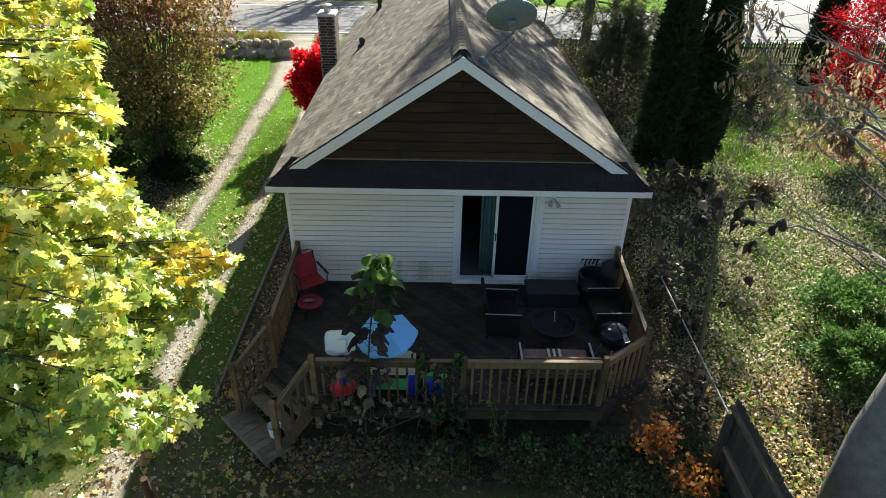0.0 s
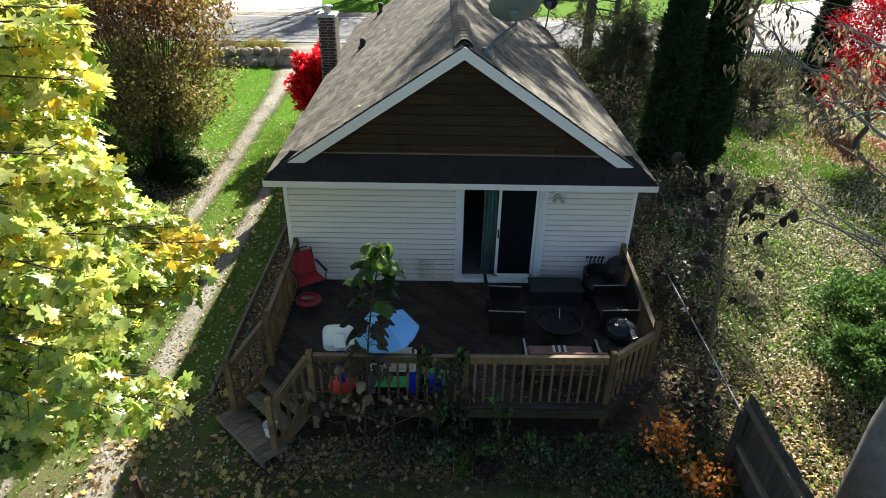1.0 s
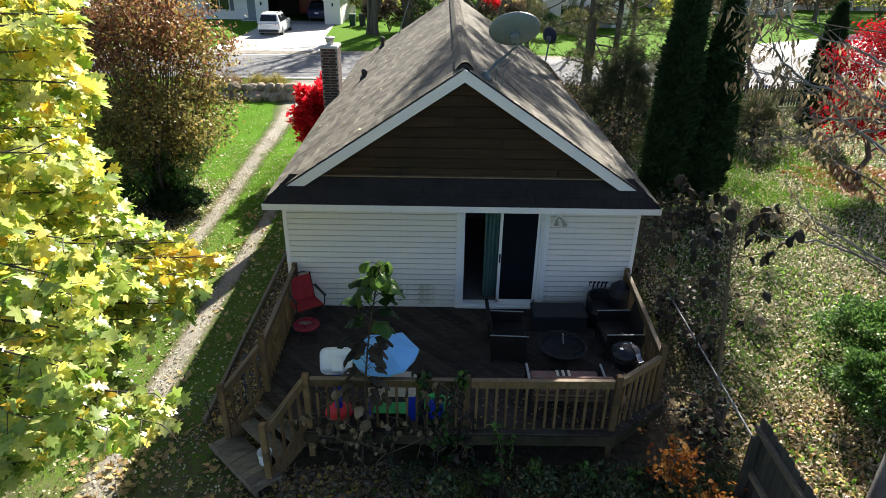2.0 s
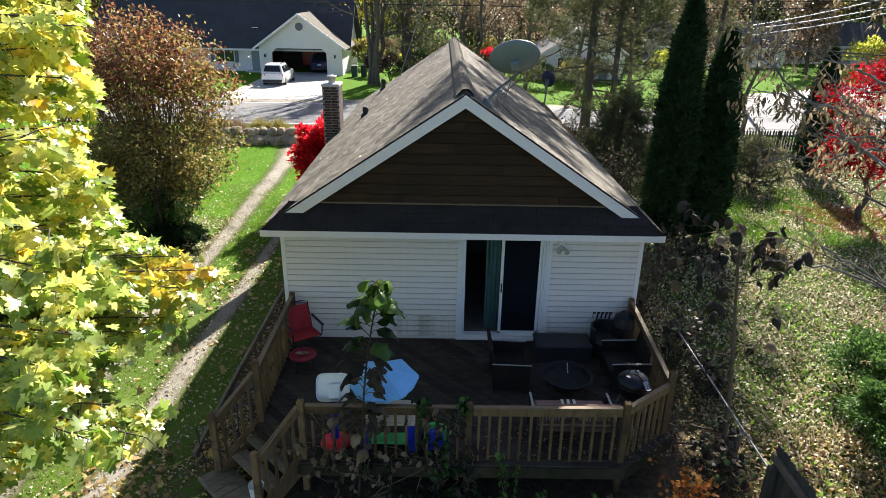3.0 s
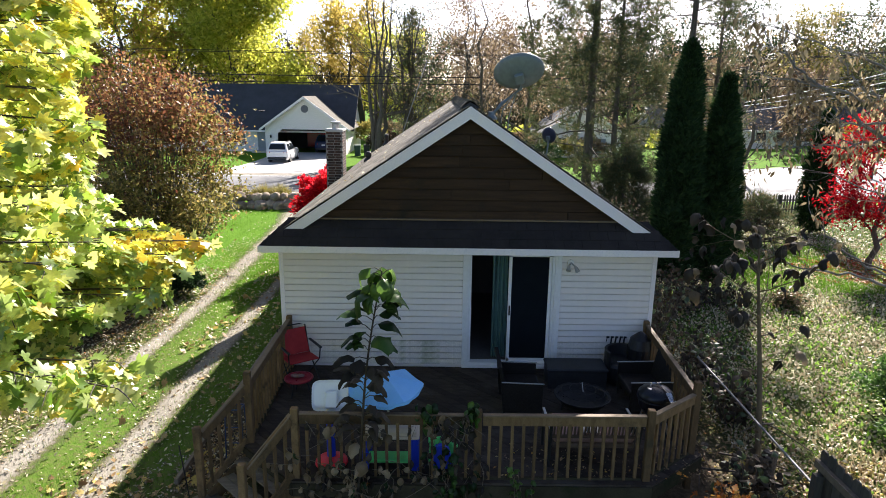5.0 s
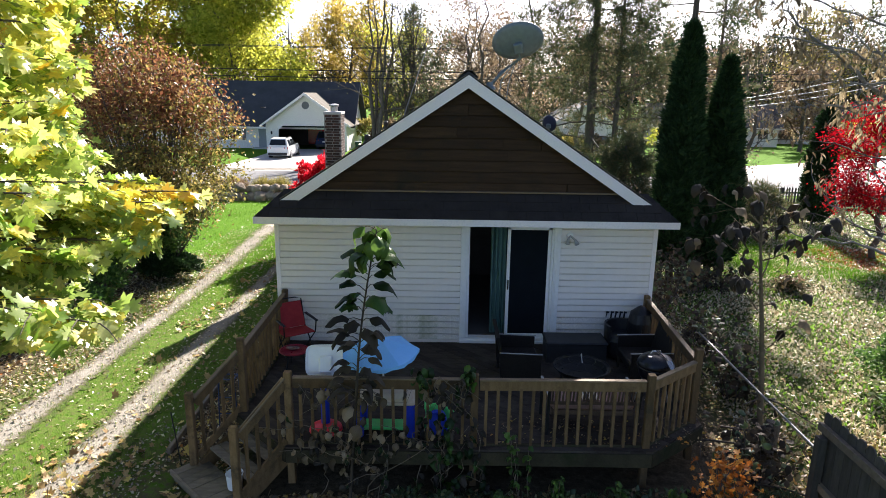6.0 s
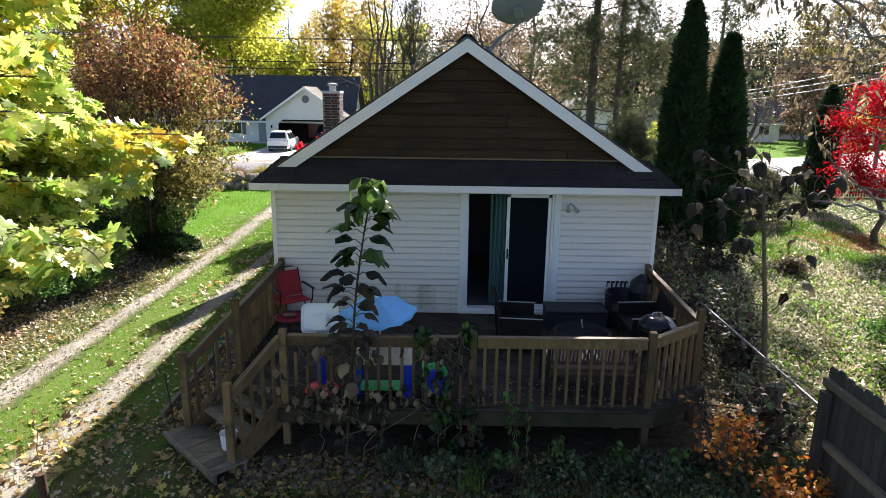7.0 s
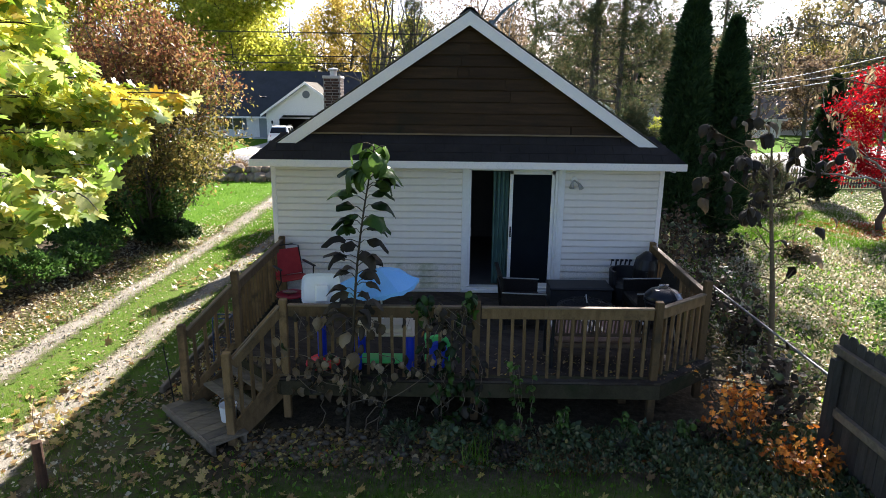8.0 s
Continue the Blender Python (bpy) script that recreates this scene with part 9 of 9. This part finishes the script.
scatter("weeds", 26000, 4.6, 16, -5, 19, 0.085, "oval", "weed", "bright green weeds among the fallen leaves", "weeds", 21, False, 0.02, None, np.array([0, 0, 0.9]), 1.1)
scatter("weeds", 2200, -3.4, 4.0, -6.0, -4.0, 0.06, "oval", "weed", "small green weeds in shaded grass", "weeds", 22, False, 0.01, None, np.array([0, 0, 0.9]))
scatter("gravel_stones", 26000, -7.8, -4.2, -9, 14, 0.032, "pebble", "stone_bit", "loose pale stones on the wheel tracks", "gravel", 17, keep=lambda x, y: ~off_track(x, y))


# ---- stones and small things in the bed ----
def bed_stones():
    rng = np.random.default_rng(93)
    meshes = []
    for k in range(6):
        bm = nb()
        bmesh.ops.create_icosphere(bm, subdivisions=1, radius=1.0)
        for v in bm.verts:
            v.co *= 1 + 0.35 * noise.noise(v.co * 1.3 + Vector((k * 3.7, 1, 2)))
            v.co.z *= 0.6
        meshes.append(finish(bm, "stone", M["bed_stone"]))
    for me in meshes:
        me.polygons.foreach_set("use_smooth", np.ones(len(me.polygons), bool))
    bed = thing("stone_bed", (-1.6, -4.1, 0), "bed of small grey stones with fallen leaves before the deck", "stones")
    for i in range(200):
        x, y = rng.uniform(-2.75, -0.1), rng.uniform(-4.3, -3.6)
        if y > -3.6 - 1.1 * (x + 2.2) and x < -2.2:
            continue
        r = rng.uniform(0.028, 0.07)
        piece("stone", meshes[i % 6], bed, pose(x, y, gz(x, y) + r * 0.35, rng.normal(0, 12), rng.normal(0, 12), rng.uniform(0, 360)) @ Matrix.Diagonal((r, r * rng.uniform(0.7, 1), r, 1)))
    for x, y, r, lab in ((3.30, -3.55, 0.20, "pale grey field stone beside the deck"), (3.75, -2.9, 0.15, "grey field stone in dead leaves")):
        bm = nb()
        bmesh.ops.create_icosphere(bm, subdivisions=3, radius=r)
        for v in bm.verts:
            v.co *= 1 + 0.3 * noise.noise(v.co * 5 + Vector((x, y, 0)))
            v.co.z *= 0.6
        tagged(attach(new("field_stone", finish(bm, "field_stone", M["bed_stone"])), None, pose(x, y, gz(x, y) + r * 0.25)), lab, "stone")
    x, y = 4.05, -2.75
    st = thing("tree_stump", (x, y, 0), "dark weathered stump leaning beside the sapling", "stump")
    bm = nb()
    cyl(bm, (x, y, -0.1), (x + 0.12, y + 0.1, 0.62), 0.13, 0.09, 14)
    for v in bm.verts:
        k = 1 + 0.3 * noise.noise(v.co * 6)
        v.co.x, v.co.y = x + (v.co.x - x) * k, y + (v.co.y - y) * k
    part("trunk", bm, M["bark"], st)
    for i in range(7):
        rng2 = np.random.default_rng(500 + i)
        a = Vector((rng2.uniform(3.3, 5.2), rng2.uniform(-3.2, 0.5), 0.05))
        d = Vector((rng2.normal(0, 1), rng2.normal(0, 1), 0.1)).normalized()
        tb = Tubes(5)
        L = rng2.uniform(0.7, 1.6)
        tb.add([a, a + d * L * 0.5 + Vector((0, 0, 0.08)), a + d * L + Vector((0, 0, 0.03))], [0.018, 0.013, 0.006])
        tagged(tb.part("fallen_branch", M["bark"]), "thin dead branch lying in the leaves", "branch", "fallen branches")


M["bed_stone"] = surface("grey_garden_stone", (0.105, 0.082, 0.058), (0.20, 0.16, 0.115), 2.0, fine=30, rough=0.85, relief=0.4, dist=0.01, per="object", spread=0.4)
bed_stones()


def roof_litter():
    rng = np.random.default_rng(97)
    n = 150
    x, y = rng.uniform(XC - 3.2, XC + 3.2, n), rng.uniform(0.1, 12.5, n)
    P = np.stack([x, y, 5.345 - SLOPE * np.abs(x - XC)], -1)
    ob = leaves("roof_leaves", P, rng.uniform(0.03, 0.075, n), "oval", M["litter_pale"], None, rng, np.stack([np.sign(x - XC) * 0.8, rng.normal(0, 0.4, n), np.full(n, -0.55)], -1), 0.15)
    tagged(ob, "small pale leaves caught on the shingles", "fallen leaves", kind="stuff")


def deck_litter():
    rng = np.random.default_rng(98)
    n = 620
    x, y = rng.uniform(-2.9, 2.9, n), -3.42 + np.abs(rng.normal(0, 0.55, n))
    ok = (y < -0.2) & (x + 0.5 * rng.normal(size=n) > -0.9)
    x, y = x[ok], y[ok]
    P = np.stack([x, y, np.full(len(x), DECK + 0.012)], -1)
    ob = leaves("deck_leaves", P, rng.uniform(0.02, 0.06, len(x)), "oval", M["litter"], None, rng, None, 0.3, flat=True)
    tagged(ob, "small brown leaves and bits blown over the deck boards", "fallen leaves", kind="stuff")


def eave_litter():
    rng = np.random.default_rng(99)
    n = 900
    y = rng.uniform(5.5, 12.8, n)
    d = 3.42 - np.abs(rng.normal(0, 0.16, n)) * (y - 4.5) / 8
    P = np.stack([XC + d, y, 5.345 - SLOPE * d + rng.uniform(0, 0.02, n)], -1)
    ob = leaves("eave_leaves", P, rng.uniform(0.04, 0.09, n), "oval", M["litter"], None, rng, np.stack([np.full(n, 0.8), rng.normal(0, 0.5, n), np.full(n, -0.5)], -1), 0.4)
    tagged(ob, "brown leaves and needles drifted along the eave", "fallen leaves", kind="stuff")


deck_litter()
eave_litter()
roof_litter()
